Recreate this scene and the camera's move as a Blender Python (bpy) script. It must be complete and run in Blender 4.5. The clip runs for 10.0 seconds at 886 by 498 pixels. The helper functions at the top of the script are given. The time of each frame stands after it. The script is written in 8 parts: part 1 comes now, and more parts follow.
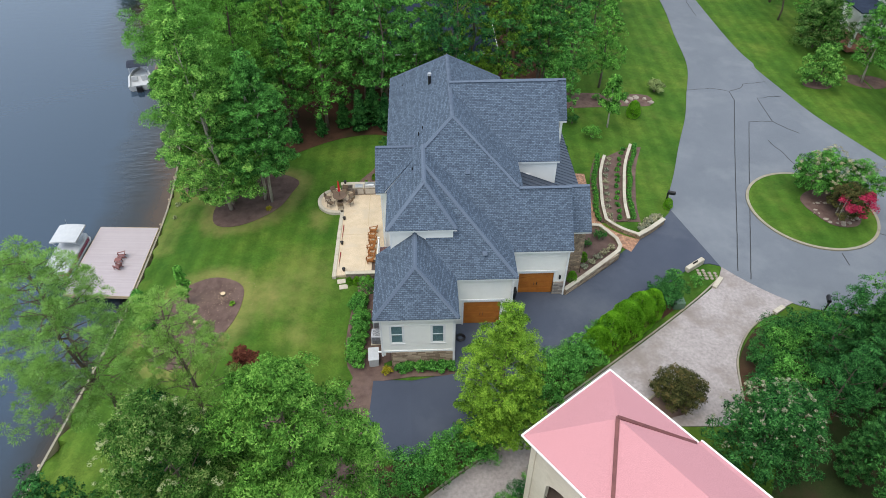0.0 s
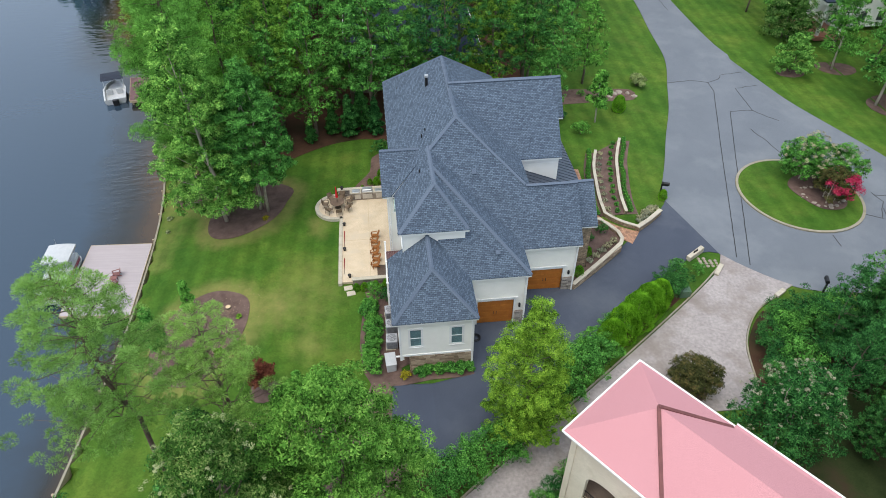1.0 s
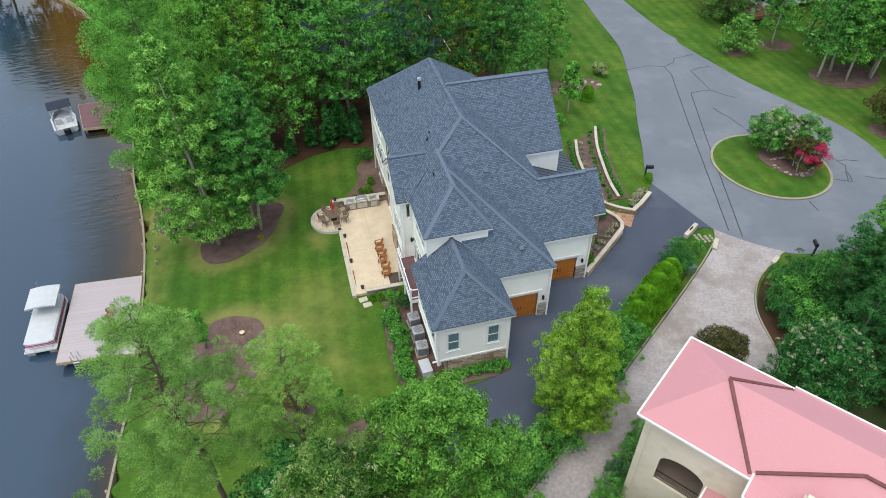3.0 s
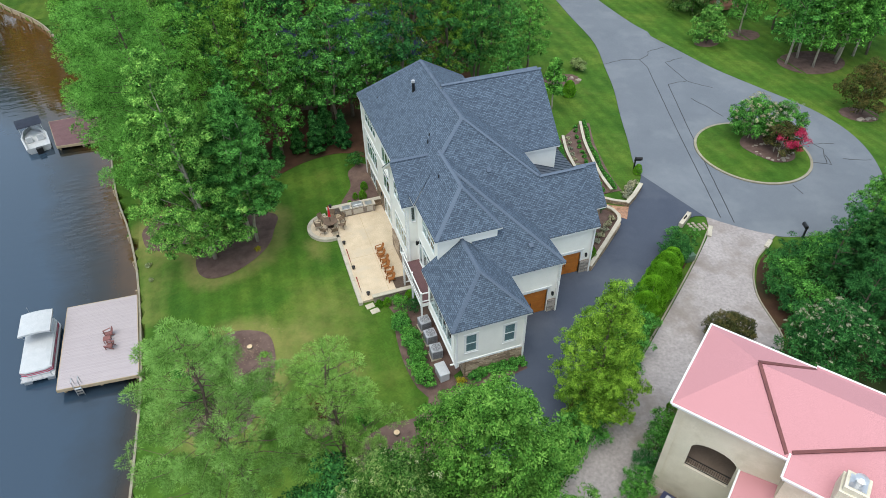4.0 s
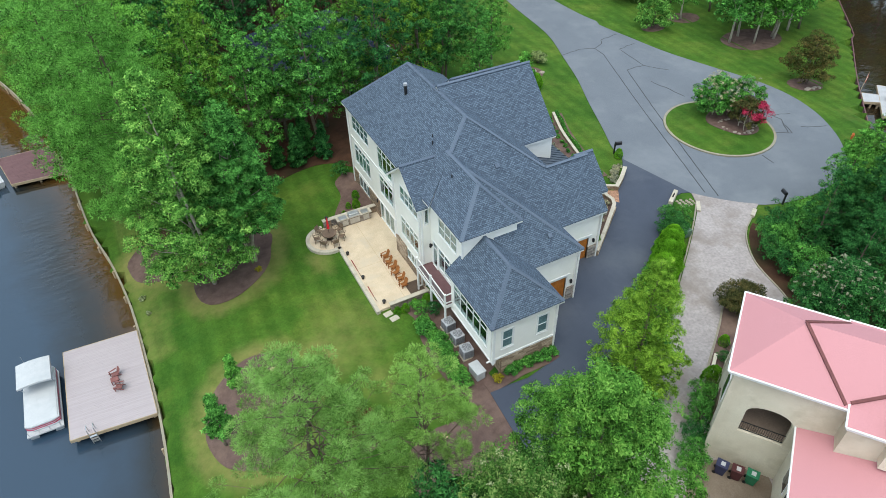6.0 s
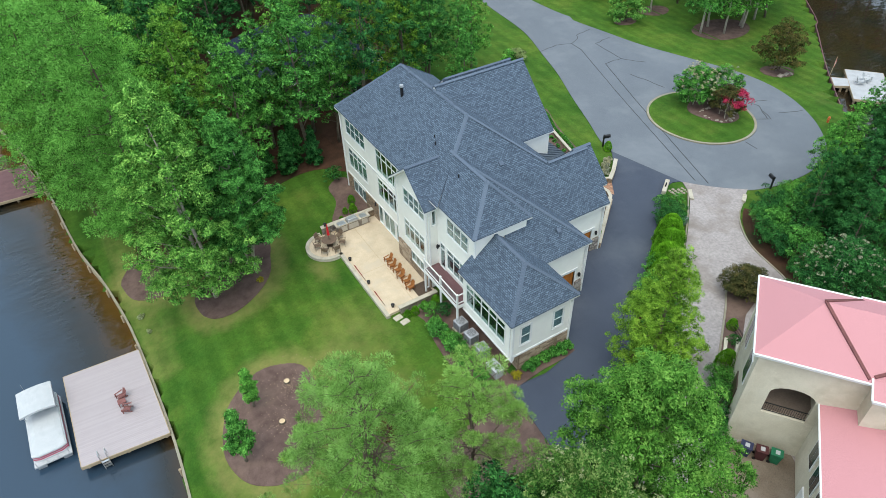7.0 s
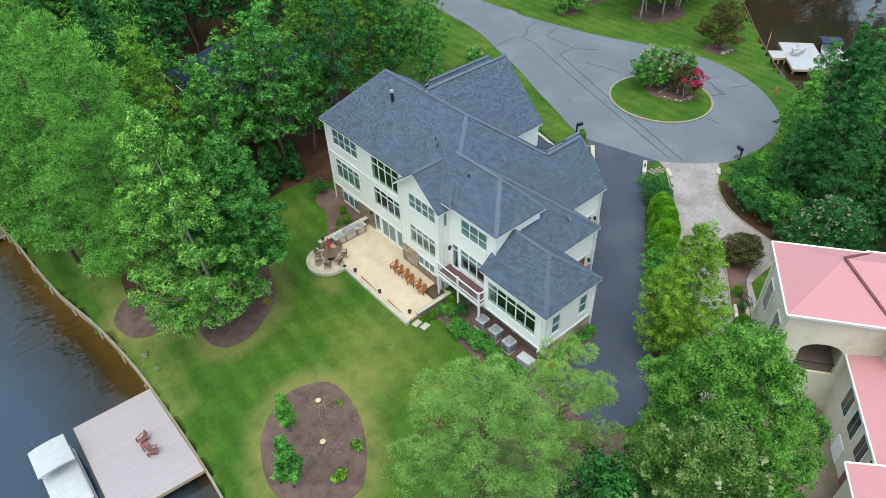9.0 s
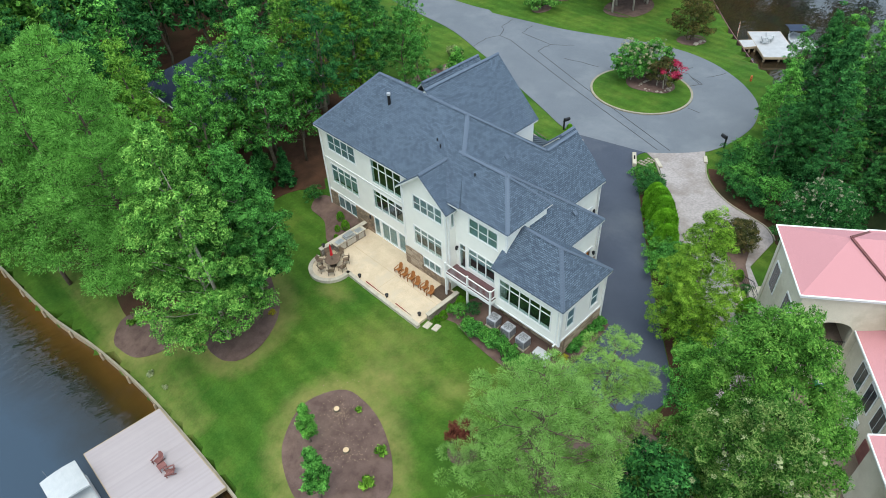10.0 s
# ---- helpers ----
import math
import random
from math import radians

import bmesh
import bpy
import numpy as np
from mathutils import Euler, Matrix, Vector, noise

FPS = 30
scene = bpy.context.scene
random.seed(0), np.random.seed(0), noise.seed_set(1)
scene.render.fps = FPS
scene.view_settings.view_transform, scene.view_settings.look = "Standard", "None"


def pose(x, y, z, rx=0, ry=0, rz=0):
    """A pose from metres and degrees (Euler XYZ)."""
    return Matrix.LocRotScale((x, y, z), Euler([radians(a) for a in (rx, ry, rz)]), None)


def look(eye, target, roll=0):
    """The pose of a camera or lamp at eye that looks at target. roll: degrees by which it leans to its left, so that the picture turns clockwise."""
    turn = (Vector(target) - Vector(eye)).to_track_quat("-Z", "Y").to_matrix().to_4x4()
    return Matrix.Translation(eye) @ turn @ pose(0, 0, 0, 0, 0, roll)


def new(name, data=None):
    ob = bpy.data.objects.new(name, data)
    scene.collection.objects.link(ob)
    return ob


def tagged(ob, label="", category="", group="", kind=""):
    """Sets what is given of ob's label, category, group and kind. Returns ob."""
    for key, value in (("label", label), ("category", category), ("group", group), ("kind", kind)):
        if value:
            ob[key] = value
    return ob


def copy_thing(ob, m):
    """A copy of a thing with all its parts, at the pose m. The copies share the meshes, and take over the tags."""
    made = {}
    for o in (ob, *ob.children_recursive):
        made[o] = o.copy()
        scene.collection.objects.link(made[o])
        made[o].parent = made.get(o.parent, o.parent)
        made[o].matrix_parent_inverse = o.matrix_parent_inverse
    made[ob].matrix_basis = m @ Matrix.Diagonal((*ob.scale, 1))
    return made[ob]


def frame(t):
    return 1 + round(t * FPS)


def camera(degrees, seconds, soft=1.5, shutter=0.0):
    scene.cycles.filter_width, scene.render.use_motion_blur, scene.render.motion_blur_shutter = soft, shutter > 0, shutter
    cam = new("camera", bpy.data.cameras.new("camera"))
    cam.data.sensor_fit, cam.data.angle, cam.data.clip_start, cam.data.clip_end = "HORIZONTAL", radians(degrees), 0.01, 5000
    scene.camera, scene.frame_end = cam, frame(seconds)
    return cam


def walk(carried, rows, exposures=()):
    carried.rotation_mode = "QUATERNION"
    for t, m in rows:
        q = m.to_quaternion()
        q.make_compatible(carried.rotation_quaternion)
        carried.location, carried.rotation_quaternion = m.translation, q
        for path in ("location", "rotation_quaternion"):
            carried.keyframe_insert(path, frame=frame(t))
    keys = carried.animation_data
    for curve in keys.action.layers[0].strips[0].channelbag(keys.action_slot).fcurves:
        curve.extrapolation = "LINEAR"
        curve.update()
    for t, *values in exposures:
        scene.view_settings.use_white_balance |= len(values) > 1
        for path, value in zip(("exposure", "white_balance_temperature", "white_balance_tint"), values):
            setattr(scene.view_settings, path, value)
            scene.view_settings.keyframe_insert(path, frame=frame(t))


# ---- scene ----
cam = camera(67.7, 10.0, soft=0.8)
PATH = [
    (0, (-1.852, -12.014, 41.52), (-1.795, -10.522, 40.19), 0.1),
    (0.5, (-3.671, -11.868, 41.459), (-3.561, -10.377, 40.131), 0.0),
    (1, (-5.486, -11.706, 41.378), (-5.324, -10.217, 40.053), -0.1),
    (1.5, (-7.237, -11.453, 41.28), (-7.026, -9.967, 39.957), -0.2),
    (2, (-8.982, -11.119, 41.245), (-8.72, -9.64, 39.924), -0.4),
    (2.5, (-10.789, -10.737, 41.253), (-10.473, -9.269, 39.932), -0.4),
    (4, (-16.004, -8.968, 41.3), (-15.525, -7.546, 39.978), -0.7),
    (4.5, (-17.644, -8.38, 41.258), (-17.115, -6.974, 39.937), -0.8),
    (5, (-19.225, -7.74, 41.193), (-18.651, -6.351, 39.874), -1.1),
    (5.5, (-20.794, -7.067, 41.155), (-20.172, -5.697, 39.836), -1.3),
    (7, (-25.479, -4.298, 41.067), (-24.713, -3.005, 39.748), -1.7),
    (7.5, (-26.932, -3.398, 41.11), (-26.121, -2.133, 39.79), -1.9),
    (8, (-28.398, -2.402, 41.196), (-27.542, -1.168, 39.875), -2.1),
    (8.5, (-29.763, -1.331, 41.281), (-28.865, -0.13, 39.958), -2.3),
    (9, (-31.112, -0.239, 41.35), (-30.172, 0.929, 40.027), -2.5),
    (9.5, (-32.413, 0.926, 41.416), (-31.433, 2.06, 40.092), -2.7),
    (10, (-33.714, 2.187, 41.46), (-32.694, 3.284, 40.134), -2.8),
]
walk(cam, [(t, look(eye, target, roll)) for t, eye, target, roll in PATH], [(0, 1.27, 6900, 9.5), (2.5, 1.27, 6900, 9.0), (4.5, 1.29, 6740, 5.5), (10, 1.33, 6660, 3.0)])

# ---- world and light: a bright overcast sky ----
world = bpy.data.worlds.new("world")
scene.world = world
world.use_nodes = True
wn, wl = world.node_tree.nodes, world.node_tree.links
SUN_HEIGHT = 71
sky = wn.new("ShaderNodeTexSky")
sky.sky_type, sky.sun_disc = "NISHITA", False
sky.sun_elevation, sky.sun_rotation = radians(SUN_HEIGHT), radians(230)
sky.air_density, sky.dust_density, sky.ozone_density = 1.0, 3.0, 1.0
# a thin even layer of cloud over the blue
cloud = wn.new("ShaderNodeMix")
cloud.data_type = "RGBA"
cloud.inputs[0].default_value, cloud.inputs[7].default_value = 0.57, (3.35, 4.0, 4.8, 1.0)
wl.new(sky.outputs[0], cloud.inputs[6])
wl.new(cloud.outputs[2], wn["Background"].inputs[0])
wn["Background"].inputs[1].default_value = 0.15
sun = new("sun", bpy.data.lights.new("sun", "SUN"))
sun.data.energy, sun.data.angle, sun.data.color = 0.7, radians(60), (0.97, 1.0, 0.96)
sun.matrix_basis = look((0, 0, 80), (0 + 80 / math.tan(radians(SUN_HEIGHT)) * math.sin(radians(50)), 80 / math.tan(radians(SUN_HEIGHT)) * math.cos(radians(50)), 0))
scene.view_settings.exposure = 1.25


# ---- materials ----
def material(name, rough=0.7, spec=0.3, metal=0.0):
    m = bpy.data.materials.new(name)
    m.use_nodes = True
    b = m.node_tree.nodes["Principled BSDF"]
    b.inputs["Roughness"].default_value, b.inputs["Metallic"].default_value = rough, metal
    b.inputs["Specular IOR Level"].default_value = spec
    return m, m.node_tree.nodes, m.node_tree.links, b


def rgb(c):
    return (*c, 1.0)


def ramp(n, stops):
    r = n.new("ShaderNodeValToRGB")
    e = r.color_ramp.elements
    while len(e) < len(stops):
        e.new(0.5)
    for el, (p, c) in zip(e, stops):
        el.position, el.color = p, rgb(c)
    return r


def noise_tex(n, l, coord, scale, detail=4, rough=0.55):
    t = n.new("ShaderNodeTexNoise")
    t.inputs["Scale"].default_value, t.inputs["Detail"].default_value, t.inputs["Roughness"].default_value = scale, detail, rough
    l.new(coord, t.inputs["Vector"])
    return t.outputs["Fac"]


def mix(n, l, kind, fac, a, b):
    m = n.new("ShaderNodeMix")
    m.data_type, m.blend_type = "RGBA", kind
    for sock, v in ((m.inputs[0], fac), (m.inputs[6], a), (m.inputs[7], b)):
        if isinstance(v, (int, float)):
            sock.default_value = v
        elif isinstance(v, tuple):
            sock.default_value = rgb(v)
        else:
            l.new(v, sock)
    return m.outputs[2]


def bump(n, l, height, b, strength=0.3, dist=0.02):
    k = n.new("ShaderNodeBump")
    k.inputs["Strength"].default_value, k.inputs["Distance"].default_value = strength, dist
    l.new(height, k.inputs["Height"])
    l.new(k.outputs[0], b.inputs["Normal"])


def surface(name, a, c, scale=2.0, fine=40.0, rough=0.7, spec=0.3, metal=0.0, relief=0.3, dirt=None, dirt_scale=0.3):
    """Colour between a and c by noise at two scales, with fine relief."""
    m, n, l, b = material(name, rough, spec, metal)
    co = n.new("ShaderNodeTexCoord").outputs["Object"]
    big, small = noise_tex(n, l, co, scale), noise_tex(n, l, co, fine, 3)
    r = ramp(n, [(0.3, a), (0.7, c)])
    l.new(big, r.inputs[0])
    r2 = ramp(n, [(0.25, (0.72, 0.72, 0.72)), (0.75, (1.2, 1.2, 1.2))])
    l.new(small, r2.inputs[0])
    col = mix(n, l, "MULTIPLY", 0.8, r.outputs[0], r2.outputs[0])
    if dirt:
        rd = ramp(n, [(0.5, (0, 0, 0)), (0.68, (1, 1, 1))])
        l.new(noise_tex(n, l, co, dirt_scale, 6, 0.65), rd.inputs[0])
        col = mix(n, l, "MIX", rd.outputs[0], col, dirt)
    l.new(col, b.inputs["Base Color"])
    bump(n, l, small, b, relief, 0.01)
    return m


def shingle_material():
    m, n, l, b = material("slate_shingles", 0.85, 0.2)
    uv = n.new("ShaderNodeUVMap").outputs[0]
    obj = n.new("ShaderNodeTexCoord").outputs["Object"]
    br = n.new("ShaderNodeTexBrick")
    br.offset, br.squash = 0.5, 1.0
    for k, v in (("Scale", 1.0), ("Mortar Size", 0.016), ("Mortar Smooth", 0.4), ("Brick Width", 0.27), ("Row Height", 0.14), ("Bias", -0.2)):
        br.inputs[k].default_value = v
    br.inputs["Color1"].default_value, br.inputs["Color2"].default_value = rgb((0.104, 0.140, 0.186)), rgb((0.046, 0.063, 0.092))
    br.inputs["Mortar"].default_value = rgb((0.034, 0.045, 0.064))
    l.new(uv, br.inputs["Vector"])
    r = ramp(n, [(0.3, (0.93, 0.93, 0.93)), (0.7, (1.06, 1.06, 1.07))])
    l.new(noise_tex(n, l, obj, 0.6, 5, 0.6), r.inputs[0])
    g = ramp(n, [(0.3, (0.7, 0.7, 0.7)), (0.7, (1.25, 1.25, 1.25))])
    l.new(noise_tex(n, l, obj, 14.0, 2), g.inputs[0])
    col = mix(n, l, "MULTIPLY", 1.0, br.outputs["Color"], r.outputs[0])
    col = mix(n, l, "MULTIPLY", 0.8, col, g.outputs[0])
    l.new(col, b.inputs["Base Color"])
    bump(n, l, br.outputs["Fac"], b, -0.5, 0.02)
    return m


def stone_material(name, c1, c2, mortar, w=0.42, h=0.15):
    m, n, l, b = material(name, 0.85, 0.2)
    uv = n.new("ShaderNodeUVMap").outputs[0]
    obj = n.new("ShaderNodeTexCoord").outputs["Object"]
    br = n.new("ShaderNodeTexBrick")
    for k, v in (("Scale", 1.0), ("Mortar Size", 0.012), ("Brick Width", w), ("Row Height", h)):
        br.inputs[k].default_value = v
    br.inputs["Color1"].default_value, br.inputs["Color2"].default_value, br.inputs["Mortar"].default_value = rgb(c1), rgb(c2), rgb(mortar)
    l.new(uv, br.inputs["Vector"])
    r = ramp(n, [(0.3, (0.6, 0.58, 0.56)), (0.7, (1.35, 1.3, 1.22))])
    l.new(noise_tex(n, l, obj, 3.5, 4), r.inputs[0])
    l.new(mix(n, l, "MULTIPLY", 1.0, br.outputs["Color"], r.outputs[0]), b.inputs["Base Color"])
    bump(n, l, br.outputs["Fac"], b, -0.7, 0.03)
    return m


def siding_material(name, c, pitch=0.16):
    m, n, l, b = material(name, 0.6, 0.3)
    obj = n.new("ShaderNodeTexCoord").outputs["Object"]
    sep = n.new("ShaderNodeSeparateXYZ")
    l.new(obj, sep.inputs[0])
    mod = n.new("ShaderNodeMath")
    mod.operation = "FRACT"
    mul = n.new("ShaderNodeMath")
    mul.operation, mul.inputs[1].default_value = "MULTIPLY", 1 / pitch
    l.new(sep.outputs[2], mul.inputs[0])
    l.new(mul.outputs[0], mod.inputs[0])
    r = ramp(n, [(0.3, tuple(0.93 * v for v in c)), (0.7, c)])
    l.new(noise_tex(n, l, obj, 0.9, 6, 0.6), r.inputs[0])
    l.new(r.outputs[0], b.inputs["Base Color"])
    bump(n, l, mod.outputs[0], b, 0.25, 0.02)
    return m


def leaf_material(name, dark, mid, light, trans=0.12):
    """Leaf colour that varies from leaf to leaf, from spray to spray and from plant to plant."""
    m, n, l, b = material(name, 0.7, 0.03)
    geo = n.new("ShaderNodeNewGeometry").outputs["Random Per Island"]
    info = n.new("ShaderNodeObjectInfo").outputs["Random"]
    obj = n.new("ShaderNodeTexCoord").outputs["Object"]
    md = n.new("ShaderNodeMath")
    md.operation, md.inputs[1].default_value = "MULTIPLY", 0.62
    l.new(geo, md.inputs[0])
    ma = n.new("ShaderNodeMath")
    ma.operation, ma.inputs[1].default_value = "MULTIPLY_ADD", 1.9
    l.new(noise_tex(n, l, obj, 1.2, 3), ma.inputs[0])
    l.new(md.outputs[0], ma.inputs[2])
    sb = n.new("ShaderNodeMath")
    sb.operation, sb.inputs[1].default_value = "SUBTRACT", 0.78
    l.new(ma.outputs[0], sb.inputs[0])
    r = ramp(n, [(0.1, tuple(0.5 * v for v in dark)), (0.5, tuple(0.92 * v for v in mid)), (0.95, tuple(f * v for f, v in zip((0.92, 0.95, 0.85), light)))])
    l.new(sb.outputs[0], r.inputs[0])
    r2 = ramp(n, [(0.0, (0.8, 0.86, 0.9)), (1.0, (1.2, 1.12, 0.95))])
    l.new(info, r2.inputs[0])
    col = mix(n, l, "MULTIPLY", 1.0, r.outputs[0], r2.outputs[0])
    l.new(col, b.inputs["Base Color"])
    tr = n.new("ShaderNodeBsdfTranslucent")
    l.new(col, tr.inputs[0])
    ms = n.new("ShaderNodeMixShader")
    ms.inputs[0].default_value = trans
    l.new(b.outputs[0], ms.inputs[1])
    l.new(tr.outputs[0], ms.inputs[2])
    l.new(ms.outputs[0], n["Material Output"].inputs[0])
    return m


def glass_material():
    m, n, l, b = material("window_glass", 0.03, 0.5)
    gl = n.new("ShaderNodeBsdfGlossy")
    gl.inputs["Roughness"].default_value = 0.02
    gl.inputs["Color"].default_value = rgb((0.9, 0.95, 0.97))
    tp = n.new("ShaderNodeBsdfTransparent")
    tp.inputs[0].default_value = rgb((0.75, 0.85, 0.86))
    lw = n.new("ShaderNodeLayerWeight")
    lw.inputs[0].default_value = 0.5
    pw = n.new("ShaderNodeMath")
    pw.operation, pw.inputs[1].default_value = "POWER", 4.0
    l.new(lw.outputs["Facing"], pw.inputs[0])
    fr = n.new("ShaderNodeMath")
    fr.operation, fr.inputs[1].default_value, fr.inputs[2].default_value = "MULTIPLY_ADD", 0.75, 0.07
    l.new(pw.outputs[0], fr.inputs[0])
    ms = n.new("ShaderNodeMixShader")
    l.new(fr.outputs[0], ms.inputs[0])
    l.new(tp.outputs[0], ms.inputs[1])
    l.new(gl.outputs[0], ms.inputs[2])
    l.new(ms.outputs[0], n["Material Output"].inputs[0])
    return m


def lawn_material():
    """Mown turf: olive and deep green by patches, straight mowing stripes, dry straw-coloured zones."""
    m, n, l, b = material("mown_grass", 0.9, 0.1)
    co = n.new("ShaderNodeTexCoord").outputs["Object"]
    r = ramp(n, [(0.3, (0.024, 0.080, 0.010)), (0.5, (0.052, 0.116, 0.014)), (0.7, (0.098, 0.150, 0.022))])
    l.new(noise_tex(n, l, co, 0.11, 9, 0.66), r.inputs[0])
    col = r.outputs[0]
    for turn, scale, lo, hi in ((3, 0.17, 0.88, 1.09), (-38, 0.11, 0.95, 1.04)):
        w = n.new("ShaderNodeTexWave")
        w.bands_direction = "X"
        w.inputs["Scale"].default_value, w.inputs["Distortion"].default_value = scale, 1.6
        w.inputs["Detail"].default_value, w.inputs["Detail Scale"].default_value = 3.0, 0.6
        mp = n.new("ShaderNodeMapping")
        mp.inputs["Rotation"].default_value = (0, 0, radians(turn))
        l.new(co, mp.inputs[0])
        l.new(mp.outputs[0], w.inputs["Vector"])
        r2 = ramp(n, [(0.25, (lo, lo * 1.03, lo)), (0.75, (hi, hi * 0.985, hi))])
        l.new(w.outputs["Fac"], r2.inputs[0])
        col = mix(n, l, "MULTIPLY", 0.85, col, r2.outputs[0])
    for scale, lo, hi in ((7.0, 0.68, 1.28), (2.2, 0.84, 1.14), (0.7, 0.72, 1.24)):
        r3 = ramp(n, [(0.3, (lo, lo * 1.04, lo)), (0.7, (hi, hi * 0.97, hi))])
        l.new(noise_tex(n, l, co, scale, 7, 0.72), r3.inputs[0])
        col = mix(n, l, "MULTIPLY", 0.85, col, r3.outputs[0])
    rd = ramp(n, [(0.54, (0, 0, 0)), (0.82, (0.42, 0.42, 0.42))])
    l.new(noise_tex(n, l, co, 0.16, 8, 0.7), rd.inputs[0])
    col = mix(n, l, "MIX", rd.outputs[0], col, (0.20, 0.19, 0.05))
    at = n.new("ShaderNodeAttribute")
    at.attribute_name = "dry"
    nz = ramp(n, [(0.25, (0.45, 0.45, 0.45)), (0.7, (1, 1, 1))])
    l.new(noise_tex(n, l, co, 0.8, 7, 0.75), nz.inputs[0])
    ad = n.new("ShaderNodeMath")
    ad.operation = "MULTIPLY"
    l.new(at.outputs["Fac"], ad.inputs[0])
    l.new(nz.outputs[0], ad.inputs[1])
    rq = ramp(n, [(0.2, (0, 0, 0)), (0.9, (0.85, 0.85, 0.85))])
    l.new(ad.outputs[0], rq.inputs[0])
    col = mix(n, l, "MIX", rq.outputs[0], col, (0.245, 0.215, 0.075))
    l.new(col, b.inputs["Base Color"])
    bump(n, l, noise_tex(n, l, co, 30.0, 3), b, 0.6, 0.03)
    return m


def water_material():
    """Dark water that mirrors sky and trees, rippled by the wind; brown bed and dark tree reflections are put into its
    colour.
    """
    m, n, l, b = material("lake_water", 0.04, 0.7)
    b.inputs["IOR"].default_value = 1.41
    co = n.new("ShaderNodeTexCoord").outputs["Object"]
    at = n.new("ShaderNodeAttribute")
    at.attribute_name = "bed_and_reflection"
    # Blue water, dark tree reflection, then brown bed, all as base colour.
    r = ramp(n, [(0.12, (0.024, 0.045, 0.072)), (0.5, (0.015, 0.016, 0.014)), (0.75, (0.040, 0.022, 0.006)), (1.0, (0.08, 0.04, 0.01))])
    ad = n.new("ShaderNodeMath")
    ad.operation = "MULTIPLY_ADD"
    ad.inputs[1].default_value, ad.inputs[2].default_value = 0.4, -0.2
    l.new(noise_tex(n, l, co, 0.2, 6, 0.65), ad.inputs[0])
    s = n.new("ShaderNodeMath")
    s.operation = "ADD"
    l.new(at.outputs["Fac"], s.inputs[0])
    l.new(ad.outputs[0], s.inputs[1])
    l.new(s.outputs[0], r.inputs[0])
    l.new(r.outputs[0], b.inputs["Base Color"])
    wind = n.new("ShaderNodeAttribute")
    wind.attribute_name = "ripple"
    height = None
    for turn, sx, sy, scale, amount in ((-14, 0.55, 1.5, 0.9, 1.0), (20, 0.8, 1.4, 2.1, 0.3)):
        mp = n.new("ShaderNodeMapping")
        mp.inputs["Scale"].default_value = (sx, sy, 1)
        mp.inputs["Rotation"].default_value = (0, 0, radians(turn))
        l.new(co, mp.inputs[0])
        k = n.new("ShaderNodeMath")
        k.operation, k.inputs[1].default_value = "MULTIPLY", amount
        l.new(noise_tex(n, l, mp.outputs[0], scale, 2, 0.4), k.inputs[0])
        if height is not None:
            q = n.new("ShaderNodeMath")
            q.operation = "ADD"
            l.new(height, q.inputs[0])
            l.new(k.outputs[0], q.inputs[1])
            height = q.outputs[0]
        else:
            height = k.outputs[0]
    wm = n.new("ShaderNodeMath")
    wm.operation = "MULTIPLY"
    l.new(height, wm.inputs[0])
    l.new(wind.outputs["Fac"], wm.inputs[1])
    bump(n, l, wm.outputs[0], b, 1.0, 0.5)
    return m


def asphalt_material(name, a, c, dirt=None):
    m = surface(name, a, c, 0.25, 60.0, 0.9, 0.2, 0, 0.35, dirt, 0.12)
    return m


def planks_material(name, c1, c2, w, axis=0):
    m, n, l, b = material(name, 0.65, 0.3)
    obj = n.new("ShaderNodeTexCoord").outputs["Object"]
    r = ramp(n, [(0.3, c1), (0.7, c2)])
    l.new(noise_tex(n, l, obj, 1.5, 6, 0.65), r.inputs[0])
    info = n.new("ShaderNodeObjectInfo").outputs["Random"]
    r2 = ramp(n, [(0, (0.95, 0.95, 0.95)), (1, (1.04, 1.035, 1.03))])
    l.new(info, r2.inputs[0])
    l.new(mix(n, l, "MULTIPLY", 1.0, r.outputs[0], r2.outputs[0]), b.inputs["Base Color"])
    bump(n, l, noise_tex(n, l, obj, 30.0, 2), b, 0.2, 0.005)
    return m


SHINGLE = shingle_material()
CAP = surface("ridge_shingle", (0.086, 0.112, 0.154), (0.122, 0.152, 0.2), 2.0, 20.0, 0.85, 0.2)
SIDING = siding_material("cream_siding", (0.87, 0.855, 0.80))
TRIM = surface("white_trim", (0.74, 0.74, 0.725), (0.80, 0.80, 0.785), 0.8, 30, 0.45, 0.4, 0, 0.05)
GLASS = glass_material()
STONE = stone_material("ledge_stone", (0.36, 0.27, 0.19), (0.22, 0.17, 0.13), (0.13, 0.11, 0.09))
GREY_STONE = stone_material("grey_ledge_stone", (0.33, 0.29, 0.25), (0.22, 0.19, 0.17), (0.15, 0.13, 0.12))
DOORWOOD = planks_material("stained_cedar", (0.33, 0.105, 0.018), (0.46, 0.165, 0.03), 0.2)
LAWN = lawn_material()
WATER = water_material()
ASPHALT = asphalt_material("worn_road_asphalt", (0.128, 0.142, 0.162), (0.146, 0.160, 0.181), (0.168, 0.182, 0.2))
BLACKTOP = asphalt_material("sealed_driveway", (0.051, 0.061, 0.086), (0.065, 0.076, 0.102), (0.082, 0.093, 0.116))
SEAL = surface("crack_sealant", (0.02, 0.02, 0.022), (0.035, 0.035, 0.036), 3, 30, 0.6)
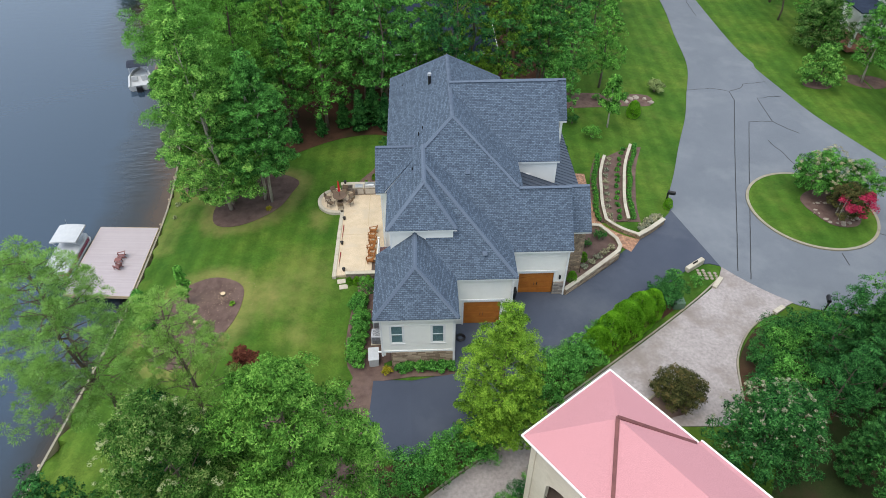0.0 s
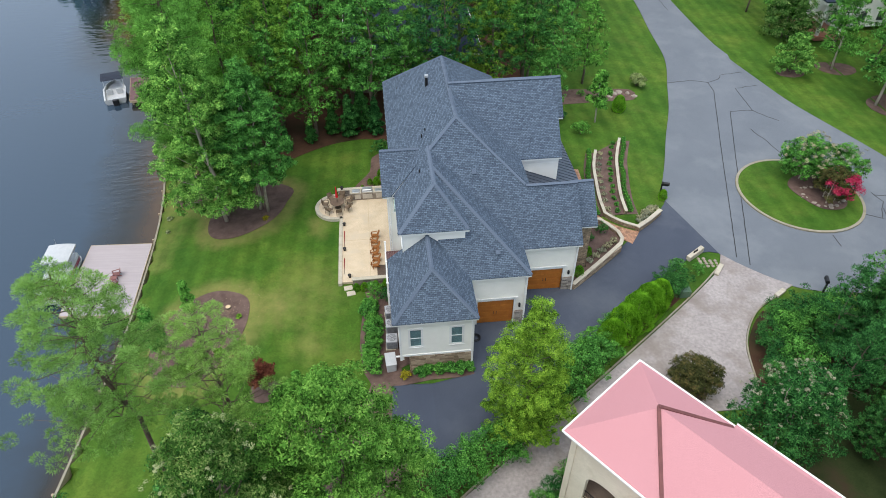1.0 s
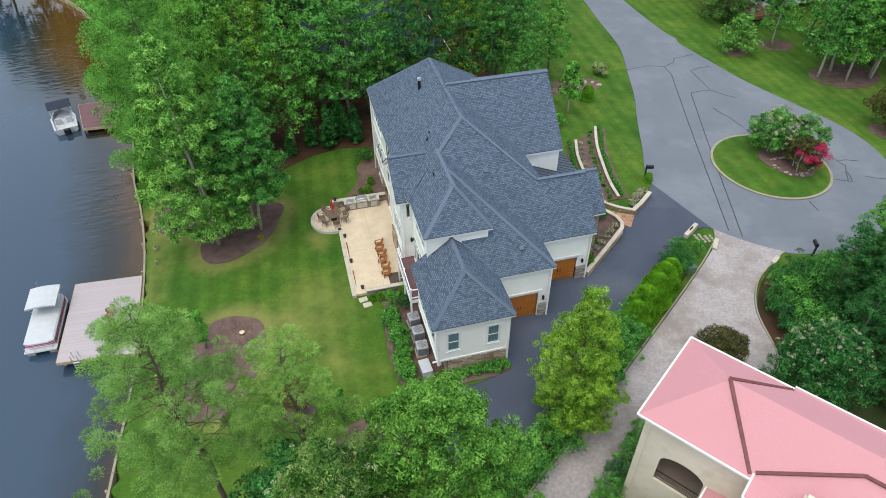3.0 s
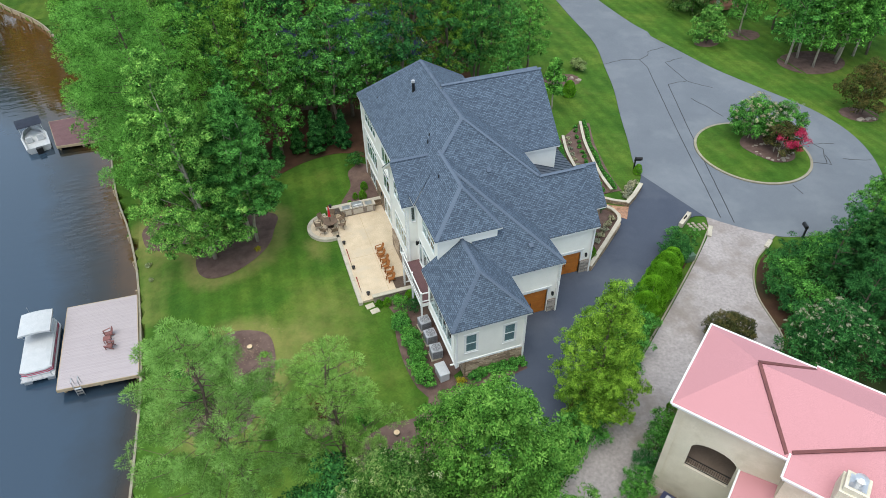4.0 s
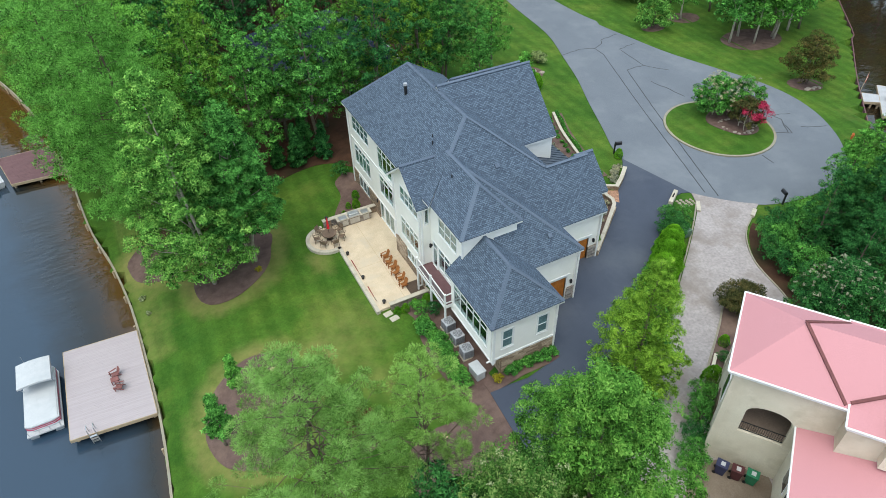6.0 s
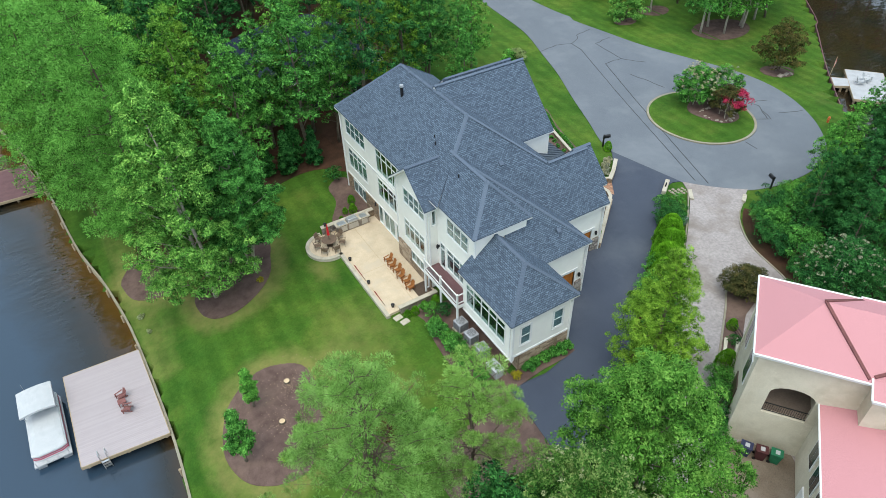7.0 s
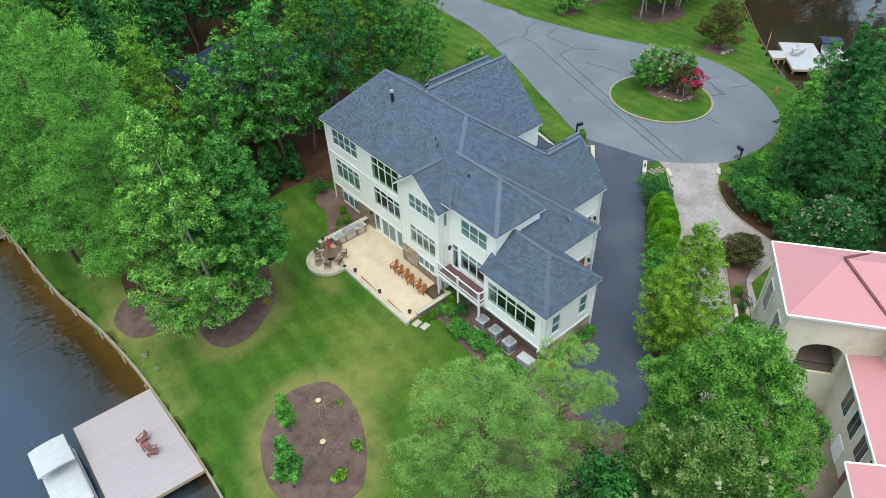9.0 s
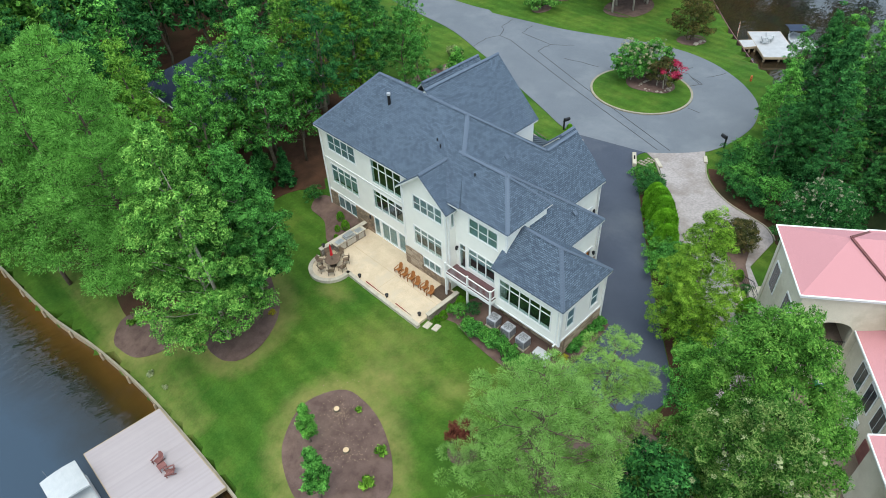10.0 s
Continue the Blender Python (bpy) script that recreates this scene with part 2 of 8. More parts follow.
PALE = surface("stamped_concrete", (0.285, 0.252, 0.243), (0.35, 0.312, 0.3), 0.5, 4, 0.85, 0.25, 0, 0.2, (0.215, 0.18, 0.16), 0.22)
KERB = surface("tan_kerb", (0.235, 0.205, 0.145), (0.315, 0.28, 0.21), 1.2, 25, 0.85, 0.2, 0, 0.25, (0.26, 0.25, 0.2), 0.8)
CONCRETE = surface("pale_concrete", (0.42, 0.375, 0.30), (0.50, 0.455, 0.37), 1.2, 25, 0.85, 0.2, 0, 0.25, (0.33, 0.29, 0.225), 0.8)
PATIO = surface("tan_stamped_patio", (0.50, 0.40, 0.28), (0.62, 0.505, 0.365), 0.9, 14, 0.8, 0.25, 0, 0.25, (0.50, 0.42, 0.32), 0.6)
PATIO_JOINT = surface("patio_joint", (0.40, 0.30, 0.18), (0.46, 0.36, 0.23), 1, 20)
BRICKPATH = stone_material("brick_paver", (0.40, 0.22, 0.14), (0.29, 0.16, 0.11), (0.2, 0.15, 0.12), 0.4, 0.2)
MULCH = surface("brown_mulch", (0.088, 0.056, 0.048), (0.145, 0.097, 0.082), 1.3, 16, 0.95, 0.1, 0, 0.9, (0.17, 0.115, 0.09), 0.35)
WOODFLOOR = surface("leaf_litter", (0.05, 0.028, 0.018), (0.10, 0.05, 0.03), 0.6, 12, 0.95, 0.1, 0, 0.9, (0.035, 0.03, 0.015), 0.15)
# Ground colour with deep tree shade put into it.
SHADEFLOOR = surface("shade_dark_ground", (0.022, 0.036, 0.012), (0.04, 0.055, 0.02), 0.6, 12, 0.95, 0.1, 0, 0.9, (0.05, 0.036, 0.022), 0.3)
BARK = surface("grey_bark", (0.10, 0.08, 0.06), (0.18, 0.15, 0.11), 3, 25, 0.9, 0.15, 0, 0.8)
PALEBARK = surface("pale_bark", (0.30, 0.265, 0.215), (0.43, 0.385, 0.32), 3, 25, 0.9, 0.15, 0, 0.6)
PINEBARK = surface("dark_pine_bark", (0.10, 0.075, 0.06), (0.17, 0.12, 0.09), 4, 25, 0.95, 0.1, 0, 0.9)
LEAF_BRIGHT = leaf_material("bright_leaves", (0.037, 0.118, 0.017), (0.102, 0.273, 0.039), (0.25, 0.46, 0.095))
LEAF_MID = leaf_material("green_leaves", (0.021, 0.091, 0.018), (0.078, 0.26, 0.046), (0.23, 0.57, 0.125))
LEAF_SOFT = leaf_material("soft_green_leaves", (0.026, 0.098, 0.019), (0.11, 0.32, 0.058), (0.36, 0.64, 0.17))
LEAF_DARK = leaf_material("deep_green_leaves", (0.011, 0.056, 0.016), (0.035, 0.145, 0.037), (0.10, 0.31, 0.085))
LEAF_SPRUCE = leaf_material("spruce_sprays", (0.016, 0.075, 0.02), (0.045, 0.17, 0.045), (0.11, 0.31, 0.085))
LEAF_LIME = leaf_material("yellow_green_leaves", (0.05, 0.13, 0.014), (0.14, 0.30, 0.035), (0.29, 0.49, 0.075))
LEAF_GOLD = leaf_material("golden_leaves", (0.22, 0.2, 0.02), (0.36, 0.32, 0.03), (0.5, 0.44, 0.05))
BLOOM_CREAM = leaf_material("cream_flowers", (0.30, 0.36, 0.17), (0.40, 0.46, 0.25), (0.50, 0.53, 0.34), 0.3)
NEEDLE = leaf_material("pine_needles", (0.075, 0.21, 0.038), (0.18, 0.45, 0.085), (0.32, 0.66, 0.17), 0.35)
NEEDLE_PALE = leaf_material("pale_pine_needles", (0.20, 0.38, 0.08), (0.31, 0.54, 0.13), (0.46, 0.68, 0.23), 0.45)
LEAF_PALE = leaf_material("flowering_leaves", (0.022, 0.075, 0.014), (0.06, 0.165, 0.03), (0.24, 0.33, 0.12))
LEAF_RED = leaf_material("red_leaves", (0.10, 0.03, 0.02), (0.19, 0.055, 0.035), (0.28, 0.10, 0.06))
LEAF_BROWN = leaf_material("bronze_leaves", (0.04, 0.05, 0.018), (0.075, 0.085, 0.03), (0.16, 0.115, 0.05))
PALEGRASS = leaf_material("pale_grass_blades", (0.15, 0.22, 0.09), (0.22, 0.30, 0.13), (0.30, 0.38, 0.18))
LEAF_THUJA = leaf_material("lime_thuja_leaves", (0.07, 0.24, 0.015), (0.16, 0.43, 0.03), (0.28, 0.58, 0.06))
BLOOM_PINK = leaf_material("crimson_blossom", (0.42, 0.02, 0.06), (0.6, 0.04, 0.11), (0.75, 0.10, 0.2), 0.3)
BLOOM_WHITE = leaf_material("white_blossom", (0.27, 0.28, 0.18), (0.39, 0.39, 0.28), (0.52, 0.51, 0.39), 0.3)
METALROOF = surface("standing_seam_metal", (0.055, 0.07, 0.095), (0.075, 0.09, 0.12), 0.7, 30, 0.4, 0.5, 0.3, 0.05)
PINKROOF = surface("pink_standing_roof", (0.50, 0.236, 0.252), (0.51, 0.242, 0.258), 0.2, 22, 0.8, 0.12, 0, 0.02, (0.49, 0.23, 0.245), 0.35)
STUCCO = surface("cream_stucco", (0.59, 0.535, 0.42), (0.67, 0.615, 0.495), 0.7, 25, 0.85, 0.2, 0, 0.3, (0.5, 0.45, 0.34), 0.5)
DARKMETAL = surface("black_metal", (0.012, 0.012, 0.014), (0.025, 0.025, 0.027), 4, 40, 0.45, 0.5, 0.4, 0.05)
GREYMETAL = surface("grey_metal", (0.33, 0.34, 0.36), (0.45, 0.46, 0.48), 3, 40, 0.5, 0.5, 0.3, 0.1)
WHITEPLASTIC = surface("white_plastic", (0.41, 0.42, 0.43), (0.47, 0.475, 0.48), 2, 30, 0.4, 0.5, 0, 0.03)
COMPOSITE = planks_material("pinkish_composite_board", (0.355, 0.308, 0.315), (0.37, 0.322, 0.33), 0.14)
BROWNBOARD = planks_material("brown_composite_board", (0.115, 0.058, 0.062), (0.155, 0.082, 0.085), 0.14)
TIMBER = planks_material("weathered_timber", (0.30, 0.22, 0.14), (0.42, 0.33, 0.22), 0.2)
CHAIRWOOD = planks_material("orange_teak", (0.235, 0.082, 0.02), (0.32, 0.125, 0.034), 0.1)
BRONZE = surface("bronze_frame", (0.085, 0.055, 0.038), (0.12, 0.08, 0.055), 5, 40, 0.45, 0.5, 0.4, 0.05)
DARKREDFABRIC = surface("dark_red_fabric", (0.2, 0.02, 0.025), (0.27, 0.03, 0.035), 4, 60, 0.85, 0.1, 0, 0.1)
REDFABRIC = surface("red_fabric", (0.55, 0.02, 0.03), (0.65, 0.035, 0.045), 4, 60, 0.85, 0.1, 0, 0.1)
MAROON = surface("maroon_plastic", (0.17, 0.065, 0.06), (0.23, 0.095, 0.085), 3, 30, 0.6, 0.3, 0, 0.05)
STEEL = surface("stainless_steel", (0.5, 0.5, 0.5), (0.6, 0.6, 0.6), 3, 50, 0.3, 0.5, 0.8, 0.05)
UNLITROOM = surface("unlit_interior", (0.03, 0.03, 0.03), (0.06, 0.055, 0.05), 0.5, 10, 0.9)
BLIND = surface("window_blind", (0.26, 0.33, 0.33), (0.36, 0.42, 0.42), 0.8, 10, 0.8)
ROCK = surface("field_stone", (0.24, 0.20, 0.16), (0.36, 0.31, 0.26), 2.0, 20, 0.85, 0.2, 0, 0.4)
CHIPWOOD = surface("wood_chip", (0.22, 0.155, 0.105), (0.33, 0.24, 0.16), 2, 30, 0.85)
STUMPWOOD = surface("cut_wood", (0.55, 0.40, 0.24), (0.66, 0.5, 0.32), 2, 30, 0.85)
RUST = surface("rust_orange", (0.40, 0.10, 0.03), (0.5, 0.14, 0.04), 3, 30, 0.6)
GREENPLASTIC = surface("green_plastic", (0.015, 0.13, 0.06), (0.022, 0.17, 0.085), 3, 30, 0.5)
BLUEPLASTIC = surface("navy_plastic", (0.025, 0.03, 0.07), (0.035, 0.04, 0.09), 3, 30, 0.5)
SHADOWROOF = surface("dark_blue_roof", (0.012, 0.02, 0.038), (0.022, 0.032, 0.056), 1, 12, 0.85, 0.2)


# ---- building helpers ----
def thing(name, label, category, at=(0, 0, 0), group="", kind=""):
    ob = new(name)
    ob.empty_display_size = 0.3
    ob.location = at
    return tagged(ob, label, category, group, kind)


def mesh_from(bm, name, mats):
    me = bpy.data.meshes.new(name)
    bm.to_mesh(me)
    bm.free()
    for m in mats if isinstance(mats, (list, tuple)) else [mats]:
        me.materials.append(m)
    return me


def part(name, bm, mats, parent=None, label="", smooth=False, world_coords=True):
    """Links a bmesh (or a mesh) as one object under a thing or a part."""
    me = mesh_from(bm, name, mats) if isinstance(bm, bmesh.types.BMesh) else bm
    if smooth:
        me.polygons.foreach_set("use_smooth", [True] * len(me.polygons))
    ob = new(name, me)
    if parent:
        ob.parent = parent
        if world_coords:
            at = Vector((0, 0, 0))
            p = parent
            while p:
                at += p.location
                p = p.parent
            ob.location = -at
    if label:
        ob["label"] = label
    return ob


def setting(name, bm, mats, label, category, smooth=False):
    return tagged(part(name, bm, mats, None, "", smooth), label, category, kind="structure")


def box(bm, x0, x1, y0, y1, z0, z1, mat=0, m=None):
    vs = [bm.verts.new((x, y, z)) for z in (z0, z1) for x, y in ((x0, y0), (x1, y0), (x1, y1), (x0, y1))]
    fs = [bm.faces.new([vs[i] for i in f]) for f in ((3, 2, 1, 0), (4, 5, 6, 7), (0, 1, 5, 4), (1, 2, 6, 5), (2, 3, 7, 6), (3, 0, 4, 7))]
    for f in fs:
        f.material_index = mat
    if m is not None:
        bmesh.ops.transform(bm, matrix=m, verts=vs)
    return vs


def tube(bm, a, b, r0, r1=None, n=8, caps=True):
    a, b = Vector(a), Vector(b)
    r1 = r0 if r1 is None else r1
    q = (b - a).to_track_quat("Z", "Y")
    rings = []
    for p, r in ((a, r0), (b, r1)):
        rings.append([bm.verts.new(p + q @ Vector((r * math.cos(2 * math.pi * i / n), r * math.sin(2 * math.pi * i / n), 0))) for i in range(n)])
    for i in range(n):
        bm.faces.new((rings[0][i], rings[0][(i + 1) % n], rings[1][(i + 1) % n], rings[1][i]))
    if caps:
        bm.faces.new(rings[0][::-1])
        bm.faces.new(rings[1])


def bevelled(bm, width=0.03, segments=2):
    bmesh.ops.bevel(bm, geom=bm.edges[:], offset=width, segments=segments, affect="EDGES", profile=0.5)
    return bm


def frame_at(origin, u, up=(0, 0, 1)):
    """A pose with x along u, z along up, and y pointing into the wall."""
    u, up = Vector(u).normalized(), Vector(up)
    y = up.cross(u)
    return Matrix.Translation(origin) @ Matrix((u, y, up)).transposed().to_4x4()


def planar_uv(bm):
    uv = bm.loops.layers.uv.verify()
    bm.normal_update()
    for f in bm.faces:
        n = f.normal
        u = Vector((0, 0, 1)).cross(n)
        u = Vector((1, 0, 0)) if u.length < 1e-4 else u.normalized()
        v = n.cross(u)
        for lp in f.loops:
            lp[uv].uv = (lp.vert.co.dot(u), lp.vert.co.dot(v))


# ---- ground, water, roads ----
from mathutils.geometry import delaunay_2d_cdt

GX = [-60, -29, -23, -18, -10.3, -6.5, -4.5, -3, 8, 12, 24, 34, 54, 60, 75]
GZ = [-2.35, -2.35, -0.95, -0.5, -0.15, 0.05, 0.4, 0.7, 0.62, 0.35, -0.5, -0.95, -1.4, -2.2, -2.35]


def gz(x, y):
    z = float(np.interp(x, GX, GZ))
    if y > 48:
        k = min(1, (y - 48) / 20)
        z = z * (1 - 0.3 * k) if z > -1.2 else z
    if -12.6 < x < -2 and 29.5 < y < 45.5:
        k = max(0.0, min(1.0, (x + 12.6) / 1.4, (y - 29.5) / 1.2, (45.5 - y) / 0.8))
        z = z * (1 - k) - 0.25 * k
    return z


def curve(points, closed=False, step=0.8):
    """A smooth line through points, with a vertex about every step."""
    p = [Vector((*q, 0)[:3]) for q in points]
    out, n = [], len(p)
    for i in range(n if closed else n - 1):
        a, b = p[i], p[(i + 1) % n]
        a0 = p[i - 1] if closed or i > 0 else a
        b1 = p[(i + 2) % n] if closed or i + 2 < n else b
        k = max(1, int((b - a).length / step))
        for j in range(k):
            t = j / k
            out.append(0.5 * ((2 * a) + (b - a0) * t + (2 * a0 - 5 * a + 4 * b - b1) * t * t + (3 * a - a0 - 3 * b + b1) * t ** 3))
    if not closed:
        out.append(p[-1])
    return [(v.x, v.y) for v in out]


def sheet(poly, off, grid=1.5, depth=0.0, height=None):
    """A sheet over the ground within a closed line; depth: how far its rim goes down."""
    height = height or gz
    p = np.array(poly)
    (x0, y0), (x1, y1) = p.min(0), p.max(0)
    pts = [Vector(q) for q in poly]
    n = len(pts)
    for x in list(np.arange(x0 + grid / 2, x1, grid)) + [q for q in GX if x0 < q < x1]:
        for y in np.arange(y0 + grid / 2, y1, grid):
            ins = False
            j = n - 1
            for i in range(n):
                xi, yi, xj, yj = p[i][0], p[i][1], p[j][0], p[j][1]
                if (yi > y) != (yj > y) and x < (xj - xi) * (y - yi) / (yj - yi) + xi:
                    ins = not ins
                j = i
            if ins and np.min(np.hypot(p[:, 0] - x, p[:, 1] - y)) > grid * 0.3:
                pts.append(Vector((x, y)))
    vs, es, fs, *_ = delaunay_2d_cdt(pts, [], [list(range(n))], 1, 1e-5)
    bm = bmesh.new()
    bv = [bm.verts.new((v.x, v.y, height(v.x, v.y) + off)) for v in vs]
    for f in fs:
        try:
            bm.faces.new([bv[i] for i in f])
        except ValueError:
            pass
    bm.normal_update()
    for f in bm.faces:
        if f.normal.z < 0:
            f.normal_flip()
    if depth:
        edges = [e for e in bm.edges if len(e.link_faces) == 1]
        r = bmesh.ops.extrude_edge_only(bm, edges=edges)
        bmesh.ops.translate(bm, vec=(0, 0, -depth), verts=[v for v in r["geom"] if isinstance(v, bmesh.types.BMVert)])
        bmesh.ops.recalc_face_normals(bm, faces=bm.faces[:])
    planar_uv(bm)
    return bm


WEST = curve([(-60, -120), (-36, -40), (-31.5, 0), (-30.3, 12), (-29.5, 21), (-28.85, 30.5), (-29.0, 42), (-29.5, 48), (-30.2, 52.8), (-31.2, 57.6), (-31.9, 64), (-32.5, 71), (-34.5, 84), (-40, 102.5), (-49, 121), (-75, 150), (-160, 190)], step=2)
EAST = curve([(250, 260), (130, 110), (84, 58.2), (76.3, 51.0), (68.7, 44.5), (64.5, 40.8), (58.6, 35.2), (54.9, 31.4), (50.5, 25), (48.5, 12), (52, -10), (70, -60), (120, -120)], step=2)


def nearest(line, x, y):
    a = np.array(line)
    d = a[1:] - a[:-1]
    t = np.clip(((x - a[:-1, 0]) * d[:, 0] + (y - a[:-1, 1]) * d[:, 1]) / (d ** 2).sum(1), 0, 1)
    q = a[:-1] + d * t[:, None]
    dist = np.hypot(q[:, 0] - x, q[:, 1] - y)
    i = int(dist.argmin())
    side = d[i, 0] * (y - q[i, 1]) - d[i, 1] * (x - q[i, 0])
    return float(dist[i]), side


def lake(x, y):
    """How far a place lies out on either lake (minus: on land)."""
    dw, sw = nearest(WEST, x, y)
    de, se = nearest(EAST, x, y)
    w = dw if sw > 0 else -dw
    e = de if se > 0 else -de
    return max(w, e)


def land(x, y):
    d = lake(x, y)
    return -2.35 - min(2.4, max(0, d) * 8) if d > 0.02 else gz(x, y)


BEDS = [[(-18.2, 30.7), (-19.6, 31.8), (-21.5, 32.2), (-23.7, 31.2), (-24.9, 30.0), (-25.8, 27.9), (-26.0, 26.0), (-25.2, 23.6), (-23.2, 22.0), (-21.4, 21.9), (-20.2, 23.0), (-19.2, 24.4), (-18.2, 26.7), (-17.9, 28.9)],
        [(-15.2, 46.6), (-15.7, 44.3), (-16.4, 42.4), (-17.7, 40.9), (-19.6, 39.8), (-21.2, 39.5), (-22.6, 39.9), (-23.4, 41.5), (-22.9, 44.2), (-18.5, 48.0)],
        [(-28.5, 51.1), (-28.6, 49.7), (-28.1, 47.7), (-26.8, 46.5), (-25.3, 45.9), (-24.0, 46.3), (-24.0, 50.0), (-26.6, 52.5)]]


def offset_line(line, d):
    a = np.array(line)
    t = np.gradient(a, axis=0)
    t /= np.linalg.norm(t, axis=1)[:, None]
    return [(x - d * ty, y + d * tx) for (x, y), (tx, ty) in zip(a, t)]


def make_ground():
    pts = []
    for line in (WEST, EAST):
        for d in (0.0, 0.35):
            pts += offset_line(line, d)
    for x in np.arange(-70, 110, 1.6):
        for y in np.arange(-30, 130, 1.6):
            pts.append((x, y))
    for x in GX[1:-2]:
        for y in np.arange(-30, 130, 1.6):
            pts.append((x + 0.003, y))
    for x in np.arange(-1500, 1501, 60):
        for y in np.arange(-1500, 1501, 60):
            if not (-70 < x < 110 and -30 < y < 130):
                pts.append((x, y))
    vs, es, fs, *_ = delaunay_2d_cdt([Vector(q) for q in pts], [], [], 0, 1e-4)
    bm = bmesh.new()
    bv = [bm.verts.new((v.x, v.y, land(v.x, v.y))) for v in vs]
    for f in fs:
        bm.faces.new([bv[i] for i in f])
    bm.normal_update()
    for f in bm.faces:
        if f.normal.z < 0:
            f.normal_flip()
    me = mesh_from(bm, "ground", LAWN)
    bed = [np.array(curve(b, True, 0.6)) for b in BEDS]
    dry = []
    for v in me.vertices:
        x, y = v.co.x, v.co.y
        d = min(float(np.hypot(b[:, 0] - x, b[:, 1] - y).min()) for b in bed) if -35 < x < -8 and 15 < y < 60 else 9
        k = max(0.0, 1 - d / 2.6) * 1.05
        k = max(k, 0.95 * max(0.0, 1 - math.hypot((x + 15.5) / 4.0, (y - 29.5) / 5.0)))
        k = max(k, 1.0 * max(0.0, 1 - math.hypot((x + 12.2) / 2.2, (y - 39.8) / 2.8)))
        k = max(k, 0.7 * max(0.0, 1 - math.hypot((x + 12.5) / 3.5, (y - 24.5) / 4.0)))
        k = max(k, 0.75 * max(0.0, 1 - abs(x + 27.8) / 2.4)) if 36 < y < 70 else k
        k = max(k, 0.62 * max(0.0, 1 - math.hypot((x + 13) / 8.0, (y - 31) / 10.0)))
        dry.append(k)
    me.attributes.new("dry", "FLOAT", "POINT").data.foreach_set("value", dry)
    return tagged(part("ground", me, LAWN), "mown green lawn with dry yellow patches and stripes", "lawn", kind="structure")


make_ground()


def make_water():
    xs = [-1500, -600, -250, -120] + list(np.arange(-80, -26, 1.5)) + list(np.arange(-20, 44, 16)) + list(np.arange(44, 96, 2.5)) + [140, 300, 700, 1500]
    ys = [-1500, -600, -250, -100, -50] + list(np.arange(-20, 130, 2.0)) + [160, 220, 400, 800, 1500]
    bm = bmesh.new()
    g = [[bm.verts.new((x, y, -3.05)) for y in ys] for x in xs]
    for i in range(len(xs) - 1):
        for j in range(len(ys) - 1):
            bm.faces.new((g[i][j], g[i + 1][j], g[i + 1][j + 1], g[i][j + 1]))
    me = mesh_from(bm, "water", WATER)
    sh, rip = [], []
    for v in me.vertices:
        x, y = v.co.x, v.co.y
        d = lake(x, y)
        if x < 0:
            # Brown bed near the bank, with the trees' dark reflection painted in.
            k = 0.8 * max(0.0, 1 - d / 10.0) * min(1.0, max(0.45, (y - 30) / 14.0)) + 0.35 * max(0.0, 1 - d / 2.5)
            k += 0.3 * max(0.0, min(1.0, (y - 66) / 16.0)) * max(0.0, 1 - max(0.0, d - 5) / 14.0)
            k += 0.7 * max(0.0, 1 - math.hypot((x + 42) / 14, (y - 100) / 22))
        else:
            # The east cove's dark tree reflection, put into the colour.
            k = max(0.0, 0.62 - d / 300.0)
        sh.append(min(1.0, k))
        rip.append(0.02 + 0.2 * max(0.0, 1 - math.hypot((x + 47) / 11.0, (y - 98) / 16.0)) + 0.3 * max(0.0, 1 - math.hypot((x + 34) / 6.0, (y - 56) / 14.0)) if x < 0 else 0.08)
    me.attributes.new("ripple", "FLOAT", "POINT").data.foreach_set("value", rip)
    me.attributes.new("bed_and_reflection", "FLOAT", "POINT").data.foreach_set("value", sh)
    return tagged(part("water", me, WATER), "calm dark lake water, brownish near the bank", "water", kind="structure")


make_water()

ROAD_L = [(38.6, 140), (38.6, 101), (36.6, 82), (35.4, 72.5), (32.8, 64.5), (30.8, 58.7), (28.2, 52.7), (25.8, 46.8), (24.0, 42.7), (23.4, 40.2)]
ROAD_R = [(25.7, 31.6), (26.8, 30.0), (28.4, 28.4), (30.4, 27.2), (32.1, 26.5), (35.4, 25.9), (39.5, 25.9), (43.1, 26.9), (45.5, 28.2), (47.7, 30.3), (49.9, 33.2), (51.9, 37.3), (52.8, 41.6), (52.5, 45.9), (51.4, 49.5), (49.7, 54.0), (47.6, 60.1), (46.3, 66.5), (45.2, 72.5), (44.4, 80), (44.5, 101), (45, 140)]
ROAD = curve(ROAD_L) + curve(ROAD_R)
setting("road", sheet(ROAD, 0.05, 2.0, 0.12), ASPHALT, "grey worn asphalt road ending in a turning circle", "road")
DRIVE = curve([(23.4, 40.2), (22.0, 38.4), (16.7, 33.4), (10.25, 27.6)]) + [(9.9, 28.1), (5.1, 28.1), (5.1, 24.7), (0.3, 24.7), (0.3, 19.35), (-6.0, 19.3), (-6.2, 16), (-6.4, 13.6)] + curve([(-5.4, 12.8), (-3.4, 12.1), (-1.2, 12.9), (2, 15.5), (7, 19.6), (13.3, 24.4), (19, 28.6), (23.4, 32.0), (25.6, 31.9)])
setting("driveway", sheet(DRIVE, 0.075, 1.2, 0.12), BLACKTOP, "dark smooth sealed asphalt driveway beside the house", "driveway")
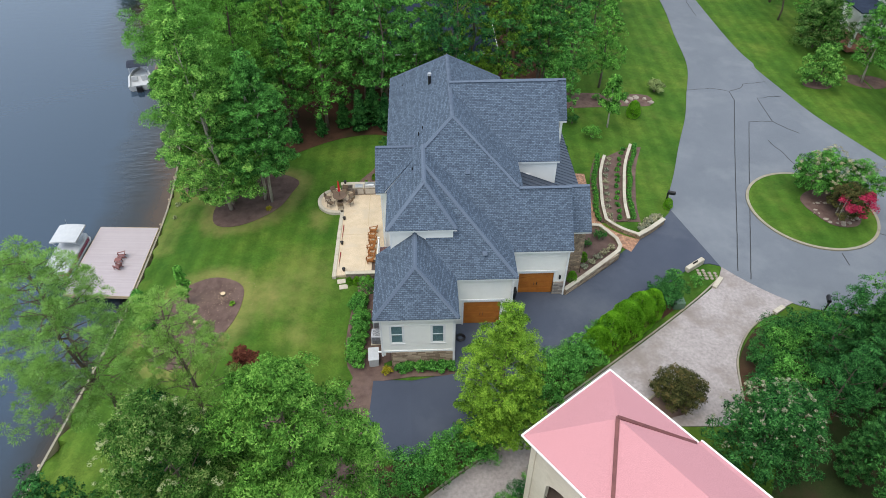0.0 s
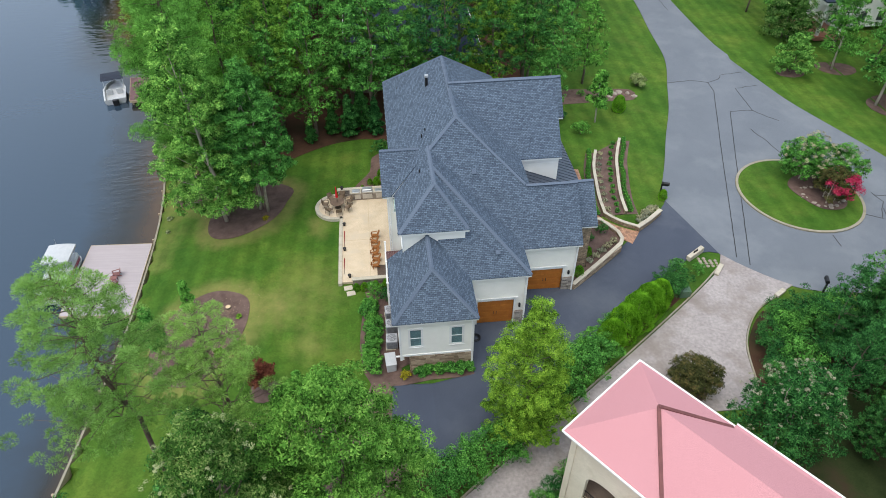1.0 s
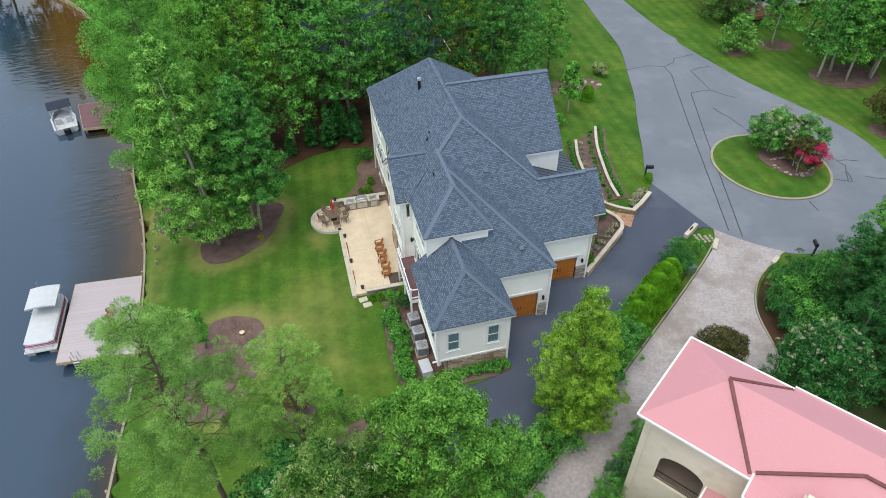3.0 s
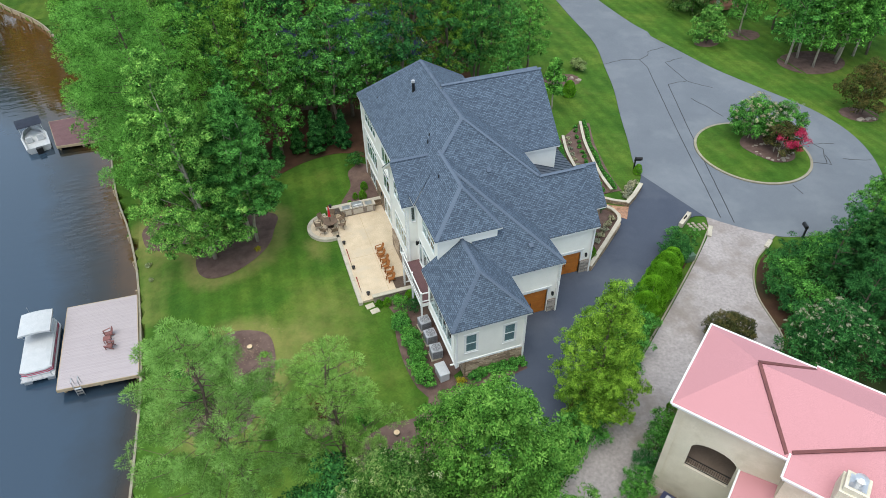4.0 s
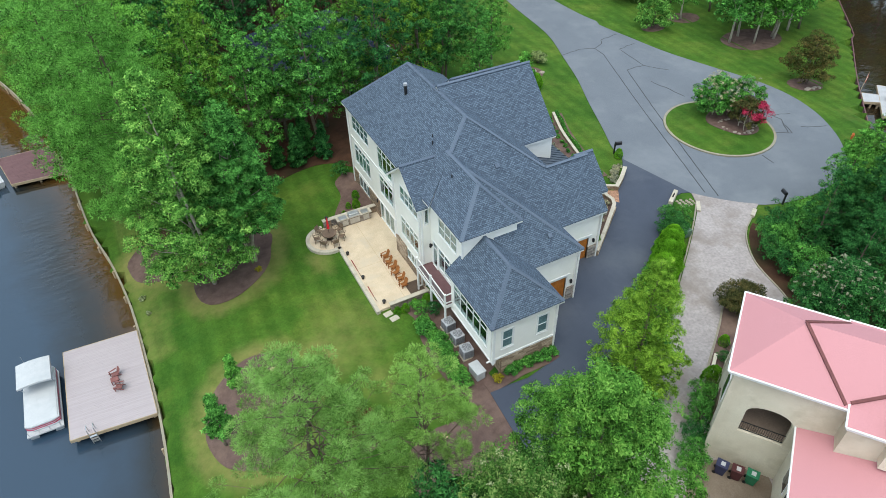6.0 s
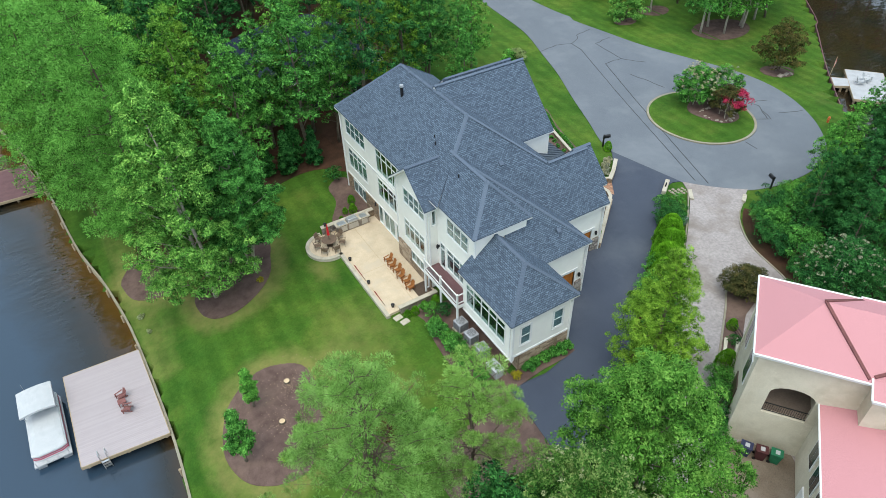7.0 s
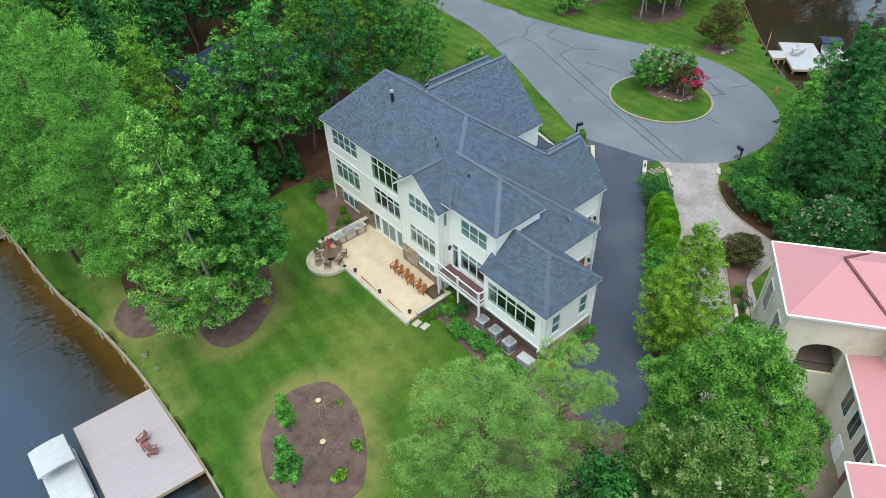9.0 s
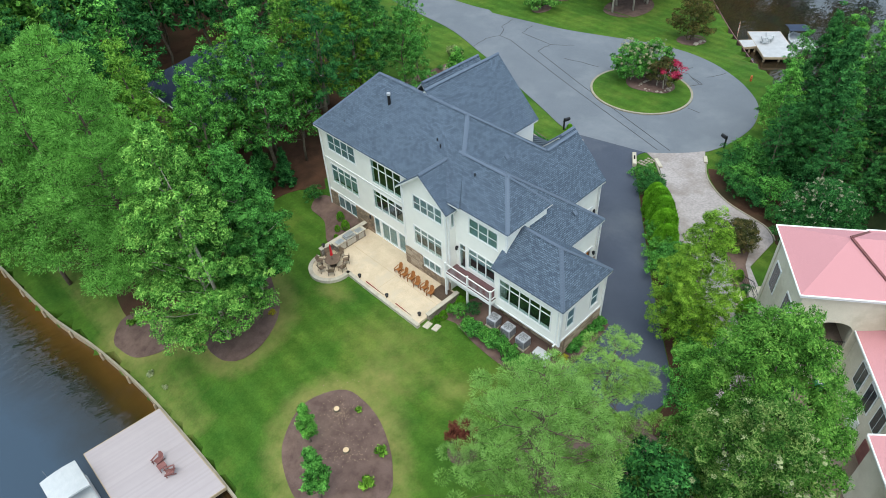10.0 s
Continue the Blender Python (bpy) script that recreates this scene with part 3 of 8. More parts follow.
PALE_LINE = curve([(25.7, 31.7), (24.5, 29.6), (22.5, 27.8), (19.7, 25.5), (15.5, 22.2), (8.3, 16.7), (4, 13.6), (-0.8, 10.2), (-6, 6.2), (-7, 2)]) + [(-7, -8), (10, -8), (12, 2), (12, 12), (15, 14.5)] + curve([(20.0, 14.6), (21.7, 16.1), (23.0, 20.8), (25.5, 24.2), (28.6, 26.1), (30.6, 27.2)]) + curve([(30.6, 27.2), (29.4, 28.0), (28.1, 29.1), (26.6, 30.6), (25.7, 31.7)])[1:-1]
COURT = curve([(6.6, 5.6), (2.8, 7.2), (-1.2, 4.4), (-5.5, 0.5), (-7, -6), (2, -6), (5, 1.5)], True, 0.6)
setting("parking_court", sheet(COURT, 0.1, 1.0, 0.08), surface("stained_concrete", (0.15, 0.115, 0.085), (0.215, 0.17, 0.13), 0.5, 14, 0.85, 0.2, 0, 0.3, (0.24, 0.2, 0.165), 0.3), "brown-stained concrete parking court", "driveway")
# Unseen bank, added to carry trees that darken the cove's reflection.
UNSEEN_BANK = curve([(99, -60), (100.5, 0), (101.5, 40), (103, 70), (125, 110), (170, 160)]) + [(330, 160), (330, -60)]
setting("unseen_bank", sheet(UNSEEN_BANK, 0.6, 14.0, 1.4, lambda x, y: -2.6), LAWN, "unseen grassy bank across the cove, added for its reflection", "ground")
setting("neighbour_driveway", sheet(PALE_LINE, 0.09, 1.2, 0.12), PALE, "pale grey stamped concrete driveway with stains", "driveway")


def strip(line, w, h, off, closed=False, height=None):
    """A raised band along a line: a kerb, wall top or sealed crack."""
    height = height or gz
    a, b = offset_line(line, w / 2), offset_line(line, -w / 2)
    if closed:
        pts = np.array(line)
        ext = np.vstack([pts[-2], pts, pts[1]]) if tuple(pts[0]) == tuple(pts[-1]) else np.vstack([pts[-1], pts, pts[0]])
        a, b = offset_line(ext, w / 2)[1:-1], offset_line(ext, -w / 2)[1:-1]
    bm = bmesh.new()
    rows = []
    for (ax, ay), (bx, by) in zip(a, b):
        z = height((ax + bx) / 2, (ay + by) / 2) + off
        rows.append([bm.verts.new(q) for q in ((ax, ay, z), (ax, ay, z + h), (bx, by, z + h), (bx, by, z))])
    n = len(rows)
    for i in range(n if closed else n - 1):
        r, s = rows[i], rows[(i + 1) % n]
        for j in range(3):
            bm.faces.new((r[j], r[j + 1], s[j + 1], s[j]))
    if not closed:
        bm.faces.new(rows[0][::-1])
        bm.faces.new(rows[-1])
    bmesh.ops.recalc_face_normals(bm, faces=bm.faces[:])
    planar_uv(bm)
    return bm


def crack(pts, w=0.085):
    rnd = random.Random(int(pts[0][0] * 100))
    line = []
    j = 0.015 if len(pts) == 2 else 0.1
    for (ax, ay), (bx, by) in zip(pts, pts[1:]):
        k = max(2, int(math.hypot(bx - ax, by - ay) / 0.7))
        line += [(ax + (bx - ax) * i / k + rnd.uniform(-j, j), ay + (by - ay) * i / k + rnd.uniform(-j, j)) for i in range(k)]
    line.append(pts[-1])
    setting("road_crack", strip(line, w, 0.012, 0.048), SEAL, "black sealed crack in the road", "crack sealant")


for pts in ([(33.2, 65.6), (36.4, 66.0), (38.7, 65.3), (40.6, 66.0), (41.2, 67.2), (45.3, 67.9)], [(38.7, 65.3), (38.6, 63.0)], [(38.6, 63.0), (27.1, 31.2)], [(38.5, 57.7), (33.4, 44.4)], [(33.4, 44.4), (27.9, 30.1)], [(41.6, 57.8), (40.2, 57.8), (38.5, 57.7)],
            [(46.3, 64.3), (44.2, 63.9), (41.8, 63.4), (41.4, 57.8), (43.7, 55.1)], [(39.2, 53.6), (39.8, 51.4), (40.4, 48.4)], [(43.4, 99.1), (42.6, 95.2), (42.4, 89.8)],
            [(46.5, 40.1), (46.8, 38.5), (44.9, 35.8)], [(46.5, 39.7), (47.7, 39.5), (48.9, 39.0)], [(43.2, 36.8), (45.3, 35.6), (46.1, 37.4)], [(47.5, 36.1), (48.9, 35.4), (50.4, 34.9)], [(38.3, 33.7), (38.2, 32.0)]):
    crack(pts)
ISLAND = curve([(38.4 + 6.35 * math.cos(a), 40.5 + 6.35 * math.sin(a)) for a in np.linspace(0, 2 * math.pi, 25)[:-1]], True, 0.5)
isl_h = lambda x, y: gz(x, y) + 0.1 + 0.25 * max(0, 1 - math.hypot(x - 38.4, y - 40.5) / 6.5)
setting("island_lawn", sheet(ISLAND, 0.06, 1.0, 0.1, isl_h), LAWN, "round grass island in the turning circle", "lawn")
setting("island_kerb", strip(ISLAND + ISLAND[:1], 0.28, 0.14, 0.05, True), KERB, "pale concrete kerb round the grass island", "kerb")
ISL_BED = curve([(40.6 + 2.9 * math.cos(a) * (1 + 0.1 * math.sin(3 * a)), 40.5 + 3.2 * math.sin(a)) for a in np.linspace(0, 2 * math.pi, 17)[:-1]], True, 0.5)
setting("island_bed", sheet(ISL_BED, 0.11, 0.8, 0.06, isl_h), MULCH, "brown mulch bed on the grass island", "mulch bed")
for b in BEDS:
    setting("mulch_bed", sheet(curve(b, True, 0.5), 0.04, 0.8, 0.08), MULCH, "oval brown mulch bed in the lawn", "mulch bed")
HOUSE_BED = [(-4.4, 29.4), (-6.6, 30.9), (-8.0, 30.6)] + curve([(-7.7, 29.0), (-8.2, 26.7), (-8.4, 23.5), (-8.1, 20.9), (-7.6, 19.8), (-8.0, 18.7), (-9.3, 18.5), (-10.8, 18.7), (-13.2, 18.0), (-14.2, 15.8), (-13.8, 13.4), (-11.4, 11.4), (-9, 9.6), (-5.4, 9.4)]) + [(-5.0, 19.4), (-5.2, 19.4), (-5.2, 20.9), (-4.4, 21.2)]
setting("house_bed", sheet(HOUSE_BED, 0.03, 0.8, 0.08), MULCH, "brown mulch bed beside the house and driveway", "mulch bed")
setting("house_bed", sheet([(-6.0, 19.2), (-4.5, 19.2), (-3.0, 19.2), (-1.5, 19.2), (0.3, 19.2), (0.3, 20.5), (-1.5, 20.5), (-3.0, 20.5), (-4.5, 20.5), (-6.0, 20.5)], 0.06, 0.5, 0.12), MULCH, "brown mulch strip below the stone base", "mulch bed")
setting("house_bed", sheet(curve([(-4.5, 44.6), (-8.6, 45.2), (-7.0, 48.2), (-6.6, 51.0), (-4.5, 51.2)], True, 0.6), 0.03, 0.8, 0.08), MULCH, "brown mulch bed below the house wall", "mulch bed")
WOODS = curve([(-25.5, 58), (-26.5, 52.5), (-25, 50.9), (-20.5, 48.6), (-18.2, 49.6), (-15.7, 52.2), (-11, 54.6), (-6.5, 54.8), (-4, 52)]) + [(11, 52), (12.5, 60)] + curve([(14.5, 70), (17, 84), (24, 96), (27, 120)]) + [(-34, 120), (-28, 84), (-26.5, 71)]
setting("woodland_floor", sheet(WOODS, 0.035, 2.0, 0.08), WOODFLOOR, "red-brown leaf litter under the trees", "woodland floor")
NEARWOODS = curve([(-29.6, 8), (-24, 8.5), (-19, 10.5), (-14, 8.6), (-8, 7), (-7.2, 1), (-7, -9)]) + [(-14, -9), (-28, -4), (-30.4, 2)]
setting("woodland_floor", sheet(NEARWOODS, 0.025, 2.0, 0.08), WOODFLOOR, "brown leaf litter under the trees", "woodland floor")
HEDGE_BED = curve([(20.4, 26.9), (18.9, 25.7), (7.5, 17.0), (-1.2, 10.7), (-6.0, 6.9)]) + curve([(-5.8, 12.0), (-2, 12.3), (2, 15.4), (7, 19.5), (13.3, 24.3), (18.4, 28.0), (19.6, 28.6)])
setting("hedge_bed", sheet(HEDGE_BED, 0.03, 1.0, 0.08), WOODFLOOR, "brown mulch strip under the hedge", "mulch bed")
setting("driveway_edging", strip(curve([(24.6, 29.9), (22.4, 27.9), (19.6, 25.6), (15.4, 22.3), (8.2, 16.8), (3.9, 13.7), (-0.9, 10.3), (-6, 6.3)]), 0.13, 0.16, 0.0), KERB, "tan concrete edging along the pale driveway", "kerb")
RIGHT_BED = curve([(21.9, 15.4), (23.2, 20.6), (25.7, 23.9), (27.6, 25.2)]) + curve([(29.5, 22), (29.8, 17), (25, 13.0), (21.5, 12.4)]) + [(19.6, 13.4), (20, 14.4)]
setting("tree_bed", sheet(RIGHT_BED, 0.03, 1.4, 0.08), WOODFLOOR, "dark mulch under the trees and shrubs", "mulch bed")
setting("driveway_edging", strip(curve([(28.3, 25.9), (25.6, 24.2), (23.1, 20.8), (21.8, 16.1), (20.3, 14.6)]), 0.13, 0.16, 0.0), KERB, "tan concrete edging along the pale driveway", "kerb")

# Sheet coloured dark to stand for the neighbour's tree shade.
setting("woodland_floor", sheet(curve([(21.5, 10), (24, 13.0), (29.8, 17), (30.5, 22), (34, 23.4), (40, 22), (44, 12), (44, -10), (24, -10), (16, -2)], True, 1.5), 0.02, 2.0, 0.08), SHADEFLOOR, "ground under the neighbour's trees, coloured dark for their shade", "woodland floor")
# timber bulkhead along the lake, with piles
bank = thing("bulkhead", "low weathered timber bulkhead along the lake bank", "retaining wall", (-29, 40, -3), kind="structure")
WB = [q for q in WEST if -25 < q[1] < 135]
part("bulkhead_wall", strip(WB, 0.16, 1.2, -1.15, False, lambda x, y: -2.35), TIMBER, bank)
part("bulkhead_cap", strip(WB, 0.19, 0.06, 0.052, False, lambda x, y: -2.35), KERB, bank)
pile = bmesh.new()
tube(pile, (0, 0, -1.6), (0, 0, 0.12), 0.12, 0.1, 8)
pile_mesh = mesh_from(pile, "pile", TIMBER)
for i, (x, y) in enumerate(offset_line(curve(WB, step=1.3)[::2], 0.2)[:110]):
    ob = part("pile", pile_mesh, TIMBER, bank)
    ob.location = Vector((x, y, -2.35)) - bank.location
EB = [q for q in EAST if 10 < q[1] < 90]
bank2 = thing("bulkhead", "low timber bulkhead along the far lake bank", "retaining wall", (63, 38, -3), kind="structure")
part("bulkhead_wall", strip(EB, 0.12, 1.2, -1.15, False, lambda x, y: -2.35), BROWNBOARD, bank2)
part("bulkhead_cap", strip(EB, 0.14, 0.06, 0.052, False, lambda x, y: -2.35), BROWNBOARD, bank2)


# ---- the house ----
house = thing("house", "large cream house with slate-blue shingle roofs and white trim", "house", (2, 35, 0.3))


def wall(name, parent, origin, u, width, z0, z1, holes=(), mats=SIDING, thick=0.25, top=None):
    """A wall that runs along u from origin, with openings (u0, u1, z0, z1); top: extra gable points (u, z)."""
    us = sorted({0.006, width - 0.006, *[h[0] for h in holes], *[h[1] for h in holes]})
    zs = sorted({z0, z1, *[h[2] for h in holes], *[h[3] for h in holes]})
    bm = bmesh.new()
    grid = {}

    def vert(a, b):
        if (a, b) not in grid:
            grid[a, b] = bm.verts.new((a, 0, b))
        return grid[a, b]
    for a0, a1 in zip(us, us[1:]):
        for b0, b1 in zip(zs, zs[1:]):
            if not any(h[0] <= a0 and a1 <= h[1] and h[2] <= b0 and b1 <= h[3] for h in holes):
                bm.faces.new((vert(a0, b0), vert(a1, b0), vert(a1, b1), vert(a0, b1)))
    if top:
        bm.faces.new([vert(a, z1) for a in us] + [bm.verts.new((min(max(a, 0.006), width - 0.006), 0, b)) for a, b in top])
    r = bmesh.ops.extrude_face_region(bm, geom=bm.faces[:])
    bmesh.ops.translate(bm, vec=(0, thick, 0), verts=[v for v in r["geom"] if isinstance(v, bmesh.types.BMVert)])
    bmesh.ops.transform(bm, matrix=frame_at(origin, u), verts=bm.verts[:])
    bmesh.ops.recalc_face_normals(bm, faces=bm.faces[:])
    planar_uv(bm)
    return part(name, bm, mats, parent)


def plate(u0, u1, z0, z1, holes, y0, y1):
    """A flat piece with rectangular openings through it."""
    us = sorted({u0, u1, *[h[0] for h in holes], *[h[1] for h in holes]})
    zs = sorted({z0, z1, *[h[2] for h in holes], *[h[3] for h in holes]})
    bm = bmesh.new()
    grid = {}

    def vert(a, b):
        if (a, b) not in grid:
            grid[a, b] = bm.verts.new((a, y0, b))
        return grid[a, b]
    for a0, a1 in zip(us, us[1:]):
        for b0, b1 in zip(zs, zs[1:]):
            if not any(h[0] <= a0 and a1 <= h[1] and h[2] <= b0 and b1 <= h[3] for h in holes):
                bm.faces.new((vert(a0, b0), vert(a1, b0), vert(a1, b1), vert(a0, b1)))
    r = bmesh.ops.extrude_face_region(bm, geom=bm.faces[:])
    bmesh.ops.translate(bm, vec=(0, y1 - y0, 0), verts=[v for v in r["geom"] if isinstance(v, bmesh.types.BMVert)])
    bmesh.ops.recalc_face_normals(bm, faces=bm.faces[:])
    return bm


def window(parent, origin, u, u0, u1, z0, z1, cols=1, transom=0.0, bars=1, casing=0.09, name="window", blind=0.0):
    """A framed window in a wall opening, with one pane a light; transom: height of the lights on top."""
    m = frame_at(origin, u)
    c = casing
    w = (u1 - u0) / cols
    zt = z1 - transom
    lights = []
    for i in range(cols):
        a0, a1 = u0 + w * i + (0.05 if i else 0.035), u0 + w * (i + 1) - (0.05 if i < cols - 1 else 0.035)
        if transom:
            lights.append((a0, a1, zt + 0.04, z1 - 0.03))
        top = zt - (0.04 if transom else 0.03)
        if bars:
            mid = (z0 + top) / 2
            lights += [(a0, a1, z0 + 0.04, mid - 0.02), (a0, a1, mid + 0.02, top)]
        else:
            lights.append((a0, a1, z0 + 0.04, top))
    bm = plate(u0 - c, u1 + c, z0 - c, z1 + c, lights, -0.035, 0.03)
    bmesh.ops.transform(bm, matrix=m, verts=bm.verts[:])
    win = part(name, bm, TRIM, parent)
    bm = bmesh.new()
    box(bm, u0 - c - 0.02, u1 + c + 0.02, -0.07, -0.035, z0 - c - 0.01, z0 - c + 0.035)
    bmesh.ops.transform(bm, matrix=m, verts=bm.verts[:])
    part("sill", bm, TRIM, win)
    for a0, a1, b0, b1 in lights:
        pb = bmesh.new()
        box(pb, a0, a1, -0.01, 0.0, b0, b1)
        bmesh.ops.transform(pb, matrix=m, verts=pb.verts[:])
        p = part("pane", pb, GLASS, win)
        p.visible_shadow = False
    if blind:
        bb = bmesh.new()
        box(bb, u0 + 0.03, u1 - 0.03, 0.06, 0.07, z1 - blind * (z1 - z0), z1)
        bmesh.ops.transform(bb, matrix=m, verts=bb.verts[:])
        part("blind", bb, BLIND, win, "pale grey-green window blind")
    return win


def roof(polys, parent=None, mat=SHINGLE, name="roof", thick=0.07, fascia=0.16, inset=0.04):
    """A roof of sloping faces, with a white fascia and soffit below it."""
    parent = parent or house
    bm = bmesh.new()
    cache = {}

    def vert(p):
        k = tuple(round(c, 3) for c in p)
        if k not in cache:
            cache[k] = bm.verts.new(p)
        return cache[k]
    for poly in polys:
        f = bm.faces.new([vert(p) for p in poly])
    bm.normal_update()
    for f in bm.faces:
        if f.normal.z < 0:
            f.normal_flip()
    low = bm.copy()
    cen = sum((v.co for v in low.verts), Vector()) / len(low.verts)
    for b, d, s in ((bm, thick, 0.0), (low, fascia, inset)):
        if s:
            for v in b.verts:
                k = Vector((v.co.x - cen.x, v.co.y - cen.y, 0))
                v.co -= k.normalized() * s
                v.co.z -= thick
        r = bmesh.ops.extrude_face_region(b, geom=b.faces[:])
        bmesh.ops.translate(b, vec=(0, 0, -d), verts=[v for v in r["geom"] if isinstance(v, bmesh.types.BMVert)])
        bmesh.ops.recalc_face_normals(b, faces=b.faces[:])
    planar_uv(bm)
    top = part(name, bm, mat, parent)
    part("fascia", low, TRIM, parent)
    return top


def cap(a, b, parent=None, mat=CAP, w=0.17, name="ridge_cap"):
    a, b = Vector(a), Vector(b)
    d = (b - a).normalized()
    s = Vector((0, 0, 1)).cross(d).normalized() * w
    n = int((b - a).length / 0.24)
    bm = bmesh.new()
    near = max(a.y, b.y) < 36
    for i in range(1 if near else n):
        p, q = a + (b - a) * i / n, a + (b - a) * (i + 1.15) / n
        z0, z1 = Vector((0, 0, 0.055)), Vector((0, 0, 0.03))
        dn = Vector((0, 0, -0.07))
        v = [bm.verts.new(c) for c in (p + s + dn + z1, p + z1 + z0 * 0.6, p - s + dn + z1, q + s + dn + z0, q + z0 * 1.5, q - s + dn + z0)]
        for f in ((0, 1, 4, 3), (1, 2, 5, 4), (3, 4, 5), (2, 1, 0)):
            bm.faces.new([v[j] for j in f])
    bmesh.ops.recalc_face_normals(bm, faces=bm.faces[:])
    if not near:
        return tagged(part(name, bm, mat, parent or house), kind="stuff")
    me = mesh_from(bm, "ridge_shingle", mat)
    for i in range(n):
        o = part("ridge_shingle", me, mat, parent or house)
        o.location += (b - a) * i / n


# main block: long hip roof
mr0, mr1 = (0.72, 46.55, 13.8), (0.72, 35.46, 13.8)
EV = 9.5
roof([[(-4.95, 50.35, EV), (-4.95, 31.05, EV), mr1, mr0], [(-4.95, 50.35, EV), mr0, (6.35, 50.35, EV)],
      [(6.35, 50.35, EV), mr0, mr1, (6.35, 31.05, EV)]])
# long near slope, from the main ridge down over the first garage
roof([[mr1, (-1.66, 33.6, 11.98), (-1.66, 27.38, 5.93), (10.3, 27.38, 5.93), (10.3, 31.15, 9.6), (6.2, 31.15, 9.6)]])
roof([[(10.3, 31.15, 9.6), (3.5, 31.15, 9.6), (3.5, 34.9, 6.2), (10.3, 34.9, 6.2)]])
cap(mr0, mr1), cap(mr1, (5.95, 31.2, 9.65)), cap((6.0, 31.1, 9.6), (10.25, 31.1, 9.6)), cap((-4.9, 50.3, EV), mr0), cap((6.3, 50.3, EV), mr0), cap(mr1, (-1.9, 33.42, 11.85))
# wing towards the road
fr0, fr1 = (0.65, 40.5, 14.2), (10.1, 40.5, 14.2)
roof([[fr0, fr1, (10.1, 35.3, 9.25), (0.65, 35.3, 9.25)], [fr0, fr1, (10.1, 45.7, 9.25), (0.65, 45.7, 9.25)]])
cap(fr0, fr1)
roof([[(4.0, 44.7, 12.1), (11.9, 44.7, 12.1), (11.9, 42.0, 9.2), (4.0, 42.0, 9.2)], [(4.0, 44.7, 12.1), (11.9, 44.7, 12.1), (11.9, 47.6, 9.0), (4.0, 47.6, 9.0)]])
cap((4.2, 44.7, 12.1), (11.85, 44.7, 12.1))
# porch side: small gable past the garage gable, and the metal porch roof
roof([[(9.9, 32.7, 8.5), (12.25, 32.7, 8.5), (12.25, 29.8, 5.8), (9.9, 29.8, 5.8)], [(9.9, 32.7, 8.5), (12.25, 32.7, 8.5), (12.25, 35.5, 5.8), (9.9, 35.5, 5.8)]])
cap((10.2, 32.7, 8.5), (12.2, 32.7, 8.5))
MZ = lambda x: 5.5 + 0.42 * (12.5 - x)
roof([[(6.0, 33.6, MZ(6)), (12.5, 33.6, MZ(12.5)), (12.5, 46.6, MZ(12.5)), (6.0, 46.6, MZ(6))]], None, METALROOF, "metal_roof", 0.05, 0.18)
for i in range(25):
    bm = bmesh.new()
    y = 34.0 + 0.52 * i
    v = box(bm, 6.05, 12.5, y - 0.02, y + 0.02, 0, 0.05)
    for q in v:
        q.co.z += MZ(q.co.x)
    part("roof_seam", bm, METALROOF, house)
# middle block: hip facing the near side, with the gable bay towards the lake
ua, ub = (-1.75, 28.95, 12.0), (-1.75, 34.0, 12.0)
roof([[(-4.76, 26.2, 9.42), (0.69, 26.2, 9.42), ua], [(-4.76, 26.2, 9.42), ua, ub, (-4.76, 34.0, 9.42)], [(0.69, 26.2, 9.42), ua, ub, (0.69, 34.0, 9.42)]])
cap((-4.7, 26.25, 9.42), ua), cap((0.64, 26.25, 9.42), ua), cap(ua, ub)
roof([[(-5.75, 34.8, 11.35), (-2.3, 34.8, 11.35), (-2.3, 31.75, 8.85), (-5.75, 31.75, 8.85)], [(-5.75, 34.8, 11.35), (-2.3, 34.8, 11.35), (-2.3, 37.85, 8.85), (-5.75, 37.85, 8.85)]])
cap((-5.7, 34.8, 11.35), (-2.4, 34.8, 11.35))
# second garage roof
gt = (-1.63, 30.98, 12.0)
roof([[(-1.7, 24.03, 6.23), (5.32, 24.03, 6.23), gt, (-1.7, 30.9, 11.93)], [(5.32, 24.03, 6.23), gt, (-1.63, 33.6, 12.0), (5.32, 27.7, 6.23)]])
cap((5.28, 24.07, 6.25), gt)
# near wing
wa, wb = (-2.55, 22.85, 8.85), (-2.55, 27.0, 8.85)
roof([[(-5.7, 20.0, 6.27), (0.6, 20.0, 6.27), wa], [(-5.7, 20.0, 6.27), wa, wb, (-5.7, 27.0, 6.27)], [(0.6, 20.0, 6.27), wa, wb, (0.6, 27.0, 6.27)]])
cap((-5.65, 20.05, 6.29), wa), cap((0.55, 20.05, 6.29), wa), cap(wa, (-2.55, 26.5, 8.85))

# walls, lake side (they run towards -y, seen from -x)
D = (0, -1, 0)
N = (1, 0, 0)
mo = (-4.6, 49.9, 0)
mh = [(1.15, 5.15, 7.25, 8.95), (1.05, 4.95, 3.4, 5.5), (1.35, 4.3, 0.45, 1.8), (7.5, 11.5, 6.45, 8.95), (7.4, 11.4, 3.5, 5.55), (7.0, 7.75, 0.1, 2.15), (8.1, 10.2, 0.1, 2.15), (10.5, 11.5, 0.1, 2.15)]
wall("wall", house, mo, D, 12.1, 0.0, 9.35, mh)
window(house, mo, D, *mh[0], 4, blind=1.0), window(house, mo, D, *mh[1], 4, 0.55, 0, blind=0.8), window(house, mo, D, *mh[2], 3, 0, 0, blind=1.0)
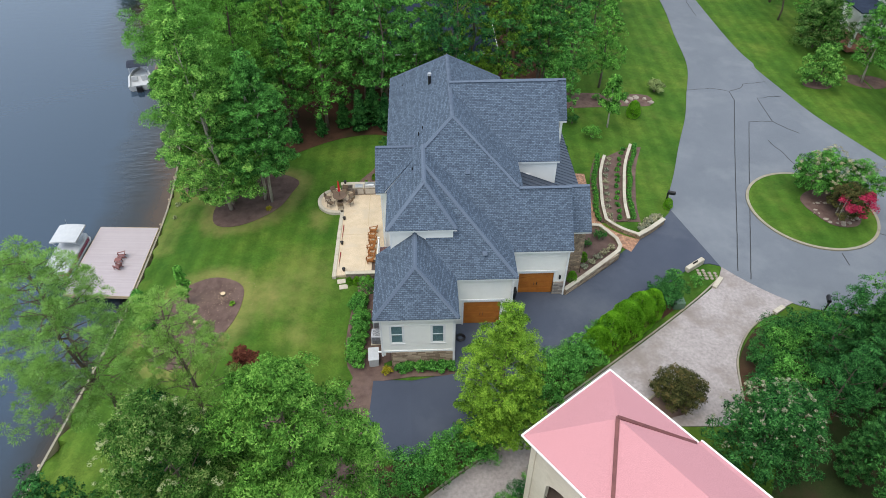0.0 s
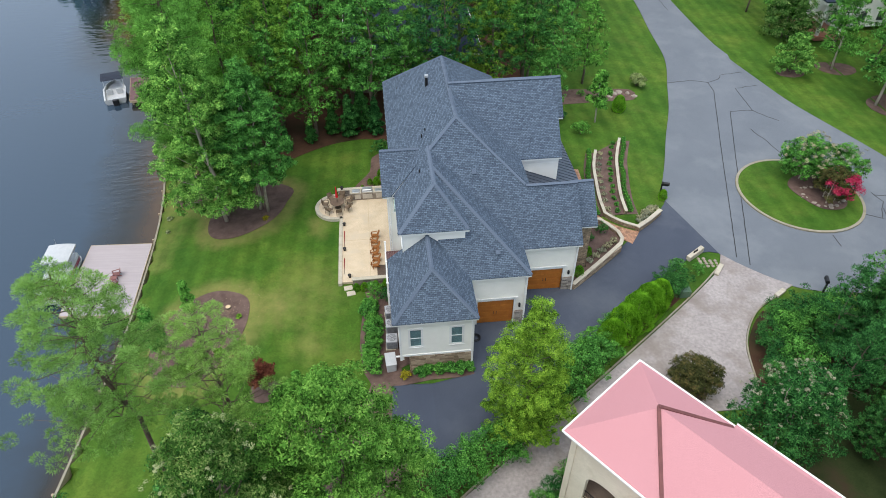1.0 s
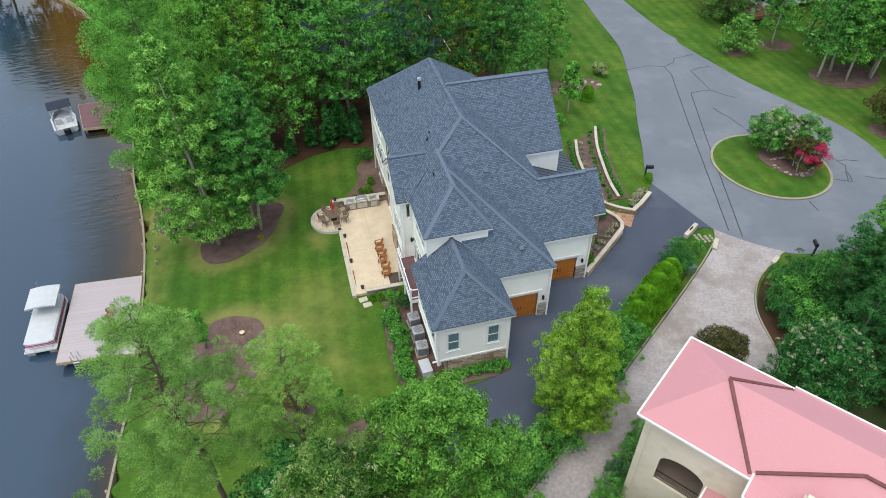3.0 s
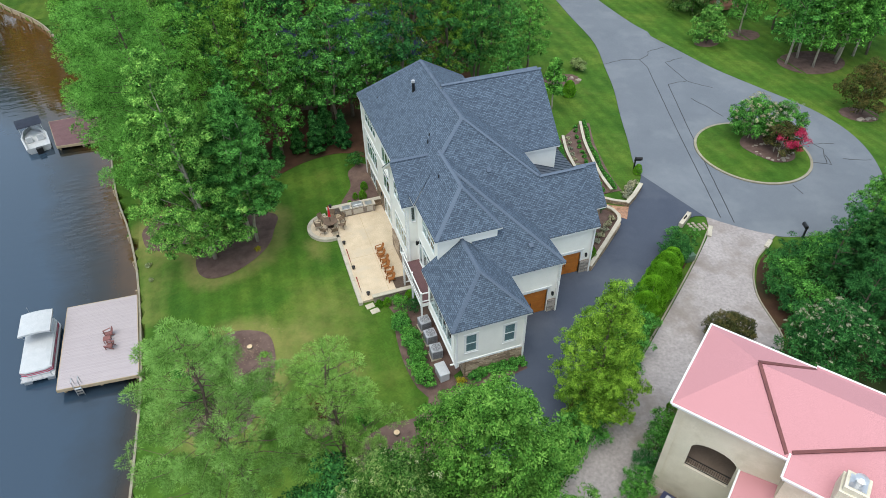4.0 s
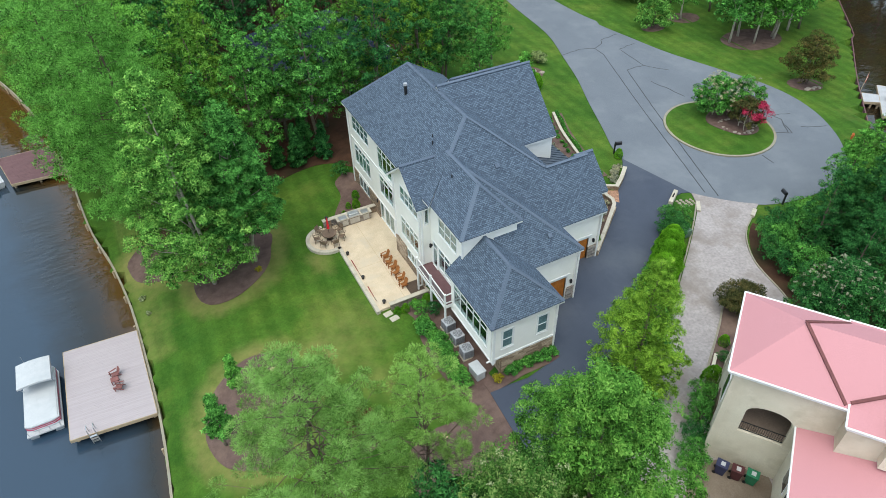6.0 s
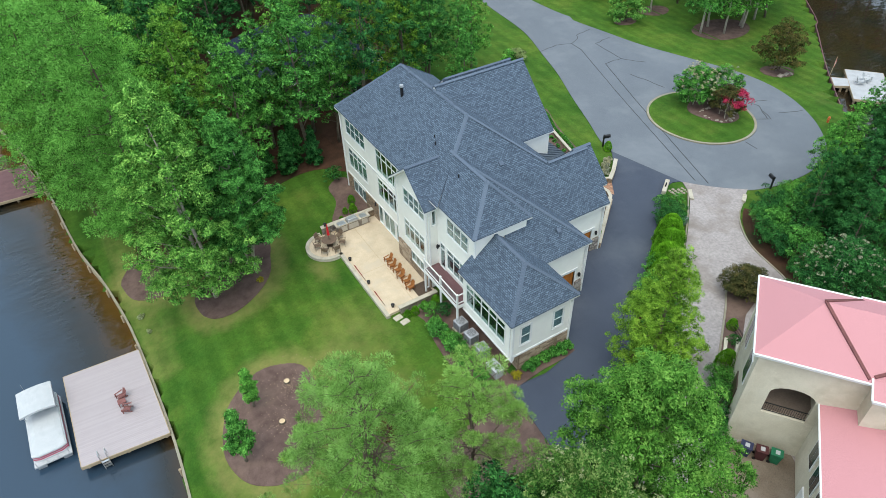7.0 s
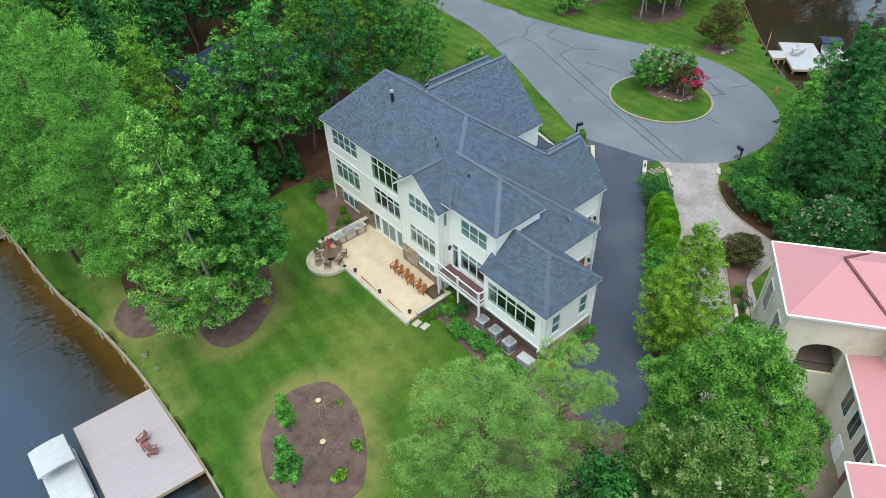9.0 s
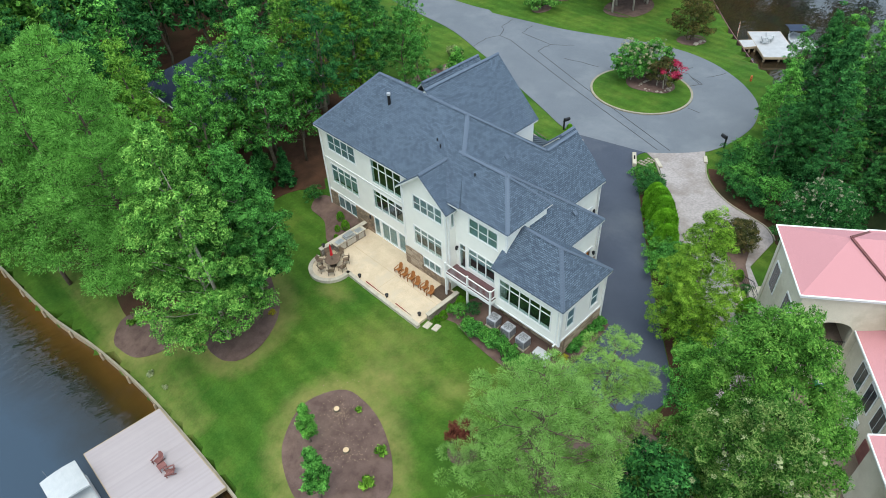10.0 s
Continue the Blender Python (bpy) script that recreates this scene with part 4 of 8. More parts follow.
window(house, mo, D, *mh[3], 4, 0.75, 0), window(house, mo, D, *mh[4], 4, 0.5, 0), window(house, mo, D, *mh[5], 1, 0, 0, blind=0.9), window(house, mo, D, *mh[7], 1, 0, 0, blind=0.9)
window(house, mo, D, *mh[6], 2, 0.0, 0, 0.12, "french_door", blind=0.95)
go = (-5.15, 37.75, 0)
gh = [(1.45, 4.85, 6.95, 8.4), (1.3, 4.7, 3.0, 5.0), (2.25, 4.45, 0.95, 1.9)]
wall("wall", house, go, D, 5.65, 0.0, 8.85, gh, top=[(5.65, 8.86), (2.95, 11.1), (0, 8.86)])
window(house, go, D, *gh[0], 4, blind=1.0), window(house, go, D, *gh[1], 4, 0.5, 0, blind=0.45), window(house, go, D, *gh[2], 3, 0, 0, blind=0.9)
uo = (-4.4, 32.1, 0)
uh = [(1.6, 4.6, 7.0, 8.6), (0.5, 1.15, 2.75, 5.3), (1.5, 4.4, 3.2, 5.3)]
wall("wall", house, uo, D, 5.55, 0.0, 9.3, uh)
window(house, uo, D, *uh[0], 3, blind=1.0), window(house, uo, D, *uh[1], 1, 0.55, 0, name="glazed_door"), window(house, uo, D, *uh[2], 3, 0.5, 0, blind=0.5)
so = (-5.2, 27.0, 0)
sh = [(0.55, 5.65, 3.0, 5.1)]
wall("wall", house, so, D, 6.6, 1.85, 6.1, sh)
window(house, so, D, *sh[0], 5, 0.55, 0, 0.1)
# near side walls
no = (-5.2, 20.4, 0)
nh = [(0.75, 1.6, 3.35, 5.15), (3.8, 4.65, 3.35, 5.15)]
wall("wall", house, no, N, 5.45, 2.3, 6.1, nh)
window(house, no, N, *nh[0], 1, 0, 1, 0.13, blind=1.0), window(house, no, N, *nh[1], 1, 0, 1, 0.13, blind=1.0)
wall("wall", house, (-4.35, 26.55, 0), N, 4.75, 3.0, 9.3)
wall("wall", house, (-5.15, 32.1, 0), N, 0.8, 0.0, 8.9, [(0.25, 0.58, 6.95, 8.6)])
window(house, (-5.15, 32.1, 0), N, 0.25, 0.58, 6.95, 8.6, 1, 0, 0, 0.07)
g2o = (0.25, 24.4, 0)
wall("wall", house, g2o, N, 4.75, 0.6, 6.1, [(0.95, 3.9, 0.6, 3.35)])
g1o = (5.0, 27.85, 0)
wall("wall", house, g1o, N, 5.05, 0.4, 5.8, [(1.1, 4.05, 0.4, 3.05)])
wall("wall", house, (5.6, 35.7, 0), N, 4.35, 0.0, 9.2)
# road side and far walls
wall("wall", house, (0.25, 20.4, 0), (0, 1, 0), 4.2, 0.4, 6.15)
wall("wall", house, (5.0, 24.4, 0), (0, 1, 0), 3.6, 0.4, 6.0)
wall("wall", house, (10.05, 27.85, 0), (0, 1, 0), 6.7, 0.3, 5.8, top=[(6.7, 5.81), (3.25, 9.2), (0, 5.81)])
wall("wall", house, (11.9, 30.2, 0), (0, 1, 0), 4.9, 0.2, 5.6, top=[(4.9, 5.61), (2.5, 8.2), (0, 5.61)], mats=STONE)
wall("wall", house, (10.0, 30.2, 0), N, 1.9, 0.2, 5.6, mats=STONE)
wall("wall", house, (9.95, 35.7, 0), (0, 1, 0), 9.6, 0.0, 9.2, top=[(9.6, 9.21), (4.8, 13.9), (0, 9.21)])
wall("wall", house, (11.6, 42.4, 0), (0, 1, 0), 4.8, 0.0, 9.0, top=[(4.8, 9.01), (2.3, 11.7), (0, 9.01)])
wall("wall", house, (5.9, 49.9, 0), (-1, 0, 0), 10.5, 0.0, 9.35)
wall("wall", house, (11.6, 47.2, 0), (-1, 0, 0), 5.7, 0.0, 9.0)
wall("wall", house, (5.9, 47.2, 0), (0, 1, 0), 2.7, 0.0, 9.3)
wall("wall", house, (0.4, 26.55, 0), (0, 1, 0), 1.2, 6.0, 9.3)
# Added floors and partition; the unlit rooms' darkness is put into their colour.
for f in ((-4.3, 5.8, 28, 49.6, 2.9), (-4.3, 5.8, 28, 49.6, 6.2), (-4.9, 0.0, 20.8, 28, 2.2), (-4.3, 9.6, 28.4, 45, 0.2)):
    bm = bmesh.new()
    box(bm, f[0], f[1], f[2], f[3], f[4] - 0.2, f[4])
    part("floor_slab", bm, UNLITROOM, house)
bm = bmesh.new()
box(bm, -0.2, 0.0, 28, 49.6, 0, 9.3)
part("partition", bm, UNLITROOM, house)


def stone_wall(x0, x1, y0, y1, z0, z1, mat=STONE, name="stone_base"):
    bm = bmesh.new()
    box(bm, x0, x1, y0, y1, z0, z1)
    planar_uv(bm)
    return part(name, bm, mat, house)


stone_wall(-4.45, 0.27, 20.37, 20.6, 0.2, 2.28)
stone_wall(-4.5, -4.3, 20.42, 27.0, -0.1, 1.9)
stone_wall(-4.72, -4.6, 45.75, 49.92, -0.2, 0.4), stone_wall(-4.72, -4.6, 48.55, 49.92, 0.4, 2.1), stone_wall(-4.72, -4.6, 43.0, 45.6, -0.2, 2.1)
stone_wall(-5.27, -5.15, 35.5, 37.76, -0.2, 1.95), stone_wall(-5.27, -5.15, 32.1, 35.5, -0.2, 0.85)
stone_wall(9.05, 10.12, 27.74, 27.86, 0.3, 1.95, GREY_STONE), stone_wall(4.25, 5.06, 24.29, 24.41, 0.4, 2.05, GREY_STONE)
stone_wall(0.27, 0.36, 20.6, 24.3, 0.3, 1.6, GREY_STONE)


def trim_box(x0, x1, y0, y1, z0, z1, name="trim"):
    bm = bmesh.new()
    box(bm, x0, x1, y0, y1, z0, z1)
    return part(name, bm, TRIM, house)


for b in ((-5.26, -5.1, 20.33, 20.5, 1.85, 6.05), (0.12, 0.32, 20.33, 20.5, 2.28, 6.05), (0.16, 0.3, 20.3, 20.37, 0.7, 2.3), (-5.2, 0.25, 20.34, 20.42, 2.28, 2.44),
          (-5.25, -5.18, 20.5, 27.0, 1.85, 2.0), (-4.66, -4.5, 49.75, 49.95, 2.1, 9.2), (-4.66, -4.59, 37.8, 49.8, 2.1, 2.22), (-4.66, -4.59, 37.8, 49.8, 5.95, 6.08),
          (-5.22, -5.1, 32.04, 32.2, 1.95, 8.8), (-5.22, -5.1, 37.6, 37.8, 1.95, 8.8), (-4.46, -4.36, 26.5, 26.68, 3.0, 9.2), (4.9, 5.06, 24.33, 24.5, 2.05, 6.0), (9.95, 10.12, 27.78, 27.95, 1.95, 5.7),
          (0.2, 0.36, 24.33, 24.4, 0.7, 6.0), (5.0, 5.12, 27.78, 27.86, 0.6, 5.7), (6.45, 7.6, 35.6, 35.7, 7.6, 7.7)):
    trim_box(*b)


def garage_door(parent, x0, x1, z0, z1, y):
    bm = plate(x0 - 0.16, x1 + 0.16, z0, z1 + 0.2, [(x0, x1, z0, z1)], y - 0.05, y + 0.2)
    d = part("garage_door", bm, TRIM, parent, "white frame round a cedar garage door")
    bm = bmesh.new()
    box(bm, x0 - 0.28, x1 + 0.28, y - 0.12, y - 0.052, z1 + 0.2, z1 + 0.34)
    part("cornice", bm, TRIM, d)
    n = 4
    h = (z1 - z0) / n
    for i in range(n):
        pb = bmesh.new()
        box(pb, x0 + 0.005, x1 - 0.005, y + 0.1, y + 0.15, z0 + h * i + 0.012, z0 + h * (i + 1) - 0.012)
        for k in range(8):
            w = (x1 - x0) / 8
            box(pb, x0 + w * k + 0.05, x0 + w * (k + 1) - 0.05, y + 0.085, y + 0.1, z0 + h * i + 0.08, z0 + h * (i + 1) - 0.08)
        part("door_panel", pb, DOORWOOD, d, "orange cedar panel")
    hb = bmesh.new()
    for x in ((x0 + x1) / 2 - 0.12, (x0 + x1) / 2 + 0.12):
        box(hb, x - 0.02, x + 0.02, y + 0.05, y + 0.09, z0 + 1.0, z0 + 1.3)
    part("handle", hb, DARKMETAL, d, "black iron handles")


garage_door(house, 1.2, 4.15, 0.7, 3.35, 24.4), garage_door(house, 6.1, 9.05, 0.6, 3.05, 27.85)


def lantern(parent, x, y, z, out):
    bm = bmesh.new()
    ox, oy = out
    cx, cy = x + 0.14 * ox, y + 0.14 * oy
    box(bm, x - 0.05, x + 0.05, y - 0.05, y + 0.05, z - 0.08, z + 0.14)
    box(bm, cx - 0.075, cx + 0.075, cy - 0.075, cy + 0.075, z - 0.16, z + 0.14)
    tube(bm, (cx, cy, z + 0.14), (cx, cy, z + 0.28), 0.1, 0.015, 8)
    tube(bm, (cx, cy, z - 0.25), (cx, cy, z - 0.16), 0.015, 0.075, 8)
    part("wall_lantern", bm, DARKMETAL, parent, "black iron wall lantern")


lantern(house, 4.6, 24.4, 2.75, (0, -1)), lantern(house, 9.55, 27.85, 2.6, (0, -1))
for y, z in ((43.35, 1.9), (37.95, 1.7)):
    lantern(house, -4.62, y, z, (-1, 0))
lantern(house, -4.45, 31.85, 4.7, (-1, 0))
# roof vents and flue
bm = bmesh.new()
tube(bm, (-1.0, 43.4, 12.2), (-1.0, 43.4, 13.35), 0.14, 0.14, 12)
flue = part("flue", bm, DARKMETAL, house, "black metal flue pipe")
bm = bmesh.new()
tube(bm, (-1.0, 43.4, 13.35), (-1.0, 43.4, 13.55), 0.19, 0.17, 12)
part("flue_cap", bm, GREYMETAL, flue, "grey metal flue cap")
for x, y, z in ((-1.75, 36.6, 11.75), (-2.1, 35.9, 11.6), (-3.6, 46.9, 10.2), (-2.65, 31.5, 11.1)):
    bm = bmesh.new()
    tube(bm, (x, y, z - 0.2), (x, y, z + 0.4), 0.05, 0.05, 8)
    part("vent_pipe", bm, DARKMETAL, house, "thin black vent pipe")
for x, y, z in ((1.83, 32.1, 10.5), (2.8, 25.45, 7.55)):
    bm = bmesh.new()
    box(bm, -0.19, 0.19, -0.19, 0.19, 0, 0.12)
    bevelled(bm, 0.03)
    bmesh.ops.transform(bm, matrix=pose(x, y, z, 42, 0, 0), verts=bm.verts[:])
    part("roof_vent", bm, CAP, house, "square grey roof vent")

# raised deck by the glazed door
deck = thing("deck", "small brown deck with white railings on the house wall", "deck", (-5.2, 29.3, 0.2))
for i in range(10):
    bm = bmesh.new()
    box(bm, -5.85 + 0.145 * i, -5.85 + 0.145 * i + 0.138, 26.85, 32.05, 2.62, 2.66)
    part("deck_board", bm, BROWNBOARD, deck)
bm = bmesh.new()
box(bm, -5.9, -5.86, 26.8, 32.1, 2.3, 2.64), box(bm, -5.86, -4.42, 26.8, 26.84, 2.3, 2.64), box(bm, -5.86, -5.16, 32.06, 32.09, 2.3, 2.64)
part("deck_skirt", bm, TRIM, deck)
for x, y in ((-5.82, 26.9), (-5.82, 29.45), (-5.82, 32.0)):
    bm = bmesh.new()
    box(bm, x - 0.07, x + 0.07, y - 0.07, y + 0.07, 2.66, 3.78)
    box(bm, x - 0.09, x + 0.09, y - 0.09, y + 0.09, 3.78, 3.82)
    part("rail_post", bm, TRIM, deck)
    bm = bmesh.new()
    box(bm, x - 0.07, x + 0.07, y - 0.07, y + 0.07, -0.1, 2.3)
    part("deck_post", bm, TRIM, deck)
for z in (2.78, 3.66):
    bm = bmesh.new()
    box(bm, -5.86, -5.78, 26.97, 29.38, z, z + 0.07), box(bm, -5.86, -5.78, 29.52, 31.93, z, z + 0.07), box(bm, -5.75, -4.45, 26.86, 26.94, z, z + 0.07)
    part("rail", bm, TRIM, deck)
for y0, y1 in ((27.05, 29.35), (29.6, 31.9)):
    for y in np.arange(y0, y1, 0.13):
        bm = bmesh.new()
        tube(bm, (-5.82, y, 2.85), (-5.82, y, 3.66), 0.012, 0.012, 5, False)
        part("baluster", bm, GREYMETAL, deck, "thin metal baluster")

# ---- patio ----
patio = thing("patio", "tan stamped-concrete patio with a pale border below the house", "patio", (-7.5, 38, -0.1), kind="structure")
PC = (-10.55, 42.45)
arc = [(PC[0] + 1.75 * math.cos(a), PC[1] + 1.75 * math.sin(a)) for a in np.linspace(radians(75), radians(292), 22)]
slab = [(-5.1, 31.3), (-5.1, 37.9), (-4.55, 37.9), (-4.55, 44.1)] + arc + [(-9.9, 40.7), (-9.95, 31.3)]
flat = lambda x, y: 0.0
part("slab", sheet(slab, 0.0, 1.2, 0.4, flat), PATIO, patio)
bm = bmesh.new()
for a, b in (((-9.8, 37.0), (-4.7, 37.0)), ((-7.3, 31.4), (-7.3, 44.0))):
    box(bm, min(a[0], b[0]) - 0.02, max(a[0], b[0]) + 0.012, min(a[1], b[1]) - 0.012, max(a[1], b[1]) + 0.012, 0.0, 0.005)
part("patio_joint", bm, PATIO_JOINT, patio)
part("border", strip([(-10.05, 31.1), (-10.05, 34), (-10.05, 37), (-10.0, 40.75)], 0.34, 0.35, -0.28, False, flat), CONCRETE, patio)
part("border", strip([(PC[0] + 1.92 * math.cos(a), PC[1] + 1.92 * math.sin(a)) for a in np.linspace(radians(88), radians(290), 28)], 0.36, 0.35, -0.28, False, flat), CONCRETE, patio)
bm = bmesh.new()
box(bm, -8.9, -5.3, 31.0, 31.3, -0.3, 0.42)
planar_uv(bm)
part("seat_wall", bm, GREY_STONE, patio)
bm = bmesh.new()
box(bm, -9.0, -5.25, 30.95, 31.35, 0.42, 0.5)
part("seat_wall_cap", bm, CONCRETE, patio)
bm = bmesh.new()
box(bm, -10.3, -4.75, 44.1, 44.4, -0.3, 0.75)
planar_uv(bm)
part("back_wall", bm, STONE, patio)
bm = bmesh.new()
box(bm, -10.35, -4.75, 44.03, 44.48, 0.75, 0.83)
part("back_wall_cap", bm, CONCRETE, patio)


# ---- plants ----
def quads_mesh(name, verts, mats):
    """A mesh of separate small faces from an array of shape (n, corners, 3)."""
    n, k = verts.shape[:2]
    me = bpy.data.meshes.new(name)
    me.vertices.add(k * n)
    me.vertices.foreach_set("co", verts.reshape(-1).astype(np.float32))
    me.loops.add(k * n)
    me.loops.foreach_set("vertex_index", np.arange(k * n, dtype=np.int32))
    me.polygons.add(n)
    me.polygons.foreach_set("loop_start", np.arange(0, k * n, k, dtype=np.int32))
    me.update(calc_edges=True)
    for m in mats if isinstance(mats, (list, tuple)) else [mats]:
        me.materials.append(m)
    return me


def unit(v):
    return v / np.maximum(np.linalg.norm(v, axis=1, keepdims=True), 1e-6)


def leaves(rng, centers, normals, size, aspect=0.6, fold=0.25, tri=False, along=None):
    """Leaf-shaped faces at centers that face along normals; along: which way their tips point."""
    n = len(centers)
    if along is None:
        t = unit(np.cross(normals, unit(rng.normal(size=(n, 3)))))
    else:
        t = unit(along)
        normals = unit(normals - t * (normals * t).sum(1, keepdims=True))
    b = np.cross(normals, t)
    s = (size * rng.uniform(0.65, 1.35, n))[:, None]
    if tri:
        return np.stack([centers - t * s * 0.8 - b * s * aspect, centers + t * s * 1.2, centers - t * s * 0.6 + b * s * aspect], 1)
    v = np.stack([centers - t * s, centers - b * s * aspect + normals * s * fold, centers + t * s, centers + b * s * aspect + normals * s * fold], 1)
    return v


def crown_leaves(rng, lobes, total, size, up=0.35, shell=0.8, aspect=0.5, sub=0.0, fill=0.14, tri=False):
    """Leaves on small domed sprays that cover the lobes (x, y, z, radius, flatness), with a few inside."""
    lobes = np.array(lobes)
    area = lobes[:, 3] ** 2
    sub = sub or min(0.66, 0.52 * float(lobes[:, 3].mean()) + 0.04)
    k = max(14, min(110, int(3.0 * (sub / size) ** 2)))
    n = max(6, int(total * (1 - fill)) // k)
    pick = rng.choice(len(lobes), n, p=area / area.sum())
    d = unit(rng.normal(size=(n, 3)))
    d[:, 2] = np.where(d[:, 2] < -0.25, -d[:, 2] * 0.7, d[:, 2])
    d = unit(d)
    L = lobes[pick]
    off = d * (L[:, 3] * rng.uniform(shell, 1.12, n))[:, None]
    off[:, 2] *= L[:, 4]
    c = L[:, :3] + off
    keep = np.ones(n, bool)
    for x, y, z, rr, fl in lobes:
        q = c - (x, y, z)
        q[:, 2] /= fl
        keep &= ~(np.linalg.norm(q, axis=1) < 0.62 * rr)
    c, d = c[keep], unit(d[keep] + (0, 0, 0.55))
    sr = sub * rng.uniform(0.6, 1.35, len(c))
    c, d, sr = np.repeat(c, k, 0), np.repeat(d, k, 0), np.repeat(sr, k, 0)
    m = len(c)
    e = unit(d * 0.75 + unit(rng.normal(size=(m, 3))))
    e2 = e * np.array((1, 1, 0.62))
    p = c + e2 * (sr * rng.uniform(0.62, 1.08, m))[:, None] + rng.normal(size=(m, 3)) * size * 0.4
    nrm = unit(e * 0.9 + rng.normal(size=e.shape) * 0.3 + np.array((0, 0, up)))
    outer = leaves(rng, p, nrm, size, aspect, 0.25, tri, unit(np.cross(nrm, unit(rng.normal(size=e.shape)))) + e * 0.4)
    f = int(total * fill / 2)
    if f:
        j = rng.choice(len(lobes), f, p=area / area.sum())
        q = unit(rng.normal(size=(f, 3)))
        w = lobes[j, :3] + q * (lobes[j, 3] * rng.uniform(0.45, 0.8, f))[:, None] * np.array((1, 1, 0.8))
        outer = np.concatenate([outer, leaves(rng, w, unit(q + (0, 0, 0.6)), size * 1.7, max(aspect, 0.3), 0.25, tri)])
    return outer


def limb(bm, a, b, r0, r1, rng, n=6, seg=4, bend=0.25):
    """A tapered, slightly crooked limb: one closed skin from a to b."""
    a, b = Vector([float(v) for v in a]), Vector([float(v) for v in b])
    q = (b - a).to_track_quat("Z", "Y")
    rings = []
    for i in range(seg + 1):
        t = i / seg
        sway = rng.normal(size=3) * bend * 0.1 * (b - a).length
        p = a.lerp(b, t) + (Vector(sway.tolist()) if 0 < i < seg else Vector())
        r = r0 + (r1 - r0) * t
        rings.append([bm.verts.new(p + q @ Vector((r * math.cos(2 * math.pi * k / n), r * math.sin(2 * math.pi * k / n), 0))) for k in range(n)])
    for lo, hi in zip(rings, rings[1:]):
        for k in range(n):
            bm.faces.new((lo[k], lo[(k + 1) % n], hi[(k + 1) % n], hi[k]))
    bm.faces.new(rings[0][::-1])
    bm.faces.new(rings[-1])


def tree(name, label, seed, height, radius, base, leaf, bark=None, n_lobes=22, total=7000, size=0.24, trunks=1, lean=(0, 0), taper=0.55, category="tree", flat=0.8, lobe=1.0, leader=0.35, tri=True):
    """A broadleaf tree at the origin: tapered trunk, limbs, and a crown of leaves on uneven lobes."""
    rng = np.random.default_rng(seed)
    bark = bark or BARK
    ob = thing(name, label, category)
    lobes = []
    ch = height - base
    for i in range(n_lobes):
        best = None
        for j in range(5):
            t = (i + rng.uniform(0, 0.9)) / n_lobes
            prof = math.sin(math.pi * min(1, 0.16 + 0.84 * t ** 0.9)) ** 0.7 * (1 - taper * t) + 0.12
            a = rng.uniform(0, 2 * math.pi)
            rr = lobe * radius * rng.uniform(0.24, 0.46) * (1 - 0.35 * t)
            d = max(0, radius * prof - rr * 0.75) * (rng.uniform(0.2, 0.6) if i % 4 == 3 else rng.uniform(0.75, 1.1))
            z = base + ch * t * 0.92 + rr * 0.2
            q = (d * math.cos(a) + lean[0] * z / height, d * math.sin(a) + lean[1] * z / height, z, rr, flat)
            gap = min([math.dist(q[:3], o[:3]) - o[3] for o in lobes] or [9])
            if best is None or gap > best[0]:
                best = (gap, q)
        lobes.append(best[1])
    lobes.append((lean[0], lean[1], height - radius * leader * 0.6, radius * leader, 1.1))
    me = quads_mesh("crown", crown_leaves(rng, lobes, total, size, tri=tri), leaf)
    for k in range(trunks):
        a = 2 * math.pi * k / trunks + seed
        w = 0 if trunks == 1 else 0.5
        foot = (w * math.cos(a), w * math.sin(a), -0.3)
        topp = (lean[0] * 0.85 + w * 1.2 * math.cos(a), lean[1] * 0.85 + w * 1.2 * math.sin(a), height * 0.86)
        bm = bmesh.new()
        limb(bm, foot, topp, 0.0115 * height / trunks ** 0.5 + 0.04, 0.03, rng, 8, 6, 0.12)
        part("trunk", bm, bark, ob, smooth=True)
    bm = bmesh.new()
    for x, y, z, rr, fl in lobes[::3]:
        zz = max(base * 0.8, z - 0.6 * math.hypot(x, y) - 0.5)
        limb(bm, (lean[0] * zz / height, lean[1] * zz / height, zz), (x, y, z), 0.0028 * height, 0.012, rng, 5, 3)
    tagged(part("branchwork", bm, bark, ob, smooth=True), kind="stuff")
    part("crown", me, leaf, ob)
    return ob


def needles(rng, centers, along, length, width):
    """Slim blades that start at centers and point along the given directions."""
    n = len(centers)
    side = unit(np.cross(along, unit(rng.normal(size=(n, 3))))) * width
    tip = along * (length * rng.uniform(0.7, 1.25, n))[:, None]
    return np.stack([centers - side, centers + side, centers + tip], 1)


